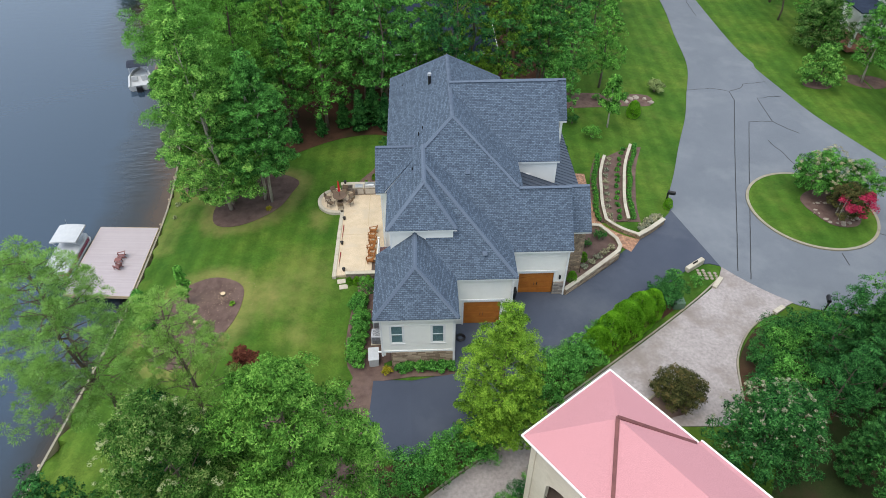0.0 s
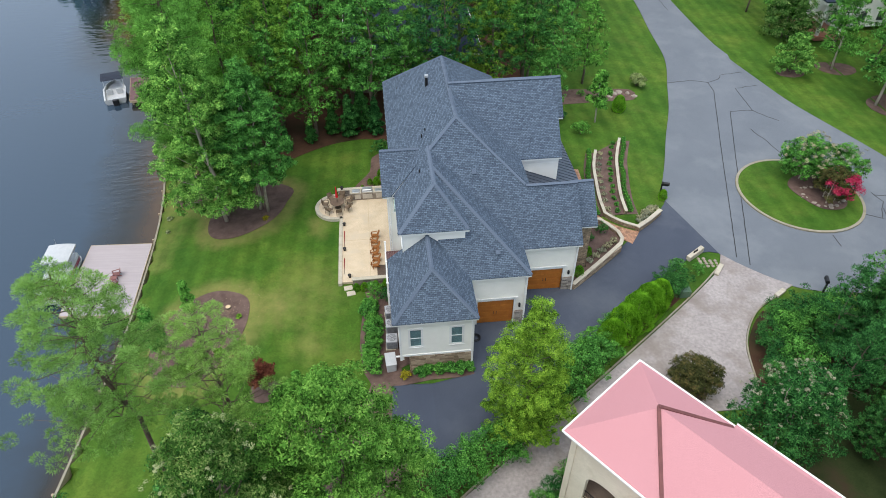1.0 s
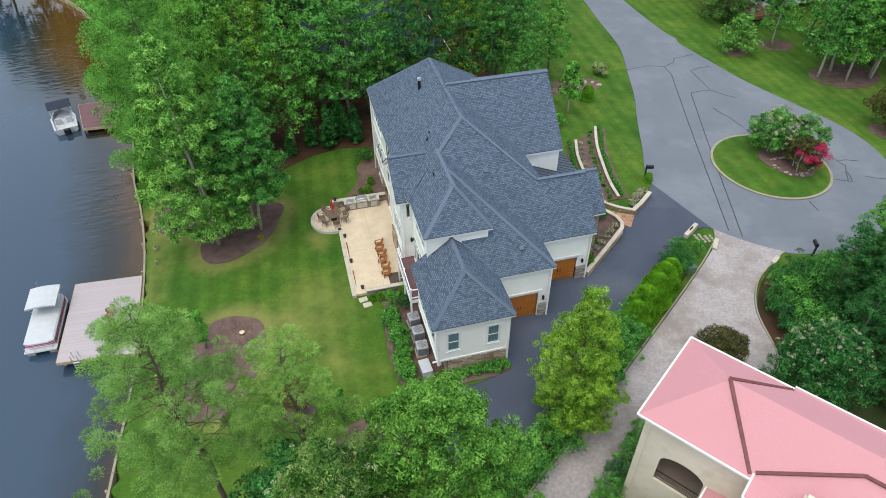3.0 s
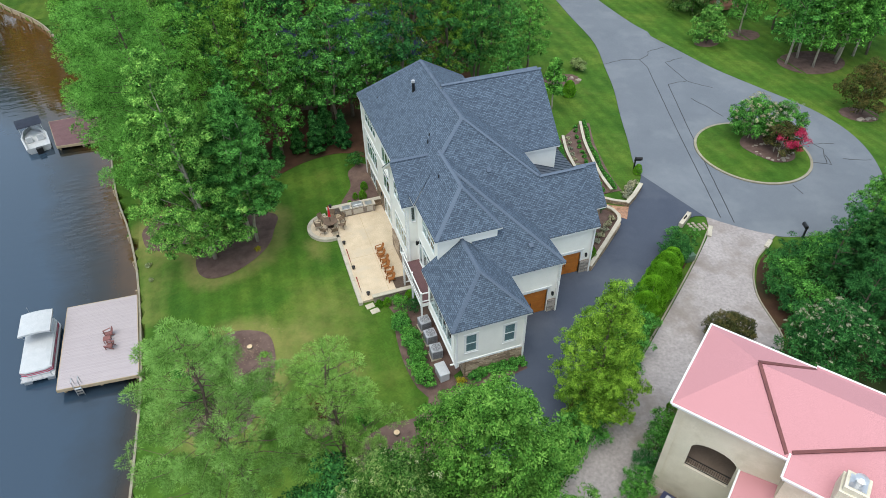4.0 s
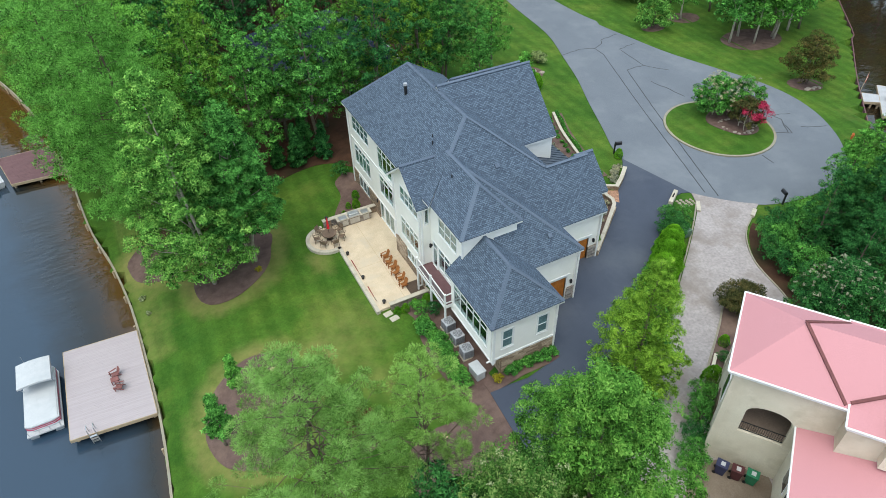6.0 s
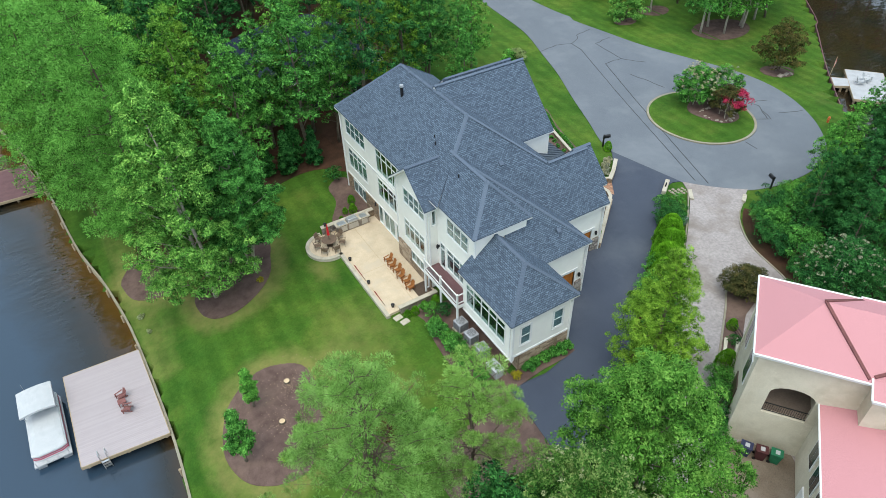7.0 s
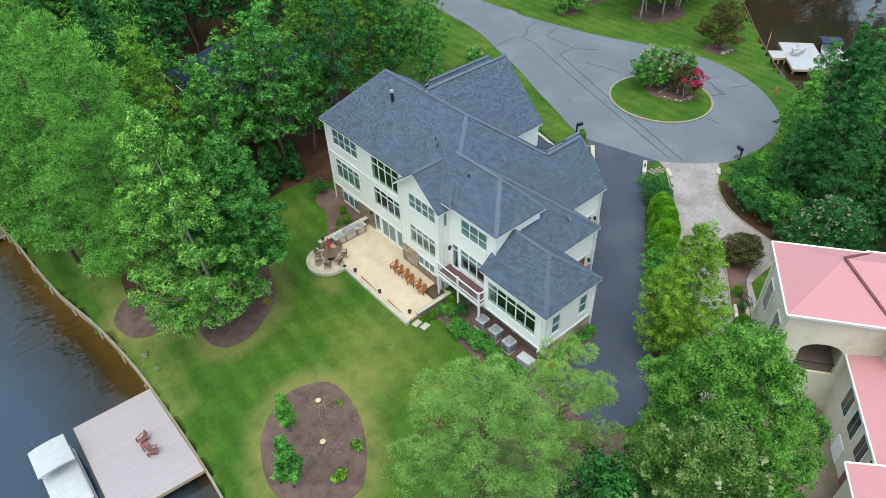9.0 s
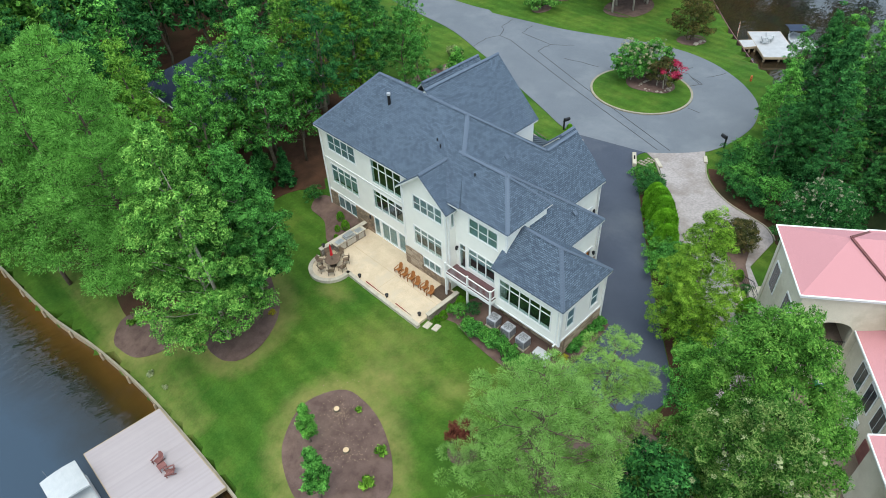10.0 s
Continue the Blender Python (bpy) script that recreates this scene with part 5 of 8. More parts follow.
def pine(name, label, seed, height, radius, base, total=9000, lean=(0, 0), n_boughs=60, leaf=None, length=0.3, width=0.035, puff=0.7, crown=0.55):
    """A pine at the origin: dark trunk, open boughs, and rounded puffs of long needles along them."""
    rng = np.random.default_rng(seed)
    ob = thing(name, label, "pine tree")
    leaf = leaf or NEEDLE
    bm = bmesh.new()
    limb(bm, (0, 0, -0.3), (lean[0], lean[1], height * 0.96), 0.0095 * height, 0.04, rng, 8, 8, 0.08)
    part("trunk", bm, PINEBARK, ob, smooth=True)
    bm = bmesh.new()
    puffs = []
    for i in range(n_boughs):
        t = (i + rng.uniform(0, 1)) / n_boughs
        z = base + (height - base) * t
        r = radius * (1 - t) ** crown * rng.uniform(0.5, 1.08) + 0.3
        a = i * 2.399 + rng.uniform(-0.35, 0.35)
        ax, ay = lean[0] * z / height, lean[1] * z / height
        p = np.array((ax + r * math.cos(a), ay + r * math.sin(a), z + 0.12 * r))
        foot = np.array((ax, ay, z - 0.25 * r))
        limb(bm, foot, p, 0.032, 0.01, rng, 5, 3, 0.3)
        for j in range(int(1 + 1.1 * r)):
            f = 1.0 if j == 0 else rng.uniform(0.45, 0.95)
            side = np.clip(rng.normal(size=3), -1.3, 1.3) * np.array((0.2, 0.2, 0.05)) * r * (j > 0)
            puffs.append((*(foot + (p - foot) * f + side), puff * rng.uniform(0.7, 1.25)))
    puffs.append((lean[0], lean[1], height, puff))
    tagged(part("branchwork", bm, PINEBARK, ob, smooth=True), kind="stuff")
    T = np.array(puffs)
    pick = rng.choice(len(T), total, p=T[:, 3] ** 2 / (T[:, 3] ** 2).sum())
    d = unit(unit(rng.normal(size=(total, 3))) + (0, 0, 0.35))
    c = T[pick, :3] + d * (T[pick, 3] * rng.uniform(0.5, 0.9, total))[:, None] * np.array((1, 1, 0.62))
    v = needles(rng, c, unit(d + rng.normal(size=d.shape) * 0.3 + (0, 0, 0.15)), length, width)
    part("crown", quads_mesh("crown", v, leaf), leaf, ob)
    return ob


def shrub(name, label, seed, rx, ry, h, leaf, total=900, size=0.1, n=9, category="shrub", bloom=None, blooms=0):
    rng = np.random.default_rng(seed)
    ob = thing(name, label, category)
    lobes = []
    for i in range(n):
        a, d = i * 2.399, (0.15 + 0.75 * (i / n) ** 0.5) * 0.72
        z = h * (0.72 - 0.42 * (i / n)) * rng.uniform(0.85, 1.15)
        lobes.append((rx * d * math.cos(a), ry * d * math.sin(a), z, min(rx, ry, h) * rng.uniform(0.36, 0.5), 0.9))
    part("foliage", quads_mesh("foliage", crown_leaves(rng, lobes, total, size, tri=True), leaf), leaf, ob)
    if bloom:
        part("blossom", quads_mesh("blossom", crown_leaves(rng, lobes, blooms, size * 0.9, 0.7, 1.0, fill=0), bloom), bloom, ob)
    bm = bmesh.new()
    for i in range(5):
        limb(bm, (0.05 * math.cos(i), 0.05 * math.sin(i), -0.1), lobes[i][:3], 0.035 * h ** 0.5, 0.01, rng, 5, 3)
    part("woody_base", bm, BARK, ob)
    return ob


def thuja(seed):
    """A clipped evergreen: a rounded cone closely covered with fine upright sprays."""
    rng = np.random.default_rng(seed)
    ob = thing("hedge_shrub", "bright yellow-green rounded conical hedge shrub", "shrub")
    n = 11000
    t, a = rng.uniform(0, 1, n) ** 1.25, rng.uniform(0, 2 * math.pi, n)
    body = 1.12 * np.sqrt(np.maximum(0, 1 - t ** 2.1)) * (0.82 + 0.18 * np.minimum(1, t * 4))
    body *= 1 + 0.07 * np.sin(5 * a + 7 * t) + 0.05 * np.sin(11 * a - 13 * t) + rng.normal(size=n) * 0.035
    out = np.stack([np.cos(a), np.sin(a), 0.25 + 1.1 * t], 1)
    c = np.stack([body * np.cos(a), body * np.sin(a), 0.1 + 2.75 * t], 1)
    nrm = unit(out + rng.normal(size=(n, 3)) * 0.28)
    part("foliage", quads_mesh("foliage", leaves(rng, c, nrm, 0.055, 0.5, 0.25, True, out * 0.5 + np.array((0, 0, 1.0)) + rng.normal(size=(n, 3)) * 0.35), LEAF_THUJA), LEAF_THUJA, ob)
    bm = bmesh.new()
    tube(bm, (0, 0, -0.1), (0, 0, 2.4), 0.06, 0.02, 6)
    part("stem", bm, BARK, ob)
    return ob


def stand(ob, x, y, rz=0, s=1.0, dz=0.0, sz=None):
    ob.matrix_basis = Matrix.Translation((x, y, gz(x, y) + dz)) @ Matrix.Rotation(radians(rz), 4, "Z") @ Matrix.Diagonal((s, s, sz or s, 1))
    return ob


def place(src, x, y, rz=0, s=1.0, dz=0.0, label=""):
    o = copy_thing(src, Matrix.Translation((x, y, gz(x, y) + dz)) @ Matrix.Rotation(radians(rz), 4, "Z"))
    o.scale = (s, s, s)
    if label:
        o["label"] = label
    return o


# named trees
stand(tree("tree", "tall broadleaf tree with pale trunks in a mulch bed", 11, 21.5, 5.0, 2.0, LEAF_SOFT, PALEBARK, 92, 112000, 0.082, 2, (-0.8, -1.2), 0.5, lobe=0.66, leader=0.16), -21.6, 42.9)
stand(tree("tree", "leafy broadleaf tree with two pale trunks in a mulch bed", 12, 16.6, 3.9, 4.2, LEAF_MID, PALEBARK, 76, 84000, 0.08, 2, (0.5, -1.0), 0.45, lobe=0.66, leader=0.17), -17.9, 43.4)
stand(pine("pine_tree", "tall pine with soft green needles on the lake bank", 13, 26.5, 6.0, 5.0, 90000, (-0.8, -1.5), 74, None, 0.2, 0.033, 0.95), -23.6, 49.2)
stand(pine("pine_tree", "slender pine with an open pale green crown and bare trunk", 14, 22.0, 4.7, 12.0, 100000, (-0.8, 0.2), 84, NEEDLE_PALE, 0.13, 0.016, 0.5), -19.7, 10.9)
stand(pine("pine_tree", "slender pine with an airy yellow-green crown", 15, 18.6, 3.2, 10.0, 42000, (0.2, 0.1), 54, NEEDLE_PALE, 0.13, 0.015, 0.42), -15.2, 11.0)
stand(tree("tree", "tall bright green broadleaf tree beside the driveway", 16, 18.9, 4.3, 7.5, LEAF_BRIGHT, BARK, 62, 100000, 0.07, 1, (0, 0), 0.15, leader=0.18, lobe=0.62), -8.6, 5.8)
stand(tree("tree", "yellow-green maple between driveway and hedge", 17, 12.8, 3.3, 0.8, LEAF_LIME, BARK, 120, 100000, 0.052, 1, (0.3, 0.4), 0.5, lobe=0.6, leader=0.13, flat=1.1), 3.0, 14.3)
flowering = stand(tree("tree", "tall tree with pale flower clusters at its top", 18, 19.0, 3.8, 8.0, LEAF_PALE, BARK, 60, 80000, 0.06, 1, (0, 0), 0.3, leader=0.18, lobe=0.62), -13.9, 4.2)
rng = np.random.default_rng(20)
sprays = []
for i in range(64):
    a, t = i * 2.399, (i + 0.5) / 64
    d = 3.5 * t ** 0.5
    sprays.append((d * math.cos(a), d * math.sin(a), 18.7 - 5.2 * t + rng.uniform(-0.5, 0.4), rng.uniform(0.14, 0.26), 0.8))
part("blossom", quads_mesh("blossom", crown_leaves(rng, sprays, 2400, 0.04, 0.7, 0.9, sub=0.13, fill=0, tri=True), BLOOM_CREAM), BLOOM_CREAM, flowering, "cream flower clusters", world_coords=False)
stand(tree("tree", "dark green tree under taller trees by the lake", 19, 14, 3.8, 4.0, LEAF_DARK, BARK, 34, 30000, 0.09), -16.0, 7.4)

# woods: a few kinds of tree, planted many times
KINDS = [
    stand(tree("woodland_tree", "tall leafy tree in the woods behind the house", 31, 18, 4.2, 5.0, LEAF_MID, BARK, 52, 17000, 0.105, lobe=0.74, leader=0.24), -6, 57.5),
    stand(tree("woodland_tree", "tall leafy tree in the woods behind the house", 32, 20, 4.6, 6.0, LEAF_DARK, BARK, 52, 17000, 0.105, lobe=0.74, leader=0.24), 2, 58.5),
    stand(tree("woodland_tree", "tall leafy tree in the woods behind the house", 33, 16, 3.8, 3.5, LEAF_MID, BARK, 52, 17000, 0.105, lobe=0.74, leader=0.24), -12.9, 56.5),
    stand(tree("woodland_tree", "bright leafy tree in the woods behind the house", 34, 19, 4.0, 5.0, LEAF_BRIGHT, BARK, 52, 17000, 0.105, lobe=0.74, leader=0.24), -17, 60),
    stand(tree("woodland_tree", "yellow-green leafy tree in the woods behind the house", 35, 19, 3.6, 4.0, LEAF_LIME, BARK, 52, 17000, 0.105, lobe=0.74, leader=0.24), 4.5, 63),
]
PINES = [stand(pine("woodland_pine", "tall dense pine on the lake bank", 41, 24, 5.2, 5.0, 30000, (0, 0), 50, None, 0.2, 0.06, 1.0), -26.2, 56.5),
         stand(pine("woodland_pine", "tall dense pine on the lake bank", 42, 21, 4.6, 4.0, 26000, (0, 0), 46, None, 0.2, 0.06, 1.0), -22.0, 57)]


MIDS = [stand(tree("woodland_tree", "tall leafy tree inside the woods", 27 + i, 18, 4.2, 5.0, lf, BARK, 48, 9000, 0.14, lobe=0.75), x, y) for i, (lf, x, y) in enumerate(((LEAF_MID, -13, 73), (LEAF_DARK, -17, 70), (LEAF_BRIGHT, 11.5, 73)))]
FAR = [
    stand(tree("woodland_tree", "tall leafy tree deep in the woods", 36, 19, 4.4, 6.0, LEAF_MID, BARK, 24, 1600, 0.42), -14, 104),
    stand(tree("woodland_tree", "tall leafy tree deep in the woods", 37, 20, 4.6, 6.0, LEAF_DARK, BARK, 24, 1600, 0.42), -6, 103),
    stand(tree("woodland_tree", "tall leafy tree deep in the woods", 38, 18, 4.2, 5.0, LEAF_BRIGHT, BARK, 24, 1600, 0.42), 2, 105),
]


def scatter(poly, dist, seed, tries=4000):
    rng = random.Random(seed)
    p = np.array(poly)
    (x0, y0), (x1, y1) = p.min(0), p.max(0)
    out = []
    for _ in range(tries):
        x, y = rng.uniform(x0, x1), rng.uniform(y0, y1)
        ins, j = False, len(p) - 1
        for i in range(len(p)):
            if (p[i][1] > y) != (p[j][1] > y) and x < (p[j][0] - p[i][0]) * (y - p[i][1]) / (p[j][1] - p[i][1]) + p[i][0]:
                ins = not ins
            j = i
        if ins and all((x - a) ** 2 + (y - b) ** 2 > dist ** 2 for a, b in out):
            out.append((x, y))
    return out


rw = random.Random(5)
for x, y in scatter([(-26, 62), (-20, 55), (-9, 58.5), (11, 56), (15, 66), (20, 84), (26, 102), (10, 110), (-36, 112), (-30, 80)], 4.7, 3):
    if any(math.hypot(x - o.location.x, y - o.location.y) < 3.2 for o in KINDS + PINES + MIDS) or (-10.8 < x < 9.5 and 64.6 < y < 81.6) or (x < -28.5 + (70 - y) * 0.1 and y > 62):
        continue
    if x < -21 and rw.random() < 0.7:
        place(rw.choice(PINES), x, y, rw.uniform(0, 360), rw.uniform(0.8, 1.08))
    else:
        s = rw.uniform(0.72, 1.05) * (0.85 if y < 62 else 1)
        place(rw.choice([KINDS[k] for k in (0, 2, 3, 0, 4)] if y < 67 else MIDS if y < 86 else FAR), x, y, rw.uniform(0, 360), s)
for x, y, k, s in ((-28.3, 61.2, 0, 0.95), (-29.2, 67.3, 1, 1.05), (-29.4, 74.2, 0, 1.0), (-30.2, 82.5, 1, 1.1), (-32.6, 93.5, 0, 1.0)):
    place(PINES[k], x, y, 57 * y, s)
# Out of view; added so the lake mirrors dark trees.
for i, (x, y) in enumerate(((-40, 125), (-45, 129), (-51, 132), (-57, 137), (-64, 143), (-71, 149), (-48, 137))):
    place(FAR[i % 3], x, y, 71 * i, 1.25, label="unseen leafy tree beyond the far dock, set for its reflection")
for x, y, k, s in ((17.0, 62.2, 0, 0.68), (21.5, 66, 2, 0.75), (14.5, 57, 2, 0.6), (19, 73, 1, 0.8), (24, 82, 0, 0.75), (28, 92, 3, 0.8), (13.5, 63.5, 1, 0.72)):
    place(KINDS[k], x, y, 77 * x, s, label="leafy tree on the front lawn near the road")
for x, y, k, s in ((-8.6, 61.6, 2, 0.95), (-3.6, 61.6, 0, 0.95), (0.6, 62.0, 3, 0.9), (8.6, 60.5, 1, 0.8)):
    place(KINDS[k], x, y, 61 * x, s, label="leafy tree in front of the dark-roofed house")
MEDIUM = [MIDS[0], MIDS[1], MIDS[0], MIDS[2]]
# across the road
for x, y, k, s in ((64, 62.5, 1, 0.85), (57.0, 84, 2, 0.55), (69.5, 60.5, 2, 0.85), (68, 66, 1, 0.85), (72.5, 69, 0, 0.85), (75, 62, 1, 0.9), (60, 86, 1, 0.7), (56, 90, 2, 0.7), (63, 76, 1, 0.62), (58, 80, 0, 0.6), (66, 70, 2, 0.7), (70, 64, 0, 0.75), (73, 58, 2, 0.8), (78, 66, 3, 0.8), (82, 76, 1, 0.8), (75, 80, 2, 0.8), (90, 70, 1, 0.9), (70, 92, 0, 0.8), (58, 98, 1, 0.8), (66, 108, 2, 0.9), (55, 112, 0, 0.8), (84, 92, 2, 0.9)):
    place(MEDIUM[k], x, y, 53 * x, s, label="tall tree on the lawn across the road")
for x, y in scatter([(70, 100), (50, 122), (50, 160), (130, 160), (130, 90), (95, 85)], 8, 8, 900) + scatter([(-40, 118), (-60, 140), (40, 150), (24, 112)], 7, 9, 900):
    place(FAR[rw.randrange(3)], x, y, rw.uniform(0, 360), rw.uniform(0.8, 1.1), label="tall leafy tree in distant woods")
birch = stand(tree("pale_trunk_tree", "tall pale-trunked tree in a mulch bed across the road", 46, 14, 4.0, 3.5, LEAF_MID, PALEBARK, 34, 14000, 0.12, 1, (0.6, 0.2), 0.3), 59.4, 59.2)
for x, y, rz, s in ((62.5, 60.4, 80, 1.0), (62.6, 57.3, 170, 0.92), (66.5, 57.2, 240, 1.08), (66.9, 57.9, 300, 1.0), (70.8, 58.3, 20, 1.0), (59.3, 69.5, 120, 0.8)):
    place(birch, x, y, rz, s)
stand(tree("broad_tree", "broad dense tree with pale-tipped leaves beside a porch", 47, 7.5, 4.4, 0.5, LEAF_PALE, BARK, 34, 22000, 0.12, 1, (0, 0), 0.3), 57.0, 80.0)
# Unseen trees, added for their dark mirror image in the cove.
for x, y in scatter([(103, -10), (103.5, 40), (105, 72), (127, 108), (140, 108), (120, 60), (116, -10)], 5.5, 12, 900):
    place(FAR[rw.randrange(3)], x, y, rw.uniform(0, 360), rw.uniform(1.1, 1.35), -2.0 - gz(x, y), label="unseen leafy tree across the cove, added for its reflection")
# beside the neighbour's house and drive
for x, y, k, s in ((30.5, 15.5, 1, 0.62), (26.4, 14.0, 1, 0.5), (36, 14.5, 1, 0.68), (33, 8, 1, 0.72), (41, 19, 1, 0.66), (46, 20.5, 0, 0.74), (43, 9, 1, 0.7), (27.5, 7.5, 1, 0.62), (24, 1, 1, 0.7), (37, 0, 0, 0.8), (47, 13, 1, 0.7), (30, -6, 1, 0.8), (49.5, 26.3, 0, 0.5)):
    place(KINDS[k] if y > 13 else MEDIUM[k], x, y, 31 * x + y, s, label="dark green tree beside the pale driveway")
spruce = stand(tree("evergreen_tree", "tall dark evergreen beside the pale driveway", 83, 17.5, 3.2, 1.5, LEAF_SPRUCE, BARK, 130, 26000, 0.115, 1, (0, 0), 0.86, leader=0.08, lobe=0.42, flat=0.6), 32.5, 17.2)
place(KINDS[1], 36.5, 14.5, 40, 0.8, label="dark leafy tree beside the neighbour's house"), place(KINDS[0], 41.5, 17.0, 140, 0.8, label="tall leafy tree beside the lawn"), place(KINDS[1], 45.5, 21.5, 200, 0.62, label="dark leafy tree beside the lawn"), place(KINDS[2], 33.0, 15.5, 10, 0.7, label="leafy tree among the driveway shrubs")
place(MEDIUM[1], 32.6, 7.0, 20, 0.8, label="tall dark tree on the neighbour's lawn"), place(MEDIUM[1], 31.5, 0.5, 110, 0.85, label="tall dark tree on the neighbour's lawn"), place(MEDIUM[0], 27.5, -4.0, 190, 0.8, label="tall leafy tree on the neighbour's lawn"), place(MEDIUM[1], 36.5, 7.5, 70, 0.85, label="tall dark tree on the neighbour's lawn"), place(MEDIUM[0], 35.5, 1.5, 170, 0.8, label="tall leafy tree on the neighbour's lawn")
place(spruce, 37.0, 18.6, 120, 0.85), place(spruce, 43.0, 22.0, 220, 0.85), place(spruce, 36.0, 12.6, 40, 0.7), place(spruce, 30.8, 19.4, 300, 0.55, label="short dark evergreen beside the pale driveway"), place(spruce, 32.5, 10.0, 10, 0.6), place(spruce, 26.8, 10.6, 75, 0.48, label="short dark evergreen beside the pale driveway"), place(spruce, 29.6, 12.6, 160, 0.45, label="short dark evergreen beside the pale driveway")
# by the lake bank
for x, y, k, s in ((-22.0, 5.6, 1, 0.6), (-25.0, 1.5, 2, 0.75), (-19.5, 1.0, 0, 0.8), (-12.5, -1.0, 1, 0.8), (-12.2, 8.6, 1, 0.5)):
    place(KINDS[k], x, y, 41 * x, s, label="dark leafy tree near the lake bank")

# saplings and shrubs on the lawn
sap = stand(tree("sapling", "young green tree in the mulch bed", 51, 3.7, 0.62, 0.9, LEAF_MID, BARK, 22, 6000, 0.06, 1, (0, 0), 0.5), -22.7, 29.2, 0, 1.15)
place(sap, -24.7, 25.4, 60, 1.5), place(sap, -12.8, 18.8, 200, 1.0)
stand(tree("red_maple", "small maple with dark red leaves on the lawn", 52, 2.7, 0.95, 1.2, LEAF_RED, BARK, 24, 5000, 0.075, 1, (0, 0), 0.4), -15.8, 20.5, 0, 1.2)
setting("mulch_bed", sheet(curve([(-15.8 + 1.15 * math.cos(a), 20.4 + 1.15 * math.sin(a)) for a in np.linspace(0, 2 * math.pi, 13)[:-1]], True, 0.4), 0.03, 0.6, 0.06), MULCH, "round mulch ring under a small red maple", "mulch bed")
tuft = stand(shrub("grass_tuft", "small pale green ornamental grass clump", 53, 0.4, 0.4, 0.55, LEAF_LIME, 260, 0.13, 5, "grass clump"), -19.8, 24.6)
for x, y, s in ((-22.1, 23.5, 1.2), (-18.7, 28.5, 0.6), (-26.6, 51.2, 0.9), (-25.9, 51.0, 0.9), (-25.4, 50.3, 0.9)):
    place(tuft, x, y, 20 * x, s)
for x, y in ((-21.46, 26.65), (-19.8, 29.85), (-10.7, 17.7)):
    st = thing("tree_stump", "freshly cut tree stump in the mulch bed", "tree stump", (x, y, gz(x, y)))
    bm = bmesh.new()
    tube(bm, (x, y, gz(x, y) - 0.1), (x, y, gz(x, y) + 0.22), 0.27, 0.23, 12, False)
    part("bark", bm, BARK, st)
    bm = bmesh.new()
    tube(bm, (x, y, gz(x, y) + 0.1), (x, y, gz(x, y) + 0.215), 0.23, 0.22, 12)
    part("cut_face", bm, STUMPWOOD, st)
rr = np.random.default_rng(77)
pts = []
for i in range(420):
    a, d = rr.uniform(0, 2 * math.pi), abs(rr.normal()) * (1.0 if i % 3 else 2.4)
    x, y = (-21.46, -19.8)[i % 2] + min(d, 3) * math.cos(a), (26.65, 29.4)[i % 2] + min(d, 3) * math.sin(a)
    pts.append((x, y, gz(x, y) + 0.06))
tagged(part("wood_chips", quads_mesh("wood_chips", leaves(rr, np.array(pts), unit(rr.normal(size=(420, 3)) * 0.3 + (0, 0, 1)), 0.05), CHIPWOOD), CHIPWOOD), "pale wood chips scattered on the mulch", "wood chips", kind="stuff")

# hedge between the two driveways
hedge_kinds = [stand(shrub("hedge_shrub", "dark green rounded hedge shrub", 61, 1.35, 1.35, 2.0, LEAF_DARK, 6500, 0.055, 18), 19.9, 28.0),
               stand(thuja(62), 17.1, 25.6),
               stand(shrub("hedge_shrub", "green feathery hedge shrub", 63, 1.4, 1.4, 2.2, LEAF_MID, 7000, 0.055, 18), 10.6, 20.2),
               stand(shrub("hedge_shrub", "bright green leafy shrub beside the air conditioners", 66, 1.3, 1.4, 2.0, LEAF_MID, 4200, 0.09, 11), -7.3, 27.9, 0, 0.5)]
for x, y, k, s in ((18.4, 26.7, 0, 0.95), (18.3, 27.6, 0, 0.75), (15.7, 24.5, 1, 1.05), (14.3, 23.3, 1, 1.1), (12.8, 22.2, 1, 1.05), (11.5, 21.2, 1, 0.9), (9.7, 19.4, 2, 1.0), (8.4, 18.4, 2, 1.05), (7.0, 17.4, 2, 1.0), (5.8, 16.3, 2, 1.05),
                   (4.5, 15.4, 2, 0.9), (3.2, 13.9, 2, 0.95), (1.7, 13.0, 2, 1.0), (0.2, 12.1, 2, 1.1), (-1.4, 11.2, 2, 1.0), (-2.9, 10.3, 2, 1.1), (-4.3, 9.2, 2, 1.05), (12.2, 22.6, 2, 0.8), (10.3, 21.2, 2, 0.75), (8.2, 19.7, 2, 0.8), (22.4, 29.4, 2, 0.4), (20.6, 29.9, 2, 0.45)):
    place(hedge_kinds[k], x, y, 67 * x, s * 1.18)
# shrubs below the near wing and along the lake side of the house
low = stand(shrub("foundation_shrub", "low round green shrub against the stone base", 64, 0.5, 0.45, 0.7, LEAF_MID, 1100, 0.075, 7), -3.9, 19.9)
for x in (-3.1, -2.3, -1.5, -0.7, -0.1):
    place(low, x, 19.95, 90 * x, 1.0 + 0.1 * math.sin(7 * x))
gold = stand(shrub("golden_shrub", "small golden-yellow shrub at the house corner", 54, 0.42, 0.42, 0.6, LEAF_GOLD, 900, 0.05, 8), -4.95, 19.95)
place(gold, -17.6, 41.7, 40, 0.8, label="small golden-yellow plant in the mulch bed")
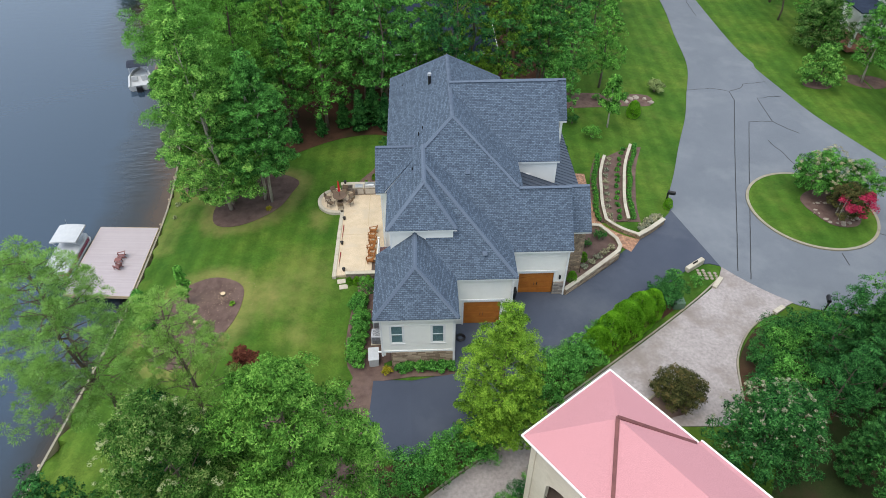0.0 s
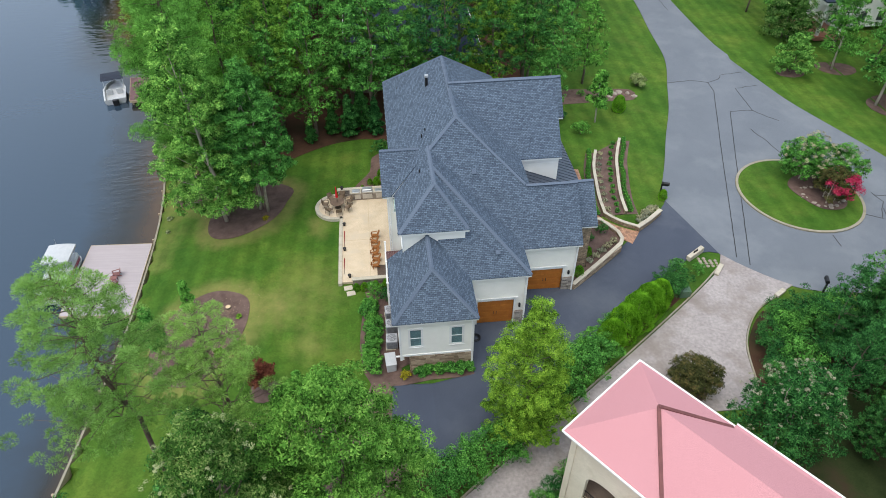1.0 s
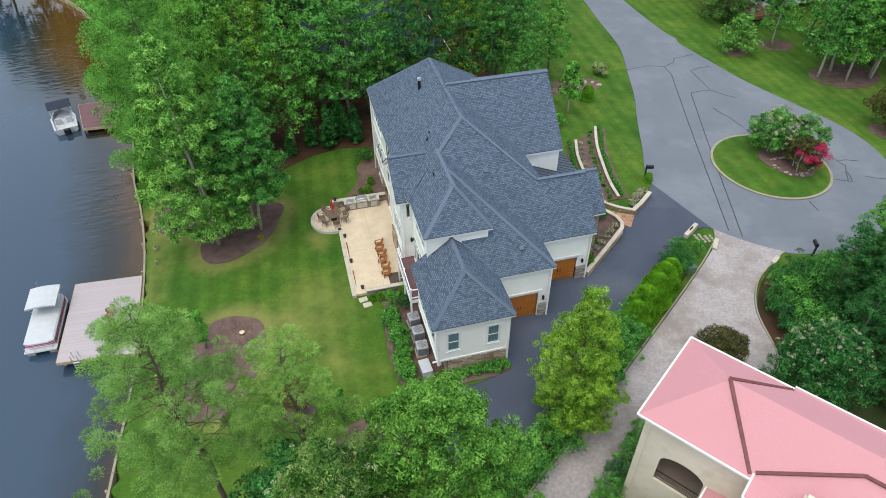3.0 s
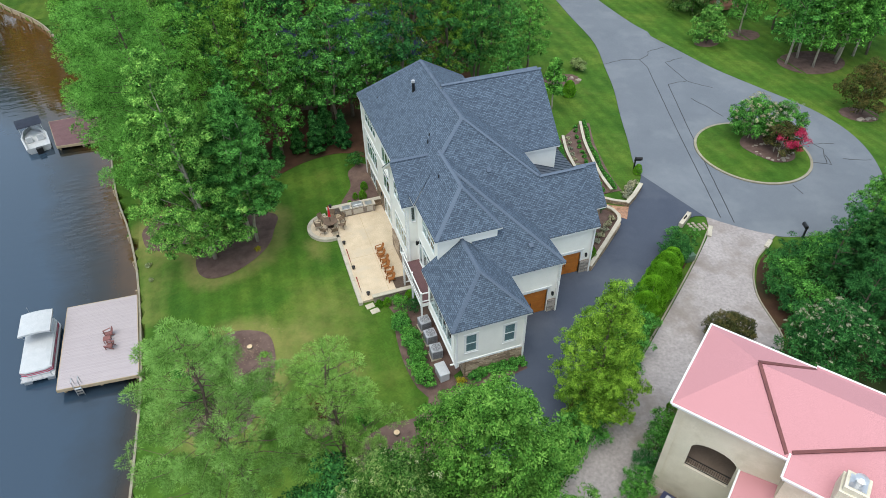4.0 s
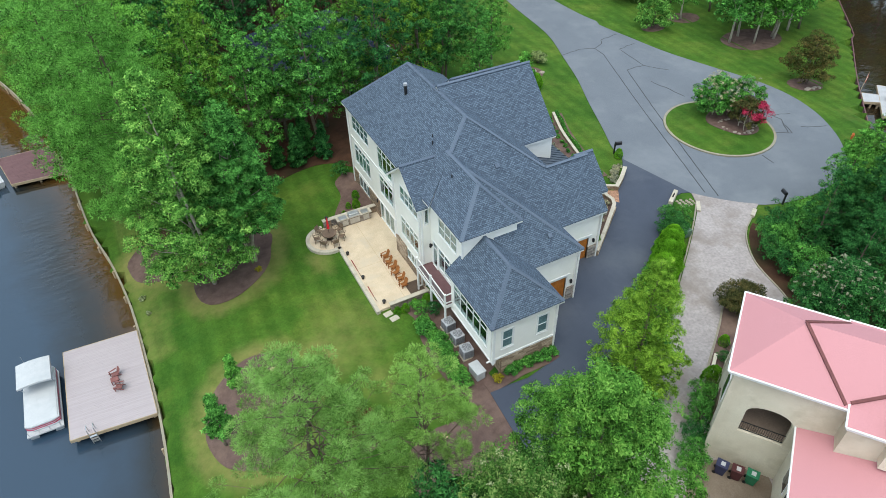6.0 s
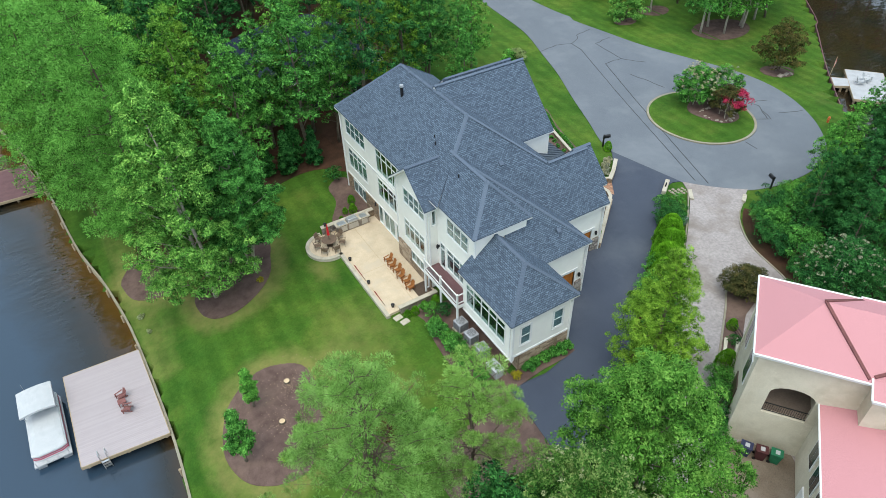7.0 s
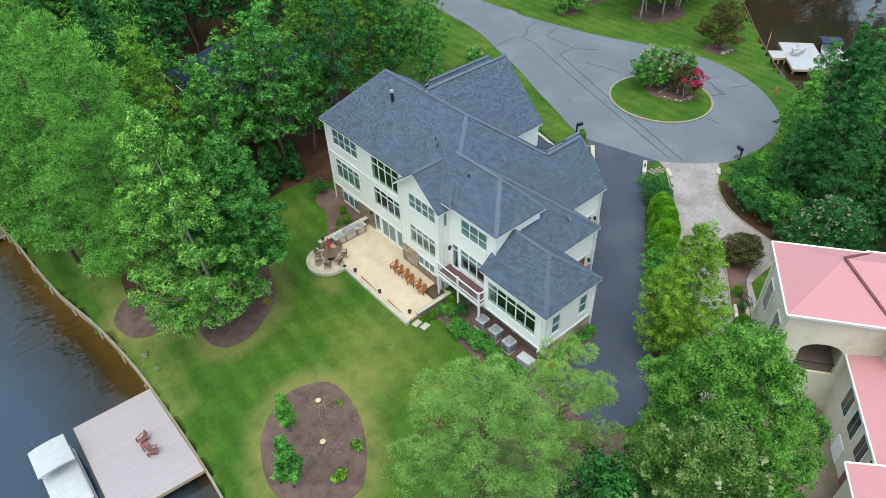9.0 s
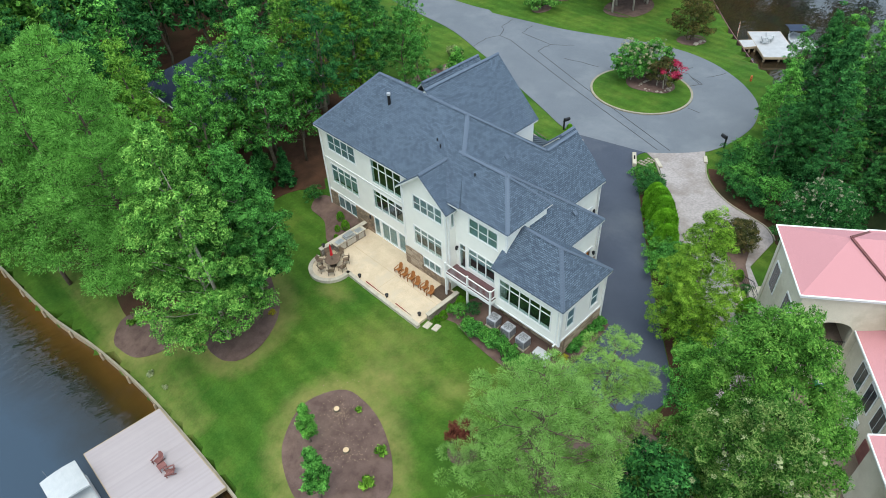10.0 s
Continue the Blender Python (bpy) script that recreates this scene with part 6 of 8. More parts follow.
for i in range(9):
    x, y = -7.35 - 0.2 * math.sin(i), 21.2 + 0.82 * i
    place(hedge_kinds[3], x, y, 51 * i, 0.6 + 0.07 * math.sin(3 * i), label="bright green shrub beside the air conditioners")
for x, y, k, s in ((-6.0, 28.6, 0, 0.55), (-7.0, 29.4, 2, 0.6), (-7.9, 30.3, 1, 0.32), (-6.9, 30.5, 1, 0.3), (-8.6, 30.4, 1, 0.28), (-5.9, 30.2, 1, 0.4), (-5.8, 47.0, 1, 0.35), (-6.3, 45.6, 1, 0.38), (-5.6, 51.6, 0, 0.75), (-7.0, 46.0, 1, 0.25), (-7.8, 45.2, 1, 0.22)):
    place(hedge_kinds[k], x, y, 80 * x, s, label="green shrub in a bed beside the patio")
conifer = stand(tree("fir_tree", "dark conical evergreen at the wood's edge", 65, 5.2, 1.25, 0.2, LEAF_DARK, BARK, 40, 9000, 0.1, 1, (0, 0), 0.88, leader=0.1, lobe=0.8), -9.0, 56.0)
for x, y, s in ((-7.6, 57.6, 1.1), (-11.0, 56.8, 0.8), (-6.0, 55.8, 0.9), (-13.5, 55.3, 0.6), (-16.2, 54.2, 0.6)):
    place(conifer, x, y, 33 * x, s)

# island planting
cm = stand(tree("crape_myrtle", "crape myrtle with white blossom on the grass island", 71, 4.2, 2.3, 1.0, LEAF_MID, PALEBARK, 44, 18000, 0.07, 3, (0, 0), 0.2, lobe=0.7), 39.9, 43.3, 0, 1.2)
rng = np.random.default_rng(72)
part("blossom", quads_mesh("blossom", crown_leaves(rng, [(1.1 * math.cos(a), 1.1 * math.sin(a), 2.5 + 0.5 * math.sin(2.3 * a), 1.2, 1.0) for a in np.linspace(0, 5.6, 9)] + [(0, 0, 3.3, 1.2, 0.8)], 5200, 0.046, 0.75, 1.05, sub=0.2, fill=0), BLOOM_WHITE), BLOOM_WHITE, cm, world_coords=False)
place(cm, 42.9, 41.9, 140, 1.1)
rc = stand(tree("crape_myrtle", "small crape myrtle with crimson blossom on the grass island", 73, 3.2, 1.75, 0.9, LEAF_BROWN, PALEBARK, 16, 7000, 0.075, 3, (0, 0), 0.2), 40.6, 38.9, 0, 1.2)
part("blossom", quads_mesh("blossom", crown_leaves(rng, [(0.95, -0.65, 2.1, 0.8, 0.8), (0.5, -0.3, 2.55, 0.8, 0.7), (1.0, -0.2, 2.1, 0.8, 0.8), (0.6, -0.95, 2.1, 0.75, 0.8), (0.2, -0.7, 2.5, 0.7, 0.7), (-0.3, -0.9, 2.3, 0.7, 0.7), (1.2, -0.9, 1.7, 0.7, 0.8)], 2800, 0.07, 0.75, 1.0, fill=0), BLOOM_PINK), BLOOM_PINK, rc, world_coords=False)


def boulder(x, y, s, seed, z=None, label="pale rounded rock on the ground"):
    rng = np.random.default_rng(seed)
    bm = bmesh.new()
    bmesh.ops.create_icosphere(bm, subdivisions=2, radius=1)
    for v in bm.verts:
        v.co *= 1 + 0.25 * noise.noise(v.co * 1.3 + Vector((seed, 0, 0)))
        v.co.z *= 0.65
    bmesh.ops.scale(bm, vec=(s * rng.uniform(0.7, 1.2), s * rng.uniform(0.7, 1.2), s * rng.uniform(0.7, 1)), verts=bm.verts[:])
    o = part("rock", bm, ROCK, None, "", False)
    o.location = (x, y, (gz(x, y) if z is None else z) + 0.15 * s)
    return tagged(o, label, "rock")


for i in range(26):
    a = i * 2.399
    d = 1.2 + 1.5 * ((i * 0.37) % 1)
    boulder(40.1 + d * math.cos(a), 39.9 + d * math.sin(a), 0.15 + 0.06 * (i % 3), 100 + i, isl_h(40.1, 39.9) + 0.05, "pale rock in the island's mulch bed")

# front lawn and the tree lawn across the road
stand(shrub("ornamental_grass", "pale rounded ornamental grass clump beside the road", 74, 1.1, 1.1, 1.5, PALEGRASS, 3200, 0.1, 12, "grass clump"), 28.7, 65.0)
for x, y, k, s in ((24.2, 58.8, 1, 0.75), (17.9, 53.4, 2, 0.75), (16.2, 56.6, 0, 0.6), (13.8, 56.5, 0, 0.5), (24.4, 63.4, 2, 0.35), (20.4, 62.5, 2, 0.4), (14.0, 50.5, 0, 0.4), (14.1, 53.0, 2, 0.35), (23.2, 40.6, 1, 0.42)):
    place(hedge_kinds[k], x, y, 11 * x, s, label="green shrub on the front lawn")
setting("mulch_bed", sheet(curve([(14, 60.2), (19, 60.6), (23.5, 61.2), (27.2, 61.5), (27.5, 64), (23, 64.3), (15, 63.8)], True, 0.8), 0.03, 1.0, 0.06), MULCH, "mulch bed with shrubs and rocks on the lawn", "mulch bed")
for i, (x, y) in enumerate(((25.0, 63.0), (25.8, 63.4), (26.8, 63.0), (24.2, 62.3), (27.4, 62.2))):
    boulder(x, y, 0.4, 140 + i)
stand(tree("young_tree", "young slender tree on the front lawn", 75, 6.5, 1.5, 2.2, LEAF_MID, PALEBARK, 16, 5000, 0.12), 20.4, 56.1)
stand(tree("weeping_tree", "small weeping tree on the lawn across the road", 76, 5.4, 3.0, 0.5, LEAF_SOFT, BARK, 40, 16000, 0.09, 1, (0, 0), 0.45, lobe=0.7), 51.9, 67.8)
stand(tree("bronze_tree", "round tree with bronze-green leaves beside the road", 77, 6.8, 3.3, 0.9, LEAF_BROWN, BARK, 34, 20000, 0.09, 3, (0, 0), 0.3), 58.2, 44.6)
for x, y, r in ((58, 44.2, 2.4), (63.4, 58.6, 4.4), (51.9, 67.8, 1.7), (60, 69.8, 2.6)):
    setting("mulch_bed", sheet(curve([(x + r * 1.2 * math.cos(a), y + r * 0.8 * math.sin(a)) for a in np.linspace(0, 2 * math.pi, 13)[:-1]], True, 0.6), 0.03, 1.0, 0.06), MULCH, "mulch ring under a lawn tree", "mulch bed")
for i in range(5):
    boulder(56.6 + 0.6 * i, 42.8 + 0.2 * (i % 2), 0.35, 160 + i)
# shrubs beside the pale driveway
WALL_BED = [(17.9, 18.4), (16.0, 17.7), (14.1, 16.2), (10.6, 13.75), (7.45, 11.54), (5.9, 10.4), (6.7, 9.3), (8.25, 10.4), (11.4, 12.6), (14.9, 14.9), (17.2, 15.6), (18.4, 16.9)]
setting("mulch_bed", sheet(WALL_BED, 0.13, 0.8, 0.1), MULCH, "brown mulch strip between the driveway and the pink-roofed house", "mulch bed")
setting("driveway_edging", strip(curve([(17.9, 18.5), (16.0, 17.8), (14.05, 16.3), (10.55, 13.85), (7.4, 11.64), (5.8, 10.5)]), 0.14, 0.2, 0.0), KERB, "tan concrete edging along the mulch strip", "kerb")
wm = stand(tree("crape_myrtle", "large crape myrtle with white blossom beside the pale driveway", 78, 7.6, 3.5, 1.0, LEAF_DARK, PALEBARK, 30, 30000, 0.08, 3, (0, 0), 0.25), 20.6, 11.8)
sprays = []
for i in range(90):
    a, t = i * 2.399, (i + 0.5) / 90
    d = 3.5 * t ** 0.5
    sprays.append((d * math.cos(a), d * math.sin(a), 7.4 - 4.0 * t ** 1.5 + rng.uniform(-0.35, 0.3), rng.uniform(0.14, 0.26), 0.9))
part("blossom", quads_mesh("blossom", crown_leaves(rng, sprays, 5200, 0.04, 0.6, 0.9, sub=0.12, fill=0, tri=True), BLOOM_WHITE), BLOOM_WHITE, wm, world_coords=False)
stand(shrub("round_shrub", "round brownish shrub beside the pale driveway", 79, 1.8, 1.8, 2.9, LEAF_BROWN, 18000, 0.075, 22), 16.6, 16.8)
for x, y, k, s in ((26.3, 21.3, 2, 1.3), (27.6, 19.5, 0, 1.5), (29.5, 21.6, 2, 1.4), (25.4, 17.6, 2, 1.5), (28.6, 16.5, 0, 1.7), (24.4, 14.6, 0, 1.5), (31.5, 19.0, 0, 1.5), (12.6, 14.5, 1, 0.4), (11.3, 13.2, 0, 0.45), (8.6, 11.9, 1, 0.75), (7.0, 10.9, 2, 0.9), (5.6, 9.9, 2, 1.0), (4.2, 9.0, 0, 0.9), (3.0, 8.0, 2, 0.85), (2.2, 7.2, 2, 0.8)):
    place(hedge_kinds[k], x, y, 19 * x, s, label="green shrub beside the pale driveway")
for x, y, k, s in ((25.0, 20.6, 0, 1.25), (26.9, 22.6, 0, 1.35), (29.2, 23.6, 0, 1.3), (24.6, 18.4, 0, 1.1), (31.8, 23.2, 2, 1.3), (23.4, 16.2, 0, 0.8)):
    place(hedge_kinds[k], x, y, 29 * x, s, label="large dark green shrub overhanging the pale driveway")
for x, y, k, s in ((34.5, 22.0, 0, 0.6), (38.5, 23.2, 2, 0.62), (29.0, 19.6, 1, 0.5)):
    place(KINDS[k], x, y, 43 * x, s, label="leafy green tree beside the pale driveway and the road")

# ---- terraced beds by the front walk ----
tb = thing("terrace_wall", "pair of low curved cream-capped garden walls on the slope", "garden wall", (18, 44, 0), kind="structure")
W1 = curve([(18.5, 49.3), (17.4, 46.2), (16.75, 43.0), (16.3, 40.2), (16.15, 37.8)], step=0.5)
W2 = curve([(22.1, 51.8), (20.5, 47.8), (19.4, 43.8), (18.7, 40.6), (18.45, 38.1)], step=0.5)
W3 = curve([(16.1, 38.0), (16.6, 37.3), (17.6, 36.4), (18.9, 35.7)], step=0.4)
for w in (W1, W2, W3):
    part("wall_body", strip(w, 0.3, 0.75, -0.35), STONE, tb)
    part("wall_cap", strip(w, 0.32, 0.08, 0.4), CONCRETE, tb)
setting("terrace_bed", sheet(W1 + W2[::-1], 0.12, 0.8, 0.1), MULCH, "brown mulch between the terrace walls", "mulch bed")
setting("terrace_bed", sheet(W2 + [(x + 1.3, y) for x, y in W2[::-1]], 0.06, 0.8, 0.1), MULCH, "brown mulch beside a terrace wall", "mulch bed")
setting("terrace_bed", sheet(W1 + [(x - 1.1, y) for x, y in W1[::-1]], 0.05, 0.8, 0.1), MULCH, "brown mulch beside a terrace wall", "mulch bed")
ball = shrub("boxwood", "small clipped boxwood ball in the terrace bed", 81, 0.33, 0.33, 0.55, LEAF_MID, 500, 0.06, 5)
stand(ball, W1[0][0] - 0.7, W1[0][1])
wf = shrub("white_flowers", "low white-flowering plant near the lake bank", 86, 0.42, 0.3, 0.3, BLOOM_CREAM, 220, 0.08, 5, "flowers")
stand(wf, -28.0, 44.9), place(wf, -27.8, 42.7, 70, 0.8)
pale = stand(shrub("silver_shrub", "low silvery plant in the terrace bed", 82, 0.3, 0.3, 0.35, BLOOM_WHITE, 130, 0.09, 5), W1[1][0] + 0.6, W1[1][1])
for i in range(1, len(W1) - 1, 1):
    place(ball, W1[i][0] - 0.65, W1[i][1], 40 * i, 1.0)
for i in range(0, len(W2) - 1, 1):
    place(ball, W2[i][0] + 0.6, W2[i][1], 40 * i, 0.95)
for i in range(3, len(W1), 2):
    place(pale, W1[i][0] + 0.6, W1[i][1], 30 * i, 1.0)
for i in range(2, len(W2) - 1, 2):
    place(ball, W2[i][0] - 0.75, W2[i][1], 70 * i, 0.9)
WALK = curve([(15.6, 46), (15.4, 42), (15.35, 38.6), (16.0, 37.1), (17.5, 35.9), (18.9, 35.3)], step=0.6) + [(17.6, 33.5)] + curve([(16.4, 34.7), (15.0, 36.5), (14.3, 37.3), (14.1, 40), (14.2, 46)], step=0.6)
setting("front_walk", sheet(WALK, 0.09, 0.8, 0.15), BRICKPATH, "reddish brick front walk", "path")
pw = thing("planter_wall", "stone planter wall with a cream cap beside the driveway", "garden wall", (13, 31, 0.4), kind="structure")
PWALL = curve([(10.15, 27.7), (13, 30.0), (15.95, 32.5)], step=0.8) + [(16.3, 33.2), (16.2, 34.2), (15.6, 35.3), (15.0, 36.2), (14.3, 36.3)]
part("wall_body", strip(PWALL, 0.32, 1.0, -0.4, False, lambda x, y: 0.5), STONE, pw)
part("wall_cap", strip(PWALL, 0.36, 0.09, 0.6, False, lambda x, y: 0.5), CONCRETE, pw)
setting("planter_bed", sheet(PWALL + [(12.0, 36.0), (12.0, 30.0), (10.1, 30.0)], 0.0, 0.8, 0.1, lambda x, y: 0.85), MULCH, "dark mulch in the stone planter", "mulch bed")
for x, y, k, s in ((14.6, 34.6, 0, 0.5), (12.5, 31.6, 1, 0.35), (11.0, 29.0, 1, 0.4), (13.2, 33.6, 0, 0.35)):
    place(hedge_kinds[k], x, y, 9 * x, s, 0.85 - gz(x, y), label="shrub in the stone planter")
for i in range(5):
    place(pale, 12.4 + 0.75 * i, 30.6 + 0.6 * i, 33 * i, 1.2, 0.85 - gz(12.4 + 0.75 * i, 30.6 + 0.6 * i))
rw1 = thing("entry_wall", "low pale stone wall at the driveway entrance", "garden wall", (20.2, 36.5, 0), kind="structure")
part("wall_body", strip([(18.7, 35.4), (20.2, 36.5), (21.9, 38.0)], 0.4, 0.9, -0.35), STONE, rw1)
part("wall_cap", strip([(18.6, 35.35), (20.2, 36.5), (22.0, 38.05)], 0.42, 0.1, 0.55), CONCRETE, rw1)
for i in range(9):
    place(pale, 19.4 + 0.28 * i, 36.8 + 0.25 * i + 0.3 * (i % 2), 50 * i, 1.3, label="white-flowering plant behind the entrance wall")

# entrance stone, kerb stone and transformer box
es = thing("entry_stone", "long white stone beside the driveway entrance", "garden stone", (23.1, 31.7, gz(23.1, 31.7)))
bm = bmesh.new()
box(bm, -1.15, 1.15, -0.22, 0.22, -0.1, 0.55)
bevelled(bm, 0.06)
bmesh.ops.transform(bm, matrix=pose(23.1, 31.7, gz(23.1, 31.7), 0, 0, 34), verts=bm.verts[:])
part("stone", bm, CONCRETE, es)
bm = bmesh.new()
for q in (-0.25, 0.0, 0.2):
    tube(bm, (23.1 + q * 0.8, 31.7 + q * 0.5, gz(23.1, 31.7) + 0.5), (23.1 + q * 0.8, 31.7 + q * 0.5, gz(23.1, 31.7) + 0.75 + 0.1 * abs(q)), 0.09, 0.04, 7)
part("ornament", bm, DARKMETAL, es, "small dark ornament")
for a, b in (((24.0, 28.9), (25.1, 30.2)), ((28.3, 25.9), (29.4, 26.6))):
    setting("kerb_stone", strip([a, ((a[0] + b[0]) / 2, (a[1] + b[1]) / 2), b], 0.4, 0.3, -0.05), CONCRETE, "pale kerb stone at the driveway mouth", "kerb")
for i in range(14):
    boulder(23.3 + 0.5 * (i % 4), 30.2 + 0.35 * (i // 4), 0.17, 200 + i)
tbx = thing("utility_box", "small green utility box in the hedge", "utility box", (19.9, 26.6, gz(19.9, 26.6)))
bm = bmesh.new()
box(bm, 19.4, 20.4, 26.2, 27.0, gz(19.9, 26.6), gz(19.9, 26.6) + 0.8)
bevelled(bm, 0.05)
part("cabinet", bm, surface("utility_green", (0.08, 0.14, 0.09), (0.1, 0.17, 0.11), 2, 30, 0.5), tbx)


def mailbox(x, y, rz):
    o = thing("mailbox", "black mailbox on a post beside the road", "mailbox", (0, 0, 0), "roadside mailboxes")
    bm = bmesh.new()
    box(bm, -0.06, 0.06, -0.06, 0.06, -0.2, 1.35), box(bm, -0.05, 0.05, -0.5, 0.1, 0.95, 1.05)
    part("post", bm, DARKMETAL, o)
    bm = bmesh.new()
    box(bm, -0.14, 0.14, -0.62, 0.02, 1.05, 1.2)
    tube(bm, (0, -0.62, 1.2), (0, 0.02, 1.2), 0.14, 0.14, 12)
    part("box", bm, DARKMETAL, o)
    return stand(o, x, y, rz, 1.15)


mailbox(23.3, 41.5, 70), mailbox(32.85, 26.1, 160)
hy = thing("fire_hydrant", "small orange-red fire hydrant on the lawn", "hydrant", (50.5, 31.5, gz(50.5, 31.5)))
bm = bmesh.new()
z = gz(50.5, 31.5)
tube(bm, (50.5, 31.5, z - 0.1), (50.5, 31.5, z + 0.65), 0.15, 0.13, 10), tube(bm, (50.5, 31.5, z + 0.65), (50.5, 31.5, z + 0.82), 0.17, 0.05, 10), tube(bm, (50.25, 31.5, z + 0.45), (50.75, 31.5, z + 0.45), 0.08, 0.08, 8)
part("barrel", bm, RUST, hy)

# ---- machines beside the house ----
ACGREY = surface("light_grey_casing", (0.33, 0.335, 0.36), (0.41, 0.415, 0.44), 3, 40, 0.5, 0.4, 0, 0.1)


def conditioner():
    o = thing("air_conditioner", "grey outdoor air-conditioning unit on the mulch beside the house", "air conditioner", (0, 0, 0), "row of air conditioners")
    bm = bmesh.new()
    box(bm, -0.46, 0.46, -0.46, 0.46, 0.08, 0.98)
    bevelled(bm, 0.06)
    part("casing", bm, ACGREY, o, world_coords=False)
    bm = bmesh.new()
    box(bm, -0.52, 0.52, -0.52, 0.52, -0.1, 0.08)
    part("pad", bm, CONCRETE, o, world_coords=False)
    for k in range(4):
        bm = bmesh.new()
        for i in range(9):
            z = 0.16 + 0.085 * i
            box(bm, -0.38, 0.38, -0.475, -0.458, z, z + 0.045)
        bmesh.ops.transform(bm, matrix=pose(0, 0, 0, 0, 0, 90 * k), verts=bm.verts[:])
        part("louvre", bm, surface("louvre_grey", (0.14, 0.145, 0.16), (0.19, 0.195, 0.21), 3, 30, 0.5) if k == 0 else bpy.data.materials["louvre_grey"], o, world_coords=False)
    bm = bmesh.new()
    for r in (0.38, 0.29, 0.2, 0.1):
        n = 20
        for i in range(n):
            a, b = 2 * math.pi * i / n, 2 * math.pi * (i + 1) / n
            tube(bm, (r * math.cos(a), r * math.sin(a), 1.0), (r * math.cos(b), r * math.sin(b), 1.0), 0.012, 0.012, 4, False)
    for i in range(6):
        a = math.pi * i / 3
        tube(bm, (0.08 * math.cos(a), 0.08 * math.sin(a), 1.0), (0.4 * math.cos(a), 0.4 * math.sin(a), 1.0), 0.012, 0.012, 4, False)
    part("fan_guard", bm, WHITEPLASTIC, o, world_coords=False)
    bm = bmesh.new()
    tube(bm, (0, 0, 0.975), (0, 0, 0.985), 0.4, 0.4, 20)
    part("fan_well", bm, bpy.data.materials["louvre_grey"], o, world_coords=False)
    return o


ac = conditioner()
stand(ac, -5.75, 26.5, 4)
place(ac, -5.75, 24.95, 2), place(ac, -5.8, 23.35, -2)
gen = thing("generator", "white standby generator on the mulch beside the house", "generator", (-6.0, 21.3, gz(-6.0, 21.3)))
bm = bmesh.new()
box(bm, -0.38, 0.38, -0.62, 0.62, 0.0, 0.82)
bevelled(bm, 0.06)
bmesh.ops.transform(bm, matrix=pose(-6.0, 21.3, gz(-6, 21.3), 0, 0, 4), verts=bm.verts[:])
part("casing", bm, WHITEPLASTIC, gen)
bm = bmesh.new()
box(bm, -0.42, 0.42, -0.66, 0.66, 0.82, 0.9)
bevelled(bm, 0.03)
bmesh.ops.transform(bm, matrix=pose(-6.0, 21.3, gz(-6, 21.3), 0, 0, 4), verts=bm.verts[:])
part("lid", bm, WHITEPLASTIC, gen)
can = thing("trash_bin", "black wheeled trash bin beside the garage wall", "trash bin", (5.55, 27.2, 0.65))
bm = bmesh.new()
tube(bm, (5.55, 27.2, 0.65), (5.55, 27.2, 1.65), 0.3, 0.38, 4)
part("body", bm, DARKMETAL, can)
bm = bmesh.new()
box(bm, 5.2, 5.9, 26.85, 27.55, 1.65, 1.74)
part("lid", bm, DARKMETAL, can)
hose = thing("hose_coil", "dark coiled garden hose on the driveway", "hose", (0.9, 22.9, 0.76))
bm = bmesh.new()
for k in range(4):
    for i in range(18):
        a, b = 2 * math.pi * i / 18, 2 * math.pi * (i + 1) / 18
        r = 0.22 + 0.06 * k
        tube(bm, (0.9 + r * math.cos(a), 22.9 + r * math.sin(a), 0.8 + 0.02 * (k % 2)), (0.9 + r * math.cos(b), 22.9 + r * math.sin(b), 0.8 + 0.02 * (k % 2)), 0.025, 0.025, 5, False)
part("coil", bm, DARKMETAL, hose)

# ---- patio furniture ----
def adirondack(mat, name="adirondack_chair", label="orange teak Adirondack chair on the patio", group="row of patio chairs"):
    o = thing(name, label, "chair", (0, 0, 0), group)
    for i in range(6):
        bm = bmesh.new()
        box(bm, -0.28, 0.28, -0.3 + 0.1 * i, -0.215 + 0.1 * i, 0.36 - 0.03 * i, 0.385 - 0.03 * i)
        part("seat_slat", bm, mat, o, world_coords=False)
    for i in range(5):
        bm = bmesh.new()
        h = 0.78 - 0.05 * abs(i - 2)
        box(bm, -0.27 + 0.11 * i, -0.17 + 0.11 * i, -0.012, 0.012, 0, h)
        bmesh.ops.transform(bm, matrix=pose(0, 0.28, 0.22, -24, 0, 0), verts=bm.verts[:])
        part("back_slat", bm, mat, o, world_coords=False)
    for s in (-1, 1):
        bm = bmesh.new()
        box(bm, s * 0.36 - 0.07, s * 0.36 + 0.07, -0.42, 0.4, 0.55, 0.58)
        part("arm", bm, mat, o, world_coords=False)
        bm = bmesh.new()
        box(bm, s * 0.32 - 0.02, s * 0.32 + 0.02, -0.4, -0.3, 0, 0.55)
        part("leg", bm, mat, o, world_coords=False)
        bm = bmesh.new()
        box(bm, s * 0.3 - 0.02, s * 0.3 + 0.02, -0.5, 0.5, -0.05, 0.05)
        bmesh.ops.transform(bm, matrix=pose(0, 0, 0.24, -15, 0, 0), verts=bm.verts[:])
        part("leg", bm, mat, o, world_coords=False)
    return o


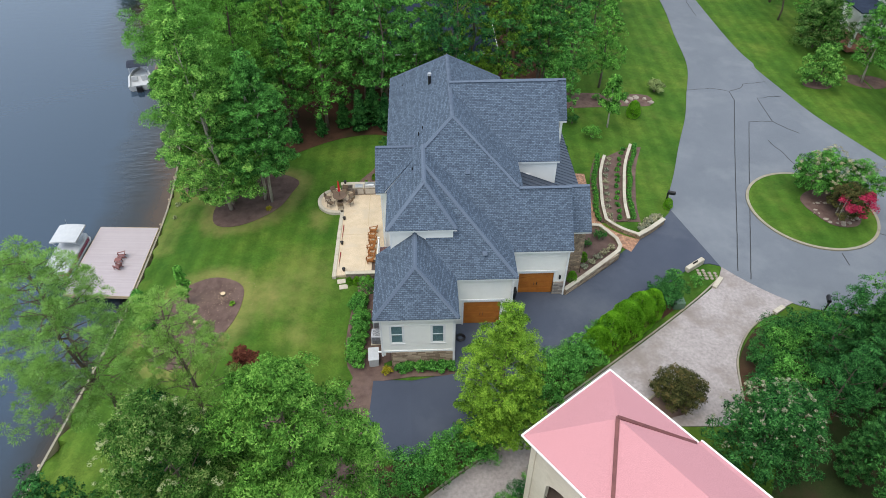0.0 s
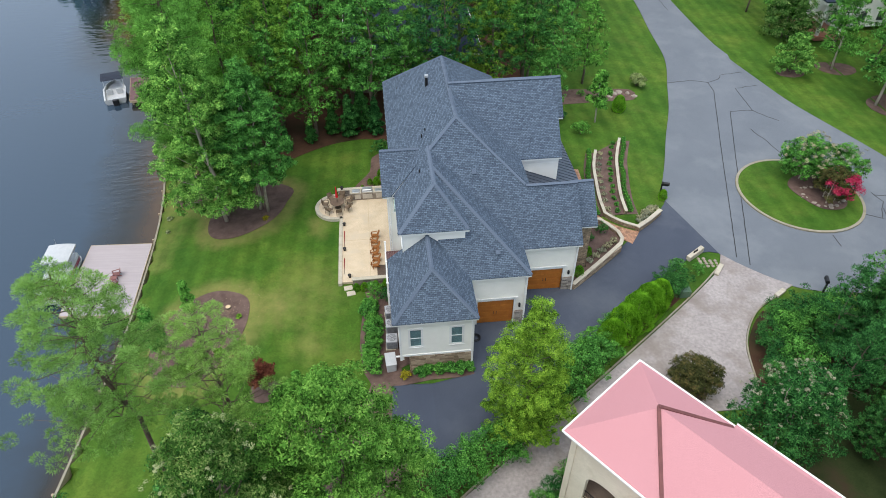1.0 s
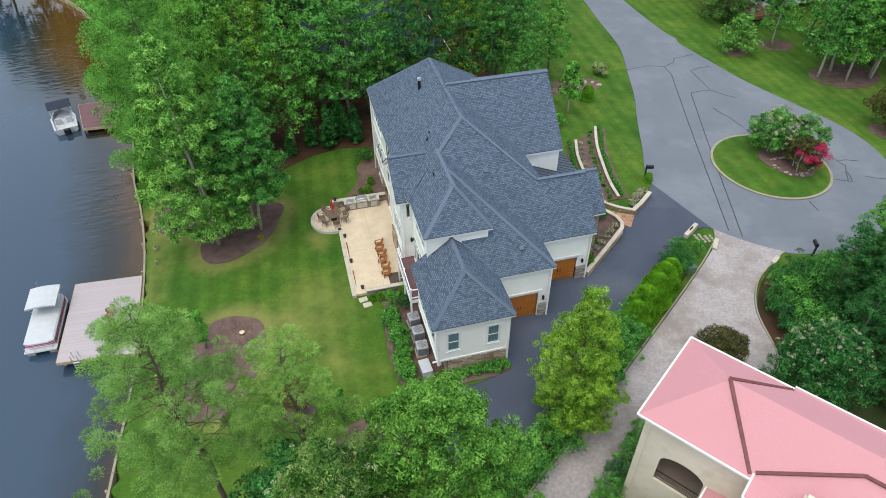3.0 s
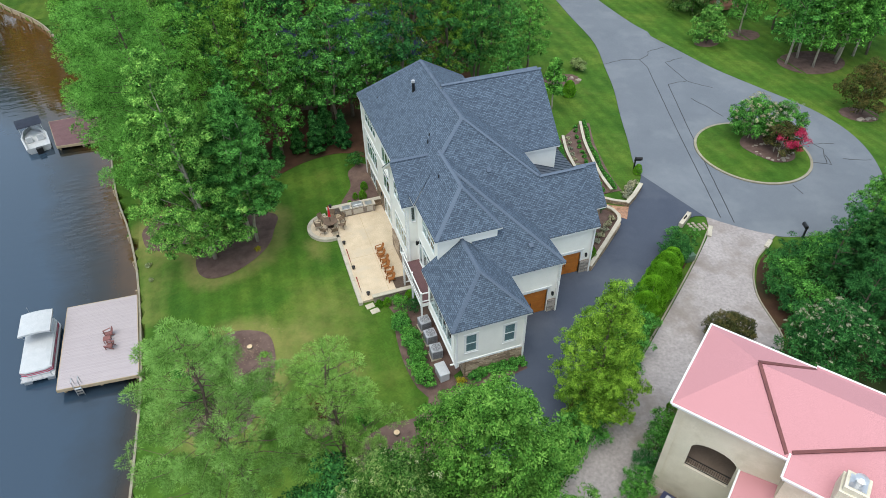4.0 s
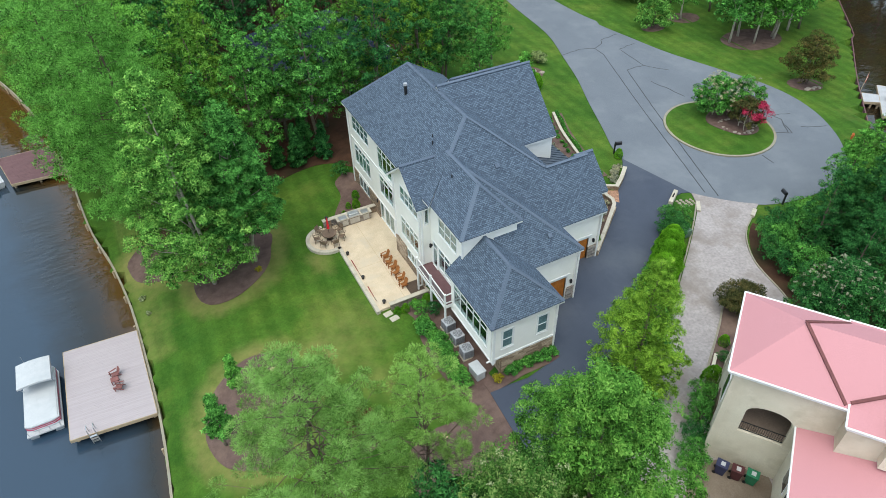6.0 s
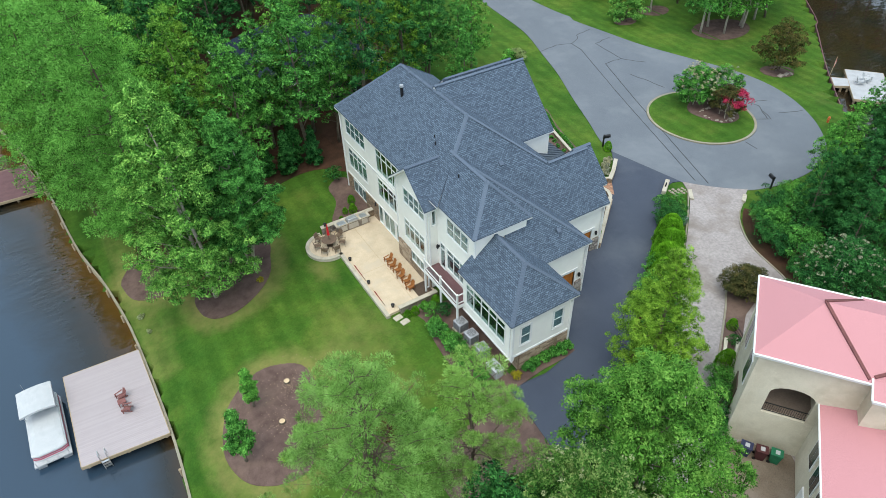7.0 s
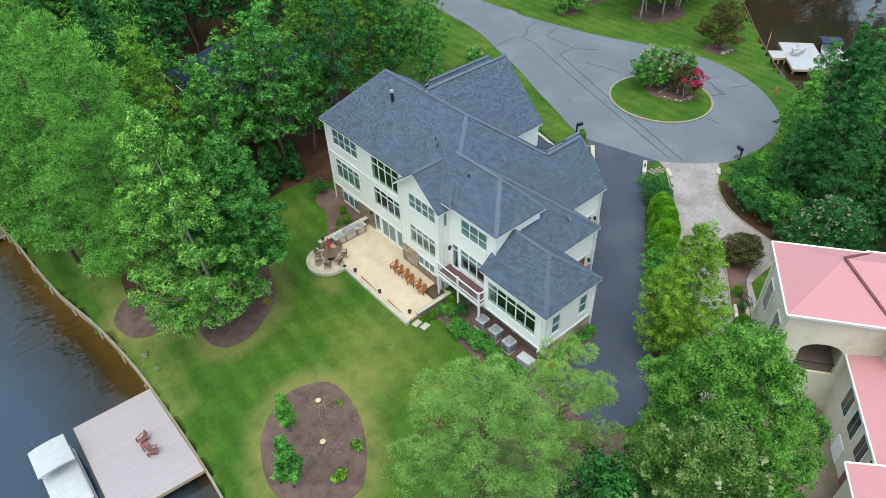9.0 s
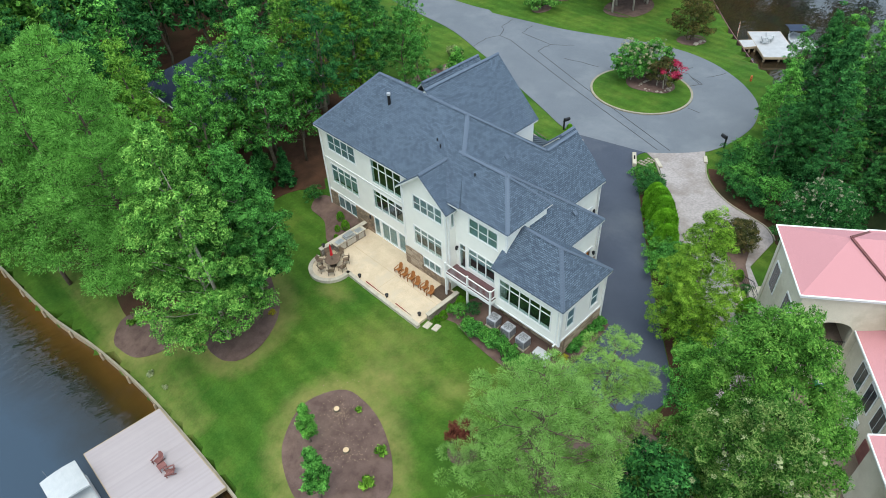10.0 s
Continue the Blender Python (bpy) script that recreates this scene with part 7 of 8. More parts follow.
chair = adirondack(CHAIRWOOD)
spots = [(-6.75, 37.25), (-6.85, 36.4), (-6.75, 35.55), (-6.85, 34.7), (-6.75, 33.85), (-6.85, 33.0)]
chair.matrix_basis = pose(spots[0][0], spots[0][1], 0.005, 0, 0, -80) @ Matrix.Diagonal((0.7, 0.8, 0.85, 1))
chair.scale = (0.7, 0.8, 0.85)
for i, (x, y) in enumerate(spots[1:]):
    copy_thing(chair, pose(x, y, 0.005, 0, 0, -84 + 11 * (i % 3)))
mat_ob = thing("patio_mat", "dark brown mat on the patio by the deck", "mat", (-5.9, 32.4, 0.0))
bm = bmesh.new()
box(bm, -6.7, -5.3, 31.6, 33.2, 0.006, 0.03)
part("mat", bm, BRONZE, mat_ob)
tbl = thing("patio_table", "round bronze patio table under a closed umbrella", "table", (-10.35, 42.35, 0))
bm = bmesh.new()
tube(bm, (-10.35, 42.35, 0.7), (-10.35, 42.35, 0.74), 0.72, 0.72, 24)
part("tabletop", bm, surface("brown_tabletop", (0.12, 0.08, 0.055), (0.17, 0.115, 0.08), 3, 25, 0.5), tbl)
bm = bmesh.new()
tube(bm, (-10.35, 42.35, 0.0), (-10.35, 42.35, 0.7), 0.06, 0.06, 10), tube(bm, (-10.35, 42.35, 0.0), (-10.35, 42.35, 0.05), 0.32, 0.28, 16)
part("pedestal", bm, BRONZE, tbl)
um = thing("umbrella", "closed red patio umbrella standing in the table", "umbrella", (-10.35, 42.35, 0.7))
bm = bmesh.new()
tube(bm, (-10.35, 42.35, 0.74), (-10.35, 42.35, 2.6), 0.025, 0.025, 8)
part("pole", bm, BRONZE, um)
bm = bmesh.new()
for k in range(8):
    a = k * math.pi / 4
    tube(bm, (-10.35 + 0.07 * math.cos(a), 42.35 + 0.07 * math.sin(a), 1.3), (-10.35 + 0.02 * math.cos(a), 42.35 + 0.02 * math.sin(a), 2.55), 0.075, 0.02, 6)
part("canopy", bm, REDFABRIC, um)


SLING = surface("tan_sling", (0.15, 0.105, 0.07), (0.21, 0.15, 0.1), 3, 40, 0.8)


def dining_chair():
    o = thing("patio_chair", "bronze metal patio chair with sling seat round the table", "chair", (0, 0, 0), "chairs round the patio table")
    bm = bmesh.new()
    box(bm, -0.27, 0.27, -0.26, 0.26, 0.42, 0.44)
    part("seat", bm, SLING, o, world_coords=False)
    bm = bmesh.new()
    box(bm, -0.26, 0.26, -0.01, 0.01, 0, 0.5)
    bmesh.ops.transform(bm, matrix=pose(0, 0.27, 0.45, -14, 0, 0), verts=bm.verts[:])
    part("backrest", bm, SLING, o, world_coords=False)
    for sx in (-1, 1):
        for sy in (-1, 1):
            bm = bmesh.new()
            tube(bm, (sx * 0.27, sy * 0.28, 0), (sx * 0.27, sy * 0.24, 0.64), 0.02, 0.02, 6)
            part("leg", bm, BRONZE, o, world_coords=False)
        bm = bmesh.new()
        tube(bm, (sx * 0.27, -0.26, 0.64), (sx * 0.27, 0.32, 0.64), 0.022, 0.022, 6)
        part("arm", bm, BRONZE, o, world_coords=False)
    return o


dc = dining_chair()
for i in range(7):
    a = 2 * math.pi * i / 7 + 0.35
    m = pose(-10.35 + 1.2 * math.cos(a), 42.35 + 1.2 * math.sin(a), 0.003, 0, 0, math.degrees(a) - 90)
    if i == 0:
        dc.matrix_basis = m
    else:
        copy_thing(dc, m)
kit = thing("outdoor_kitchen", "stone outdoor kitchen counter with a steel grill", "outdoor kitchen", (-7.2, 43.7, 0))
bm = bmesh.new()
box(bm, -9.0, -5.6, 43.35, 44.08, 0.0, 0.82)
planar_uv(bm)
part("counter", bm, GREY_STONE, kit)
bm = bmesh.new()
box(bm, -9.1, -7.9, 43.28, 44.09, 0.82, 0.9)
part("worktop", bm, CONCRETE, kit)
bm = bmesh.new()
box(bm, -6.7, -5.5, 43.28, 44.09, 0.82, 0.9)
part("worktop", bm, CONCRETE, kit)
bm = bmesh.new()
box(bm, -7.85, -6.75, 43.3, 44.05, 0.82, 1.0)
bevelled(bm, 0.03)
part("grill", bm, STEEL, kit, "steel grill box")
bm = bmesh.new()
box(bm, -7.8, -6.8, 43.45, 44.02, 1.0, 1.16)
bevelled(bm, 0.07)
lid = part("grill_lid", bm, STEEL, kit, "steel grill lid")
bm = bmesh.new()
tube(bm, (-7.65, 43.4, 1.1), (-6.95, 43.4, 1.1), 0.02, 0.02, 8)
part("handle", bm, STEEL, lid)
for x0, x1 in ((-7.8, -6.8), (-8.6, -8.0), (-6.4, -5.8)):
    bm = bmesh.new()
    box(bm, x0, x1, 43.325, 43.35, 0.15, 0.72)
    part("cabinet_door", bm, STEEL, kit, "steel cabinet door")
for x0, x1 in ((-8.85, -8.05), (-6.5, -5.8)):
    bm = bmesh.new()
    box(bm, x0, x1, 43.38, 43.95, 0.9, 0.97)
    bevelled(bm, 0.03)
    part("side_burner", bm, STEEL, kit, "steel side burner lid")
for x, y, lab in ((-9.7, 39.3, 1), (-9.65, 35.6, 1), (-9.2, 31.9, 0), (-9.9, 44.25, 2)):
    o = thing("patio_lantern" if lab != 1 else "torch_planter", "small dark lantern standing on the patio edge" if lab != 1 else "small dark urn on the patio edge", "lantern" if lab != 1 else "urn", (x, y, 0.0 if lab != 2 else 0.83))
    z0 = 0.005 if lab != 2 else 0.835
    bm = bmesh.new()
    tube(bm, (x, y, z0), (x, y, z0 + 0.32), 0.1, 0.17, 10), tube(bm, (x, y, z0 + 0.32), (x, y, z0 + 0.42), 0.17, 0.03, 10)
    part("body", bm, DARKMETAL, o)
for y0, y1 in ((36.6, 38.4), (33.0, 34.4)):
    o = thing("folded_umbrella", "closed red umbrella lying along the patio edge", "umbrella", (-9.7, (y0 + y1) / 2, 0))
    bm = bmesh.new()
    tube(bm, (-9.7, y0, 0.05), (-9.68, y1, 0.06), 0.02, 0.045, 8)
    part("canopy", bm, DARKREDFABRIC, o)
    bm = bmesh.new()
    tube(bm, (-9.7, y0 - 0.6, 0.05), (-9.7, y0, 0.05), 0.02, 0.02, 6)
    part("pole", bm, BRONZE, o)
for i, (x, y) in enumerate(((-9.35, 30.75), (-9.1, 29.95))):
    bm = bmesh.new()
    box(bm, -0.38, 0.38, -0.28, 0.28, -0.1, 0.06)
    bevelled(bm, 0.02)
    o = part("stepping_stone", bm, CONCRETE)
    o.location, o.rotation_euler = (x, y, gz(x, y)), (0, 0, 0.15)
    tagged(o, "square pale stepping stone in the grass", "stepping stone", "stepping stones")

# ---- docks and boats ----
def dock(name, label, corners, z, mat, board=0.17, along=True):
    """A plank dock on piles; corners go round from the far water corner."""
    a, b, c, d = [Vector((*p, z)) for p in corners]
    o = thing(name, label, "dock", (*((a + c) / 2).xy, z))
    n = int((a - d).length / board)
    for i in range(n):
        t0, t1 = (i + 0.012) / n, (i + 0.988) / n
        q = [a.lerp(d, t0), b.lerp(c, t0), b.lerp(c, t1), a.lerp(d, t1)]
        bm = bmesh.new()
        lo, hi = [bm.verts.new(p - Vector((0, 0, 0.05))) for p in q], [bm.verts.new(p) for p in q]
        for f in ((lo[0], lo[1], lo[2], lo[3]), (hi[3], hi[2], hi[1], hi[0])):
            bm.faces.new(f)
        for k in range(4):
            bm.faces.new((hi[k], hi[(k + 1) % 4], lo[(k + 1) % 4], lo[k]))
        bmesh.ops.recalc_face_normals(bm, faces=bm.faces[:])
        part("dock_board", bm, mat, o)
    for p, q in ((a, b), (b, c), (c, d), (d, a)):
        k = (q - p).normalized()
        m = frame_at(p, k)
        bm = bmesh.new()
        box(bm, 0, (q - p).length, -0.06, 0.0, -0.32, 0.004)
        bmesh.ops.transform(bm, matrix=m, verts=bm.verts[:])
        part("rim_joist", bm, TIMBER, o)
    for u in (0.06, 0.5, 0.94):
        for v in (0.06, 0.5, 0.94):
            p = a.lerp(b, u).lerp(d.lerp(c, u), v)
            bm = bmesh.new()
            tube(bm, (p.x, p.y, z - 2.6), (p.x, p.y, z - 0.08), 0.15, 0.14, 10)
            part("pile", bm, TIMBER, o)
    return o


dock("dock", "square pinkish plank dock beside the lake bank", [(-35.1, 41.6), (-29.05, 41.25), (-28.9, 31.35), (-35.25, 31.9)], -2.1, COMPOSITE)
lad = thing("dock_ladder", "aluminium swim ladder hanging on the dock edge", "ladder", (-33.3, 31.7, -2.1))
for s in (-0.25, 0.25):
    bm = bmesh.new()
    tube(bm, (-33.6 + s, 31.6, -3.4), (-33.6 + s, 31.6, -1.3), 0.03, 0.03, 8), tube(bm, (-33.6 + s, 31.6, -1.3), (-33.6 + s, 32.1, -1.3), 0.03, 0.03, 8), tube(bm, (-33.6 + s, 32.1, -1.3), (-33.6 + s, 32.1, -2.1), 0.03, 0.03, 8)
    part("rail", bm, STEEL, lad)
for i in range(4):
    bm = bmesh.new()
    box(bm, -33.85, -33.35, 31.52, 31.68, -3.1 + 0.3 * i, -3.06 + 0.3 * i)
    part("rung", bm, STEEL, lad)
dchair = adirondack(MAROON, "dock_chair", "maroon Adirondack chair on the dock", "chairs on the dock")
dchair.matrix_basis = pose(-31.35, 36.75, -2.09, 0, 0, -70) @ Matrix.Diagonal((0.82, 0.82, 0.85, 1))
dchair.scale = (0.82, 0.82, 0.85)
copy_thing(dchair, pose(-31.2, 35.25, -2.09, 0, 0, -110))
st = thing("side_table", "small maroon side table between the dock chairs", "table", (-31.4, 36.0, -2.1))
bm = bmesh.new()
box(bm, -31.7, -31.1, 35.75, 36.25, -1.66, -1.62)
for x in (-31.65, -31.15):
    for y in (35.79, 36.21):
        box(bm, x - 0.03, x + 0.03, y - 0.03, y + 0.03, -2.09, -1.66)
part("tabletop", bm, MAROON, st)

boat = thing("pontoon_boat", "white pontoon boat with red stripes and canopy beside the dock", "boat", (-36.9, 37.4, -2.9))
BX, BY = -36.95, 37.3
for s in (-0.95, 0.95):
    bm = bmesh.new()
    tube(bm, (BX + s, BY - 3.7, -2.95), (BX + s, BY + 3.1, -2.95), 0.33, 0.33, 14), tube(bm, (BX + s, BY + 3.1, -2.95), (BX + s, BY + 4.1, -2.85), 0.33, 0.05, 14)
    part("pontoon", bm, GREYMETAL, boat)
bm = bmesh.new()
vs = [(-1.4, -3.9), (1.4, -3.9), (1.4, 3.2), (1.05, 3.9), (-1.05, 3.9), (-1.4, 3.2)]
lo = [bm.verts.new((BX + x, BY + y, -2.62)) for x, y in vs]
hi = [bm.verts.new((BX + x, BY + y, -2.5)) for x, y in vs]
bm.faces.new(lo[::-1]), bm.faces.new(hi)
for i in range(6):
    bm.faces.new((lo[i], lo[(i + 1) % 6], hi[(i + 1) % 6], hi[i]))
part("deck", bm, WHITEPLASTIC, boat)
REDP = surface("red_gelcoat", (0.42, 0.02, 0.07), (0.5, 0.03, 0.09), 3, 30, 0.3, 0.5, 0, 0.02)
cv = [(-1.28, -3.2), (-0.8, -3.45), (0.8, -3.45), (1.28, -3.2), (1.28, 3.1), (0.95, 3.6), (-0.95, 3.6), (-1.28, 3.1)]
for k, (z0, z1, mt, g) in enumerate(((-2.5, -2.32, WHITEPLASTIC, 0), (-2.32, -2.2, REDP, 0.015), (-2.2, -2.1, WHITEPLASTIC, 0), (-2.1, -1.98, REDP, 0.015), (-1.98, -1.85, WHITEPLASTIC, 0))):
    bm = bmesh.new()
    for i in range(8):
        p, q = Vector((*cv[i], 0)), Vector((*cv[(i + 1) % 8], 0))
        d = (q - p)
        m = Matrix.Translation((BX, BY, 0)) @ frame_at(p, d.normalized())
        box(bm, -g, d.length + g, -0.02 - g, 0.03, z0, z1, 0, m)
    part("fence_band", bm, mt, boat)
bm = bmesh.new()
rings = []
for f, z in ((1.03, -2.0), (1.03, -1.88), (0.93, -1.78), (0.6, -1.71), (0.2, -1.68)):
    rings.append([bm.verts.new((BX + f * x, BY + (1 - 0.35 * (1 - f)) * y * (f if f < 0.9 else 1), z)) for x, y in cv])
for lo, hi in zip(rings, rings[1:]):
    for i in range(8):
        bm.faces.new((lo[i], lo[(i + 1) % 8], hi[(i + 1) % 8], hi[i]))
bm.faces.new(rings[-1]), bm.faces.new(rings[0][::-1])
part("mooring_cover", bm, WHITEPLASTIC, boat, "white fabric cover over the seats")
bm = bmesh.new()
for i in range(9):
    t0, t1 = -1.35 + 0.3 * i, -1.35 + 0.3 * (i + 1)
    z0, z1 = -0.55 - 0.13 * (t0 / 1.35) ** 2, -0.55 - 0.13 * (min(t1, 1.35) / 1.35) ** 2
    v = [bm.verts.new((BX + t, BY + y, z)) for t, z in ((t0, z0), (t1, z1)) for y in (0.3, 3.5)]
    bm.faces.new((v[0], v[2], v[3], v[1]))
bmesh.ops.remove_doubles(bm, verts=bm.verts[:], dist=0.001)
r = bmesh.ops.extrude_face_region(bm, geom=bm.faces[:])
bmesh.ops.translate(bm, vec=(0, 0, -0.16), verts=[v for v in r["geom"] if isinstance(v, bmesh.types.BMVert)])
bmesh.ops.recalc_face_normals(bm, faces=bm.faces[:])
part("canopy", bm, WHITEPLASTIC, boat, "white canopy")
for x in (-1.25, 1.25):
    for y0, y1 in ((1.2, 0.4), (1.9, 3.4)):
        bm = bmesh.new()
        tube(bm, (BX + x, BY + y0, -1.85), (BX + x, BY + y1, -0.7), 0.025, 0.025, 6)
        part("canopy_bow", bm, STEEL, boat)
bm = bmesh.new()
tube(bm, (BX - 1.2, BY - 3.85, -2.0), (BX + 1.2, BY - 3.85, -2.0), 0.03, 0.03, 6)
for x in (-1.2, -0.4, 0.4, 1.2):
    tube(bm, (BX + x, BY - 3.85, -2.5), (BX + x, BY - 3.85, -2.0), 0.025, 0.025, 6)
part("bow_rail", bm, STEEL, boat)
bm = bmesh.new()
box(bm, BX - 0.2, BX + 0.2, BY + 3.9, BY + 4.4, -2.9, -1.9)
bevelled(bm, 0.08)
part("outboard_motor", bm, WHITEPLASTIC, boat)
bm = bmesh.new()
tube(bm, (BX - 0.7, BY + 3.6, -2.4), (BX - 0.75, BY + 3.9, -0.2), 0.012, 0.012, 5)
part("antenna", bm, STEEL, boat)
boat.scale = (0.93, 0.84, 1.0)

dock("dock", "brown plank dock in the lake beyond the trees", [(-40.1, 78.6), (-34.0, 78.7), (-32.6, 71.5), (-38.6, 71.8)], -2.3, BROWNBOARD, 0.3)


def runabout(x, y, rz, top, name="motor_boat", label="white motor boat with dark canopy moored at a dock"):
    o = thing(name, label, "boat", (0, 0, 0))
    bm = bmesh.new()
    prof = [(-1.1, -3.0), (1.1, -3.0), (1.2, 0.5), (0.8, 2.4), (0, 3.4), (-0.8, 2.4), (-1.2, 0.5)]
    rings = [[bm.verts.new((px * s, py * (0.94 + 0.06 * s), z)) for px, py in prof] for s, z in ((0.7, -0.2), (0.95, 0.3), (1.0, 0.75), (0.86, 0.75), (0.8, 0.35))]
    for r0, r1 in zip(rings, rings[1:]):
        for i in range(7):
            bm.faces.new((r0[i], r0[(i + 1) % 7], r1[(i + 1) % 7], r1[i]))
    bm.faces.new(rings[0][::-1]), bm.faces.new(rings[-1])
    part("hull", bm, WHITEPLASTIC, o, world_coords=False)
    for sx in (-0.5, 0.5):
        bm = bmesh.new()
        box(bm, sx - 0.3, sx + 0.3, -0.5, 0.1, 0.35, 0.8), box(bm, sx - 0.3, sx + 0.3, -0.65, -0.5, 0.35, 1.15)
        bevelled(bm, 0.05)
        part("seat", bm, WHITEPLASTIC, o, world_coords=False)
    bm = bmesh.new()
    for i in range(6):
        y0, z0, z1 = 1.0 + 0.42 * i, 1.75 + 0.16 * math.sin(math.pi * i / 6), 1.75 + 0.16 * math.sin(math.pi * (i + 1) / 6)
        q = [bm.verts.new(v) for v in ((-1.15, y0, z0), (1.15, y0, z0), (1.15, y0 + 0.42, z1), (-1.15, y0 + 0.42, z1))]
        bm.faces.new(q)
    bmesh.ops.remove_doubles(bm, verts=bm.verts[:], dist=0.001)
    r = bmesh.ops.extrude_face_region(bm, geom=bm.faces[:])
    bmesh.ops.translate(bm, vec=(0, 0, 0.06), verts=[v for v in r["geom"] if isinstance(v, bmesh.types.BMVert)])
    bmesh.ops.recalc_face_normals(bm, faces=bm.faces[:])
    part("canopy", bm, top, o, world_coords=False)
    for sx in (-1, 1):
        bm = bmesh.new()
        tube(bm, (sx, 1.2, 0.7), (sx, 1.6, 1.76), 0.03, 0.03, 6)
        part("canopy_bow", bm, STEEL, o, world_coords=False)
    bm = bmesh.new()
    box(bm, -0.3, 0.3, -3.5, -3.0, -0.2, 0.8)
    bevelled(bm, 0.08)
    part("outboard_motor", bm, DARKMETAL, o, world_coords=False)
    o.matrix_basis = pose(x, y, -3.05, 0, 0, rz)
    o.scale = (1.25, 0.95, 1.0)
    return o


runabout(-41.4, 75.2, 16, surface("navy_canvas", (0.012, 0.016, 0.03), (0.02, 0.026, 0.045), 2, 20))
dock("dock", "grey plank dock on the far lake bank", [(59.9, 33.9), (63.0, 30.3), (69.6, 36.0), (66.5, 39.6)], -2.1, surface("grey_planks", (0.35, 0.35, 0.36), (0.43, 0.43, 0.44), 1, 20), 0.3)
dock("dock_walkway", "short grey plank walkway from the bank to the dock", [(62.9, 39.2), (61.1, 37.5), (62.7, 36.3), (64.3, 37.75)], -2.11, bpy.data.materials["grey_planks"], 0.3)
flag = thing("flag", "small red-and-white flag on a leaning pole beside the dock", "flag", (63.3, 39.7, -2.3))
bm = bmesh.new()
tube(bm, (63.3, 39.7, -2.4), (65.1, 40.5, -0.2), 0.035, 0.025, 8)
part("pole", bm, TIMBER, flag)
for k in range(5):
    bm = bmesh.new()
    for i in range(6):
        q = []
        for u, v in ((i / 6, k / 5), ((i + 1) / 6, k / 5), ((i + 1) / 6, (k + 1) / 5), (i / 6, (k + 1) / 5)):
            q.append(bm.verts.new((65.05 - 0.45 * v, 40.48 - 0.2 * v + 0.06 * math.sin(9 * u), -0.3 - 1.1 * u - 0.5 * v)))
        bm.faces.new(q)
    r = bmesh.ops.extrude_face_region(bm, geom=bm.faces[:])
    bmesh.ops.translate(bm, vec=(0.01, -0.02, 0), verts=[v for v in r["geom"] if isinstance(v, bmesh.types.BMVert)])
    bmesh.ops.recalc_face_normals(bm, faces=bm.faces[:])
    part("stripe", bm, (REDFABRIC, TRIM)[k % 2], flag)
wchair = adirondack(WHITEPLASTIC, "dock_chair", "white Adirondack chair on the grey dock", "white chairs on a dock")
wchair.matrix_basis = pose(64.2, 35.9, -2.09, 0, 0, 40) @ Matrix.Diagonal((1.2, 1.2, 1.2, 1))
copy_thing(wchair, pose(65.4, 35.8, -2.09, 0, 0, 10))
runabout(68.9, 32.6, -49, surface("blue_canvas", (0.02, 0.03, 0.06), (0.03, 0.045, 0.08), 2, 20), "motor_boat", "motor boat under a dark blue cover at the grey dock")

# ---- neighbour's pink-roofed house ----
PK = Matrix(((0.807, -0.59, 0, 3.33), (0.59, 0.807, 0, 8.02), (0, 0, 1, 0), (0, 0, 0, 1)))
pink = thing("pink_roof_house", "cream stucco house with a pink metal roof beside the pale driveway", "house", (6, 4, 0))


def pk(*p):
    return tuple(PK @ Vector(p))


def pkbox(name, x0, x1, y0, y1, z0, z1, mat, label="", parent=None):
    bm = bmesh.new()
    box(bm, x0, x1, y0, y1, z0, z1, 0, PK)
    planar_uv(bm)
    return part(name, bm, mat, parent or pink, label)


FLASHING = surface("maroon_flashing", (0.12, 0.04, 0.04), (0.17, 0.06, 0.055), 3, 20, 0.6)
ez, rz_ = 9.85, 12.1
c1, c2 = (3.45, -3.25, rz_), (3.45, -22, rz_)
roof([[pk(0, 0, ez), pk(7.13, 0, ez), pk(*c1)], [pk(0, 0, ez), pk(*c1), pk(*c2), pk(0, -22, ez)], [pk(7.13, 0, ez), pk(*c1), pk(*c2), pk(7.13, -22, ez)]], pink, PINKROOF, "roof", 0.06, 0.22)
for a, b in (((3.45, -3.2, rz_ + 0.05), (0.15, -6.15, ez + 0.07)), ((3.45, -3.2, rz_ + 0.05), (7.0, -6.2, ez + 0.05)), ((0.3, -6.35, ez + 0.22), (2.4, -10.5, ez + 1.62)), ((2.4, -10.5, ez + 1.65), (2.4, -13.8, ez + 1.65))):
    p, q = Vector(pk(*a)), Vector(pk(*b))
    s = Vector((0, 0, 1)).cross(q - p).normalized() * 0.1
    bm = bmesh.new()
    lo = [bm.verts.new(v) for v in (p - s, p + s, q + s, q - s)]
    hi = [bm.verts.new(v + Vector((0, 0, 0.07))) for v in (p - s, p + s, q + s, q - s)]
    bm.faces.new(hi)
    for i in range(4):
        bm.faces.new((lo[i], lo[(i + 1) % 4], hi[(i + 1) % 4], hi[i]))
    part("valley_flashing", bm, FLASHING, pink, "dark maroon flashing")
roof([[pk(7.1, -6.2, ez - 0.02), pk(7.45, -6.2, ez - 0.12), pk(7.45, -22, ez - 0.12), pk(7.1, -22, ez - 0.02)]], pink, PINKROOF, "roof", 0.06, 0.22)
roof([[pk(-1.05, -6.35, 9.62), pk(0.3, -6.35, 10.0), pk(2.4, -10.5, 11.44), pk(2.4, -14, 11.44), pk(-1.05, -14, 9.62)]], pink, PINKROOF, "roof", 0.06, 0.25)
pkbox("wall", 0.45, 6.7, -21.5, -0.45, -0.2, 3.9, STUCCO)
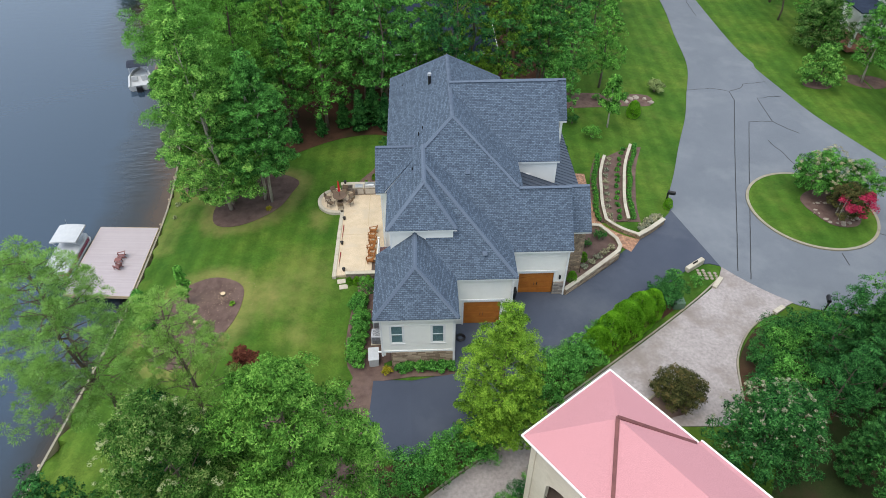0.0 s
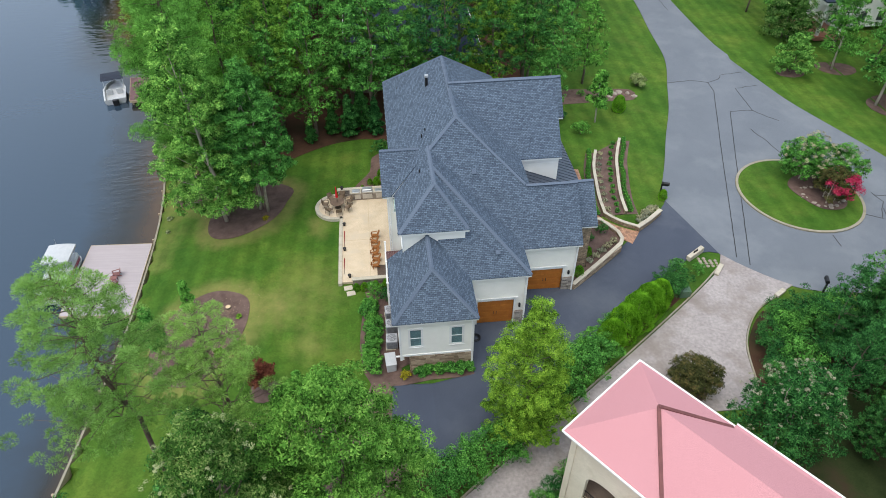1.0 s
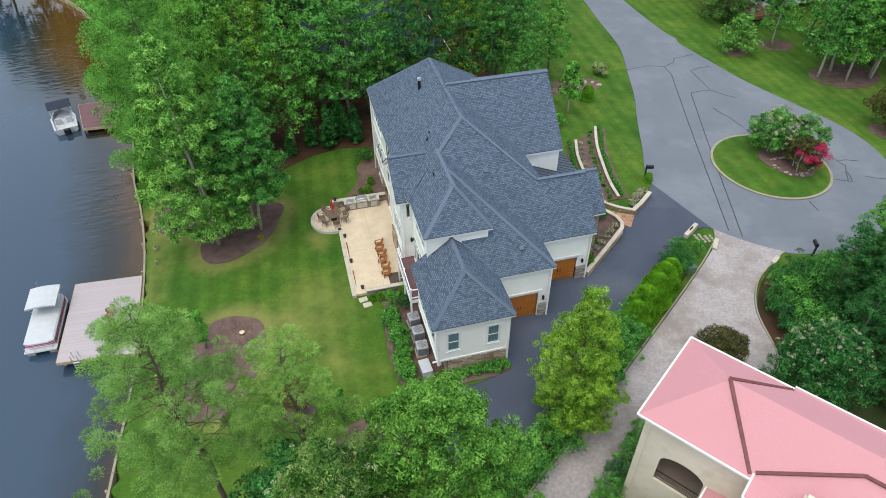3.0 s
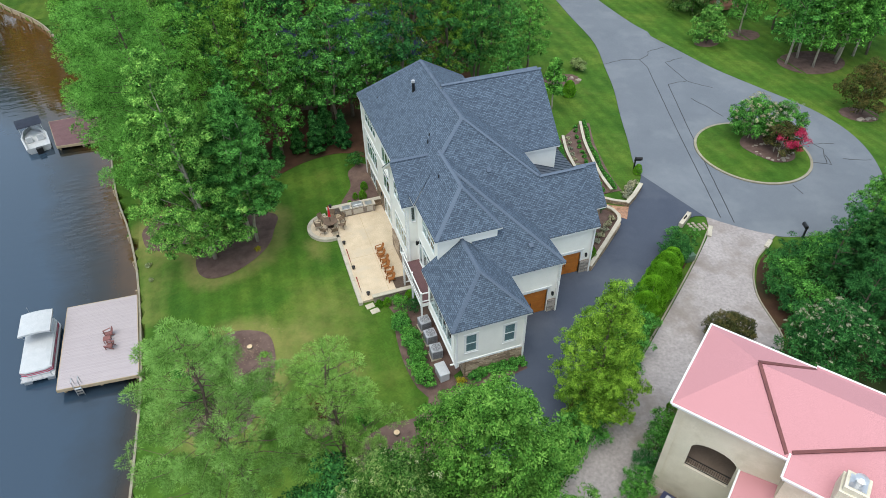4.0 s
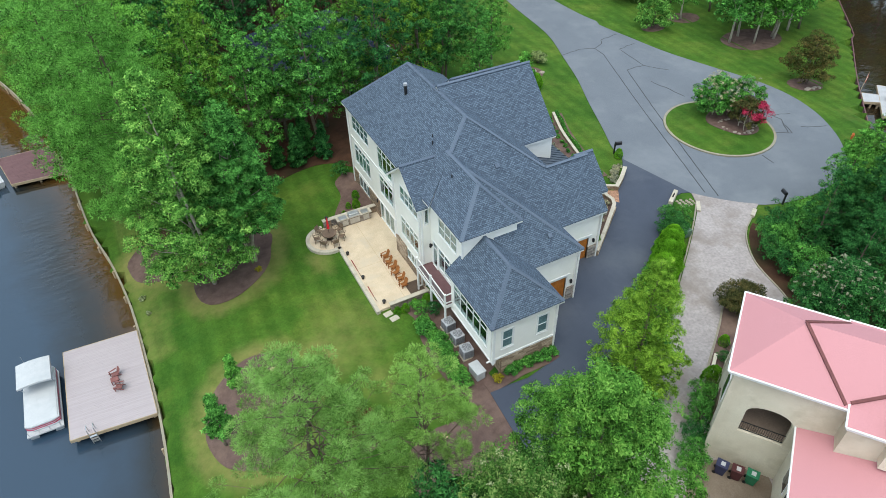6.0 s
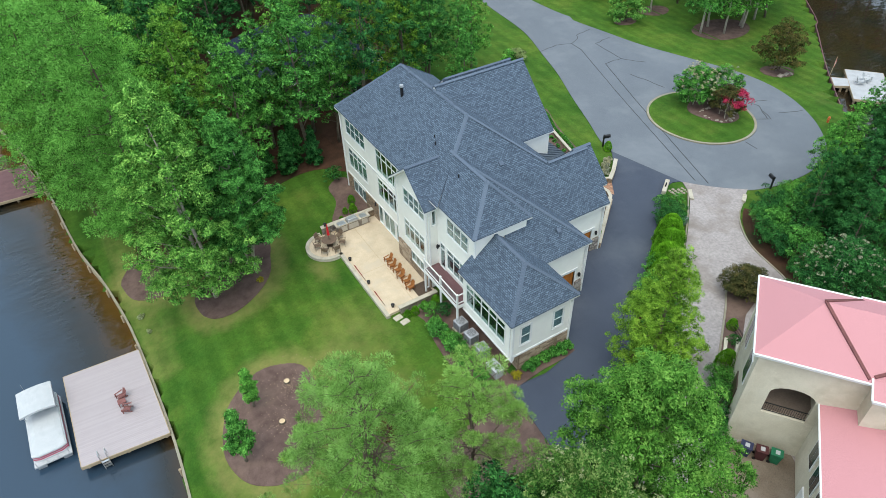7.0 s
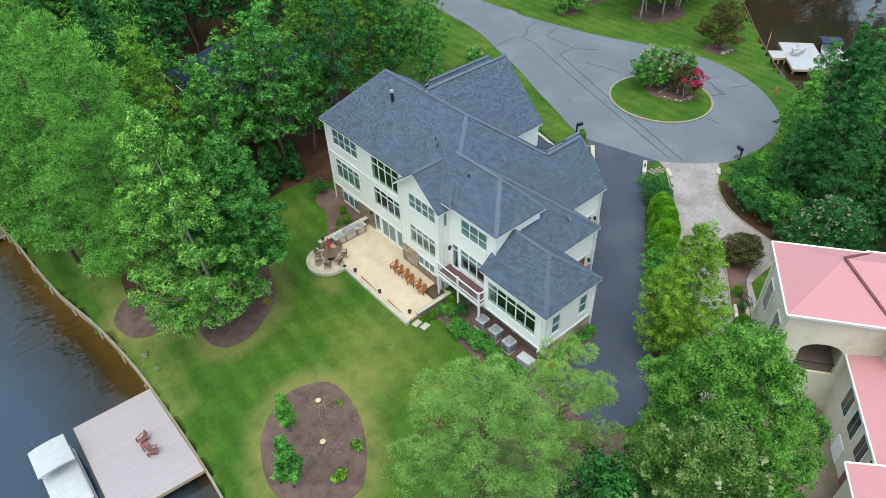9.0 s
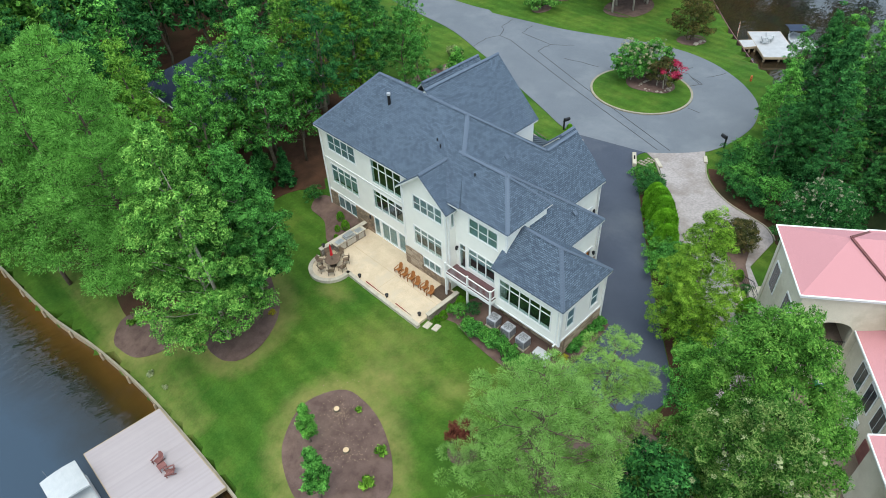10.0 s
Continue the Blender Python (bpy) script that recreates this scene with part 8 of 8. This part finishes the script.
pkbox("wall", 6.45, 6.7, -21.5, -0.45, 3.9, 9.7, STUCCO), pkbox("wall", 0.7, 6.45, -0.7, -0.45, 3.9, 9.7, STUCCO), pkbox("wall", -0.7, 0.5, -13.5, -6.6, 0, 9.4, STUCCO)
# lake-facing upper wall with the arched loggia opening
bm = bmesh.new()
outer = [(-0.45, 3.9), (-21.5, 3.9), (-21.5, 9.7), (-0.45, 9.7)]
a0, a1, zs, zt = -1.8, -4.45, 4.3, 6.35
archpts = [(a0, zs), (a0, zt)] + [((a0 + a1) / 2 + (a0 - a1) / 2 * math.cos(t), zt + 0.75 * math.sin(t)) for t in np.linspace(0.25, math.pi - 0.25, 9)] + [(a1, zt), (a1, zs)]
allp = outer + archpts
vs, es_, fs, *_ = delaunay_2d_cdt([Vector(p) for p in allp], [(i, (i + 1) % 4) for i in range(4)] + [(4 + i, 4 + (i + 1) % len(archpts)) for i in range(len(archpts))], [], 0, 1e-5)
bv = [bm.verts.new((0.45, v.x, v.y)) for v in vs]


def in_arch(x, z):
    if not (a1 < x < a0 and z > zs):
        return False
    k = max(-1, min(1, (x - (a0 + a1) / 2) / ((a0 - a1) / 2)))
    return z < zt + 0.75 * math.sqrt(1 - k * k) * 1.0


for f in fs:
    cx, cz = sum(vs[i].x for i in f) / 3, sum(vs[i].y for i in f) / 3
    if not in_arch(cx, cz):
        bm.faces.new([bv[i] for i in f])
r = bmesh.ops.extrude_face_region(bm, geom=bm.faces[:])
bmesh.ops.translate(bm, vec=(0.3, 0, 0), verts=[v for v in r["geom"] if isinstance(v, bmesh.types.BMVert)])
bmesh.ops.recalc_face_normals(bm, faces=bm.faces[:])
bmesh.ops.transform(bm, matrix=PK, verts=bm.verts[:])
part("wall", bm, STUCCO, pink)
pkbox("loggia_floor", 0.75, 4.0, -5.0, -0.7, 3.9, 4.1, surface("loggia_floor", (0.2, 0.15, 0.12), (0.26, 0.2, 0.16), 1, 10)), pkbox("loggia_wall", 3.4, 3.6, -5.0, -0.7, 4.1, 9.3, STUCCO), pkbox("loggia_wall", 0.75, 3.4, -5.1, -4.9, 4.1, 9.3, STUCCO)
bm = bmesh.new()
tube(bm, (0.6, a0, 5.1), (0.6, a1, 5.1), 0.035, 0.035, 6), tube(bm, (0.6, a0, 4.4), (0.6, a1, 4.4), 0.03, 0.03, 6)
for y in np.arange(a1 + 0.12, a0, 0.13):
    tube(bm, (0.6, y, 4.4), (0.6, y, 5.1), 0.014, 0.014, 5)
bmesh.ops.transform(bm, matrix=PK, verts=bm.verts[:])
part("balcony_rail", bm, DARKMETAL, pink, "dark iron balcony rail")
for p, q in (((-0.06, 0.06, ez), (7.19, 0.06, ez)), ((-0.06, 0.06, ez), (-0.06, -6.3, ez)), ((7.19, 0.06, ez), (7.19, -6.2, ez)), ((7.5, -6.2, ez - 0.12), (7.5, -22, ez - 0.12)),
             ((-1.12, -6.3, 9.62), (-1.12, -14, 9.62)), ((-1.12, -6.3, 9.62), (0.25, -6.3, 10.0)), ((-9.45, -4.6, 6.45), (0.9, -4.6, 6.45)), ((-14.4, -2.9, 6.5), (-8.0, -2.9, 6.5)), ((-7.95, -2.9, 6.5), (-7.95, -10.8, 7.7))):
    bm = bmesh.new()
    tube(bm, pk(*p), pk(*q), 0.06, 0.06, 6)
    part("gutter", bm, TRIM, pink, "white gutter")
# lower wing with windows
pkbox("wall", -9.0, 0.5, -10.5, -5.0, -0.2, 6.2, STUCCO)
roof([[pk(-9.4, -4.65, 6.45), pk(0.9, -4.65, 6.45), pk(0.9, -10.8, 7.6), pk(-9.4, -10.8, 7.6)]], pink, PINKROOF, "roof", 0.06, 0.25)
pkbox("wall", -14, -8.3, -10.5, -3.3, -0.2, 6.2, STUCCO)
roof([[pk(-14.4, -2.95, 6.5), pk(-8.0, -2.95, 6.5), pk(-8.0, -10.8, 7.7), pk(-14.4, -10.8, 7.7)]], pink, PINKROOF, "roof", 0.06, 0.25)
bm = bmesh.new()
for i in range(9):
    box(bm, 1.0, 1.12, -5.1 - 0.42 * i, -4.9 - 0.42 * i, 6.9, 7.1, 0, PK)
part("rafter_ends", bm, MAROON, pink, "dark rafter ends below the eave")
DARKGLASS = surface("dark_glass", (0.03, 0.04, 0.045), (0.05, 0.06, 0.065), 0.5, 10, 0.08, 0.6)
for x in (-1.9, -3.7, -5.5, -7.3):
    f = pkbox("window_frame", x - 0.62, x + 0.62, -5.0, -4.93, 3.5, 5.6, TRIM)
    pkbox("pane", x - 0.52, x - 0.03, -4.95, -4.91, 3.62, 5.5, DARKGLASS, "", f), pkbox("pane", x + 0.03, x + 0.52, -4.95, -4.91, 3.62, 5.5, DARKGLASS, "", f)
f = pkbox("side_door", -4.2, -2.9, -5.0, -4.93, 0.1, 2.4, TRIM)
f = pkbox("garage_door", -7.9, -5.4, -5.0, -4.92, 0.05, 2.5, MAROON, "dark red garage door")
pkbox("step", -1.6, 0.4, -4.9, -3.6, 0.0, 0.5, CONCRETE), pkbox("step", -1.0, 0.4, -3.6, -2.9, 0.0, 0.3, CONCRETE)
for x in (1.4, 4.6):
    f = pkbox("window_frame", x, x + 1.3, -0.45, -0.38, 5.2, 7.6, TRIM)
    pkbox("pane", x + 0.1, x + 0.62, -0.4, -0.36, 5.3, 7.5, DARKGLASS, "", f), pkbox("pane", x + 0.68, x + 1.2, -0.4, -0.36, 5.3, 7.5, DARKGLASS, "", f)
f = pkbox("front_door", 2.4, 4.0, -0.45, -0.37, 1.0, 3.6, BRONZE)
pkbox("quoin", 0.38, 0.75, -0.75, -0.38, -0.2, 9.6, STUCCO), pkbox("quoin", 6.4, 6.78, -0.75, -0.38, -0.2, 9.6, STUCCO)
pkbox("porch", 6.75, 9.4, -3.6, -0.6, -0.2, 1.0, CONCRETE)
for i in range(5):
    pkbox("step", 9.4 + 0.32 * i, 9.72 + 0.32 * i, -3.3 + 0.1 * i, -0.9 + 0.1 * i, -0.2, 0.84 - 0.17 * i, CONCRETE)
pkbox("garden_wall", 7.4, 9.6, 0.0, 0.25, -0.2, 0.9, STUCCO)
for y in (-0.85, -3.3):
    bm = bmesh.new()
    pts = [(6.9, y, 1.95), (9.4, y, 1.95), (11.3, y + (0.5 if y > -2 else 0.1), 1.05)]
    for p, q in zip(pts, pts[1:]):
        for dz in (0, -0.7):
            tube(bm, (p[0], p[1], p[2] + dz), (q[0], q[1], q[2] + dz), 0.025, 0.025, 6)
        for t in np.linspace(0, 1, 9):
            v = Vector(p).lerp(Vector(q), t)
            tube(bm, v, v - Vector((0, 0, 0.9)), 0.012, 0.012, 4)
    bmesh.ops.transform(bm, matrix=PK, verts=bm.verts[:])
    part("stair_rail", bm, DARKMETAL, pink, "dark iron stair rail")
vb = bmesh.new()
box(vb, -1.35, -0.05, -9.9, -8.6, 7.5, 11.0, 0, PK), box(vb, -1.25, -0.15, -9.8, -8.7, 11.0, 11.35, 0, PK)
ch = part("chimney", vb, STUCCO, pink, "cream stucco chimney")
vb = bmesh.new()
box(vb, -1.1, -0.3, -9.65, -8.85, 11.35, 11.38, 0, PK), tube(vb, pk(-0.7, -9.25, 11.36), pk(-0.7, -9.25, 11.75), 0.2, 0.2, 14), tube(vb, pk(-0.7, -9.25, 11.8), pk(-0.7, -9.25, 11.9), 0.32, 0.1, 14)
part("flue_cap", vb, STEEL, ch, "steel flue cap")


BINRED = surface("dark_red_plastic", (0.06, 0.018, 0.02), (0.085, 0.026, 0.028), 3, 30, 0.5)


def wheelie(x, y, rz, mat, label):
    o = thing("wheelie_bin", label, "trash bin", (0, 0, 0), "bins by the neighbour's house")
    bm = bmesh.new()
    vs = [(-0.24, -0.27, 0.05), (0.24, -0.27, 0.05), (0.24, 0.27, 0.05), (-0.24, 0.27, 0.05), (-0.3, -0.36, 0.98), (0.3, -0.36, 0.98), (0.3, 0.36, 0.98), (-0.3, 0.36, 0.98)]
    v = [bm.verts.new(p) for p in vs]
    for f in ((3, 2, 1, 0), (4, 5, 6, 7), (0, 1, 5, 4), (1, 2, 6, 5), (2, 3, 7, 6), (3, 0, 4, 7)):
        bm.faces.new([v[i] for i in f])
    part("body", bm, mat, o, world_coords=False)
    bm = bmesh.new()
    box(bm, -0.32, 0.32, -0.4, 0.38, 0.98, 1.05)
    bevelled(bm, 0.02)
    part("lid", bm, mat, o, world_coords=False)
    bm = bmesh.new()
    box(bm, -0.16, 0.16, -0.18, 0.1, 1.05, 1.056)
    part("sticker", bm, WHITEPLASTIC, o, "pale sticker", world_coords=False)
    for s in (-0.25, 0.25):
        bm = bmesh.new()
        tube(bm, (s - 0.03, 0.3, 0.12), (s + 0.03, 0.3, 0.12), 0.12, 0.12, 12)
        part("wheel", bm, DARKMETAL, o, world_coords=False)
    o.matrix_basis = pose(x, y, gz(x, y) + 0.09, 0, 0, rz)


wheelie(3.9, 6.3, 30, BLUEPLASTIC, "navy wheelie bin beside the neighbour's house")
wheelie(4.5, 5.55, 36, BINRED, "maroon wheelie bin beside the neighbour's house")
wheelie(5.1, 4.85, 32, GREENPLASTIC, "green wheelie bin beside the neighbour's house")
bike = thing("bicycle", "dark bicycle standing on the pale driveway", "bicycle", (0, 0, 0))
for y in (-0.52, 0.52):
    bm = bmesh.new()
    for i in range(18):
        a, b = 2 * math.pi * i / 18, 2 * math.pi * (i + 1) / 18
        tube(bm, (0, y + 0.33 * math.cos(a), 0.34 + 0.33 * math.sin(a)), (0, y + 0.33 * math.cos(b), 0.34 + 0.33 * math.sin(b)), 0.022, 0.022, 5, False)
    part("wheel", bm, DARKMETAL, bike, world_coords=False)
bm = bmesh.new()
for p, q in (((0, -0.52, 0.34), (0, -0.1, 0.34)), ((0, -0.1, 0.34), (0, -0.22, 0.85)), ((0, -0.22, 0.8), (0, 0.4, 0.82)), ((0, -0.1, 0.34), (0, 0.4, 0.78)), ((0, 0.52, 0.34), (0, 0.38, 0.98)), ((0, -0.52, 0.34), (0, -0.22, 0.8)), ((-0.28, 0.36, 1.0), (0.28, 0.36, 1.0))):
    tube(bm, p, q, 0.022, 0.022, 6)
part("frame", bm, DARKMETAL, bike, world_coords=False)
bm = bmesh.new()
box(bm, -0.08, 0.08, -0.36, -0.1, 0.86, 0.92)
bevelled(bm, 0.02)
part("saddle", bm, DARKMETAL, bike, world_coords=False)
bike.matrix_basis = pose(2.9, 7.3, gz(2.9, 7.3) + 0.09, 0, 0, -52)

# ---- far houses, half hidden by trees ----
def far_house(name, label, x0, x1, y0, y1, z, eave, ridge, roofmat, wallmat):
    o = thing(name, label, "house", ((x0 + x1) / 2, (y0 + y1) / 2, z))
    bm = bmesh.new()
    box(bm, x0, x1, y0, y1, z, eave - 0.1)
    part("wall", bm, wallmat, o)
    ym, h = (y0 + y1) / 2, (y1 - y0) / 2
    a, b = (x0 + h * 0.8, ym, ridge), (x1 - h * 0.8, ym, ridge)
    e = 0.5
    p = [(x0 - e, y0 - e, eave), (x1 + e, y0 - e, eave), (x1 + e, y1 + e, eave), (x0 - e, y1 + e, eave)]
    roof([[p[0], p[1], b, a], [p[1], p[2], b], [p[2], p[3], a, b], [p[3], p[0], a]], o, roofmat)
    for (xa, ya, za), (xb, yb, zb) in zip(p, p[1:] + p[:1]):
        bm = bmesh.new()
        box(bm, min(xa, xb) - 0.08, max(xa, xb) + 0.08, min(ya, yb) - 0.08, max(ya, yb) + 0.08, eave - 0.2, eave - 0.02)
        part("gutter", bm, TRIM, o, "white gutter")
    for i in range(int((x1 - x0) / 3)):
        for zz in (z + 1.0, z + 3.8):
            if zz + 1.6 < eave:
                x = x0 + 1.2 + 3 * i
                bm = bmesh.new()
                box(bm, x - 0.1, x + 1.2, y0 - 0.05, y0, zz - 0.1, zz + 1.6)
                f = part("window_frame", bm, TRIM, o)
                bm = bmesh.new()
                box(bm, x, x + 1.1, y0 - 0.08, y0 - 0.05, zz, zz + 1.5)
                part("pane", bm, DARKGLASS, f)
    return o


far_house("blue_roof_house", "dark-roofed house half hidden in the woods", -9, 7.5, 66, 80, 0.0, 5.0, 9.6, SHADOWROOF, surface("brown_siding", (0.14, 0.11, 0.09), (0.18, 0.14, 0.11), 1, 20))
far_house("white_house", "white house with porch columns behind the lawn trees", 66, 80, 82, 94, -1.6, 5.5, 9.0, SHADOWROOF, TRIM)
porch = thing("porch", "white porch with columns on a brick base", "porch", (64, 80, -1.6))
bm = bmesh.new()
box(bm, 61.5, 66, 78.5, 86, -1.9, -1.3)
part("base", bm, surface("red_brick", (0.28, 0.12, 0.08), (0.36, 0.16, 0.11), 2, 15), porch)
for x, y in ((62, 79), (62, 82.4), (62, 85.6), (65.4, 79)):
    bm = bmesh.new()
    box(bm, x - 0.2, x + 0.2, y - 0.2, y + 0.2, -1.3, 3.6)
    part("column", bm, TRIM, porch)
bm = bmesh.new()
box(bm, 61.4, 66, 78.4, 86.1, 3.6, 4.0), box(bm, 61.7, 62.0, 79, 85.6, 1.4, 1.5), box(bm, 61.7, 62.0, 79, 85.6, 0.7, 0.78)
part("balcony", bm, TRIM, porch)
bm = bmesh.new()
box(bm, 61.3, 66, 78.3, 86.2, 4.0, 4.15)
part("porch_roof", bm, SHADOWROOF, porch)
for k in range(22):
    bm = bmesh.new()
    box(bm, 61.82, 61.88, 79.2 + 0.29 * k, 79.26 + 0.29 * k, 0.78, 1.4)
    part("baluster", bm, TRIM, porch)


# ---- gutters, downspouts and stone facing of the house ----
def downspout(x, y, z0, z1, out=(0, -1)):
    bm = bmesh.new()
    box(bm, x - 0.06, x + 0.06, y - 0.05, y + 0.05, z0, z1)
    box(bm, x - 0.06 + min(0, out[0] * 0.3), x + 0.06 + max(0, out[0] * 0.3), y - 0.05 + min(0, out[1] * 0.3), y + 0.05 + max(0, out[1] * 0.3), z0 - 0.1, z0)
    box(bm, x - 0.06 - 0.3 * max(0, out[0]), x + 0.06 - 0.3 * min(0, out[0]), y - 0.05, y + 0.05 - 0.3 * out[1] * 0.3, z1, z1 + 0.1)
    part("downspout", bm, TRIM, house, "white downspout")


downspout(0.2, 20.28, 0.85, 6.05), downspout(5.0, 24.2, 0.65, 6.0), downspout(10.0, 27.68, 0.5, 5.75)
downspout(-5.2, 20.7, 2.0, 6.05, (-1, 0)), downspout(-4.75, 49.7, 0.1, 9.2, (-1, 0)), downspout(-5.32, 32.3, 0.1, 8.6, (-1, 0))

bm = bmesh.new()
box(bm, -0.02, 0.02, -0.02, 0.02, -0.14, -0.06)
bracket_mesh = mesh_from(bm, "gutter_bracket", TRIM)
for (xa, ya, za), (xb, yb, zb) in (((-5.7, 20.0, 6.3), (0.6, 20.0, 6.3)), ((-5.7, 20.0, 6.3), (-5.7, 27.0, 6.3)), ((1.0, 24.03, 6.26), (5.32, 24.03, 6.26)), ((5.5, 27.38, 5.96), (10.3, 27.38, 5.96)), ((-4.76, 26.2, 9.45), (0.69, 26.2, 9.45)), ((-4.95, 38.2, EV + 0.03), (-4.95, 50.2, EV + 0.03))):
    L = math.dist((xa, ya), (xb, yb))
    n = int(L / 1.0)
    for i in range(1, n):
        t = i / n
        o = part("gutter_bracket", bracket_mesh, TRIM, house)
        o.location = Vector((xa + (xb - xa) * t, ya + (yb - ya) * t, za)) - house.location


def facing_stone_material(name, c1, c2, c3):
    m, n, l, b = material(name, 0.85, 0.2)
    obj = n.new("ShaderNodeTexCoord").outputs["Object"]
    info = n.new("ShaderNodeObjectInfo").outputs["Random"]
    r = ramp(n, [(0.0, c1), (0.45, c2), (1.0, c3)])
    l.new(info, r.inputs[0])
    g = ramp(n, [(0.3, (0.75, 0.74, 0.72)), (0.7, (1.2, 1.18, 1.15))])
    f = noise_tex(n, l, obj, 3.0, 5, 0.65)
    l.new(f, g.inputs[0])
    l.new(mix(n, l, "MULTIPLY", 1.0, r.outputs[0], g.outputs[0]), b.inputs["Base Color"])
    bump(n, l, f, b, 0.6, 0.02)
    return m


TAN_STONES = facing_stone_material("tan_ledge_stones", (0.20, 0.145, 0.105), (0.33, 0.25, 0.18), (0.46, 0.37, 0.28))
GREY_STONES = facing_stone_material("grey_ledge_stones", (0.17, 0.155, 0.145), (0.27, 0.245, 0.225), (0.38, 0.35, 0.32))
rs = random.Random(91)


def ledge_mesh(mat):
    """One rough stone, a metre each way before scaling, with chipped corners."""
    bm = bmesh.new()
    box(bm, -0.5, 0.5, -0.5, 0.5, -0.5, 0.5)
    bmesh.ops.bevel(bm, geom=[e for e in bm.edges if e.verts[0].co.y < 0 and e.verts[1].co.y < 0], offset=0.1, segments=1, affect="EDGES")
    for v in bm.verts:
        v.co += Vector((rs.uniform(-0.05, 0.05), rs.uniform(-0.12, 0.12), rs.uniform(-0.06, 0.06)))
    return mesh_from(bm, "stone", mat)


def stone_facing(parent, origin, u, width, z0, z1, meshes, row=0.17):
    """Courses of separate ledge stones on a wall; u points along it, the stones face to its right-hand side."""
    rows = max(1, round((z1 - z0) / row))
    h = (z1 - z0) / rows
    ang = math.atan2(u[1], u[0])
    for k in range(rows):
        s = 0.0
        while s < width - 0.02:
            w = min(rs.uniform(0.28, 0.72), width - s)
            if width - s - w < 0.15:
                w = width - s
            o = part("stone", rs.choice(meshes), None, parent, world_coords=False)
            p = Vector((origin[0] + u[0] * (s + w / 2), origin[1] + u[1] * (s + w / 2), z0 + h * (k + 0.5)))
            o.matrix_basis = Matrix.Translation(p - parent.location) @ Matrix.Rotation(ang, 4, "Z") @ Matrix.Diagonal((w - 0.02, rs.uniform(0.07, 0.12), h - 0.02, 1))
            s += w


tan = [ledge_mesh(TAN_STONES) for _ in range(4)]
grey = [ledge_mesh(GREY_STONES) for _ in range(3)]
stone_facing(house, (-4.45, 20.37), (1, 0), 4.72, 0.55, 2.26, tan)
stone_facing(house, (-4.5, 27.0), (0, -1), 6.55, 0.5, 1.88, tan, 0.23)
stone_facing(house, (9.05, 27.74), (1, 0), 1.07, 0.5, 1.93, grey)
stone_facing(house, (4.25, 24.29), (1, 0), 0.81, 0.6, 2.03, grey)
stone_facing(house, (-5.27, 37.76), (0, -1), 2.26, 0.02, 1.93, tan, 0.2)
stone_facing(patio, (-10.3, 44.1), (1, 0), 1.3, 0.02, 0.74, grey, 0.18)
stone_facing(kit, (-9.0, 43.35), (1, 0), 0.4, 0.02, 0.8, grey, 0.2)
stone_facing(pw, (10.25, 27.62), (0.78, 0.626), 7.2, 0.55, 1.08, tan, 0.18)
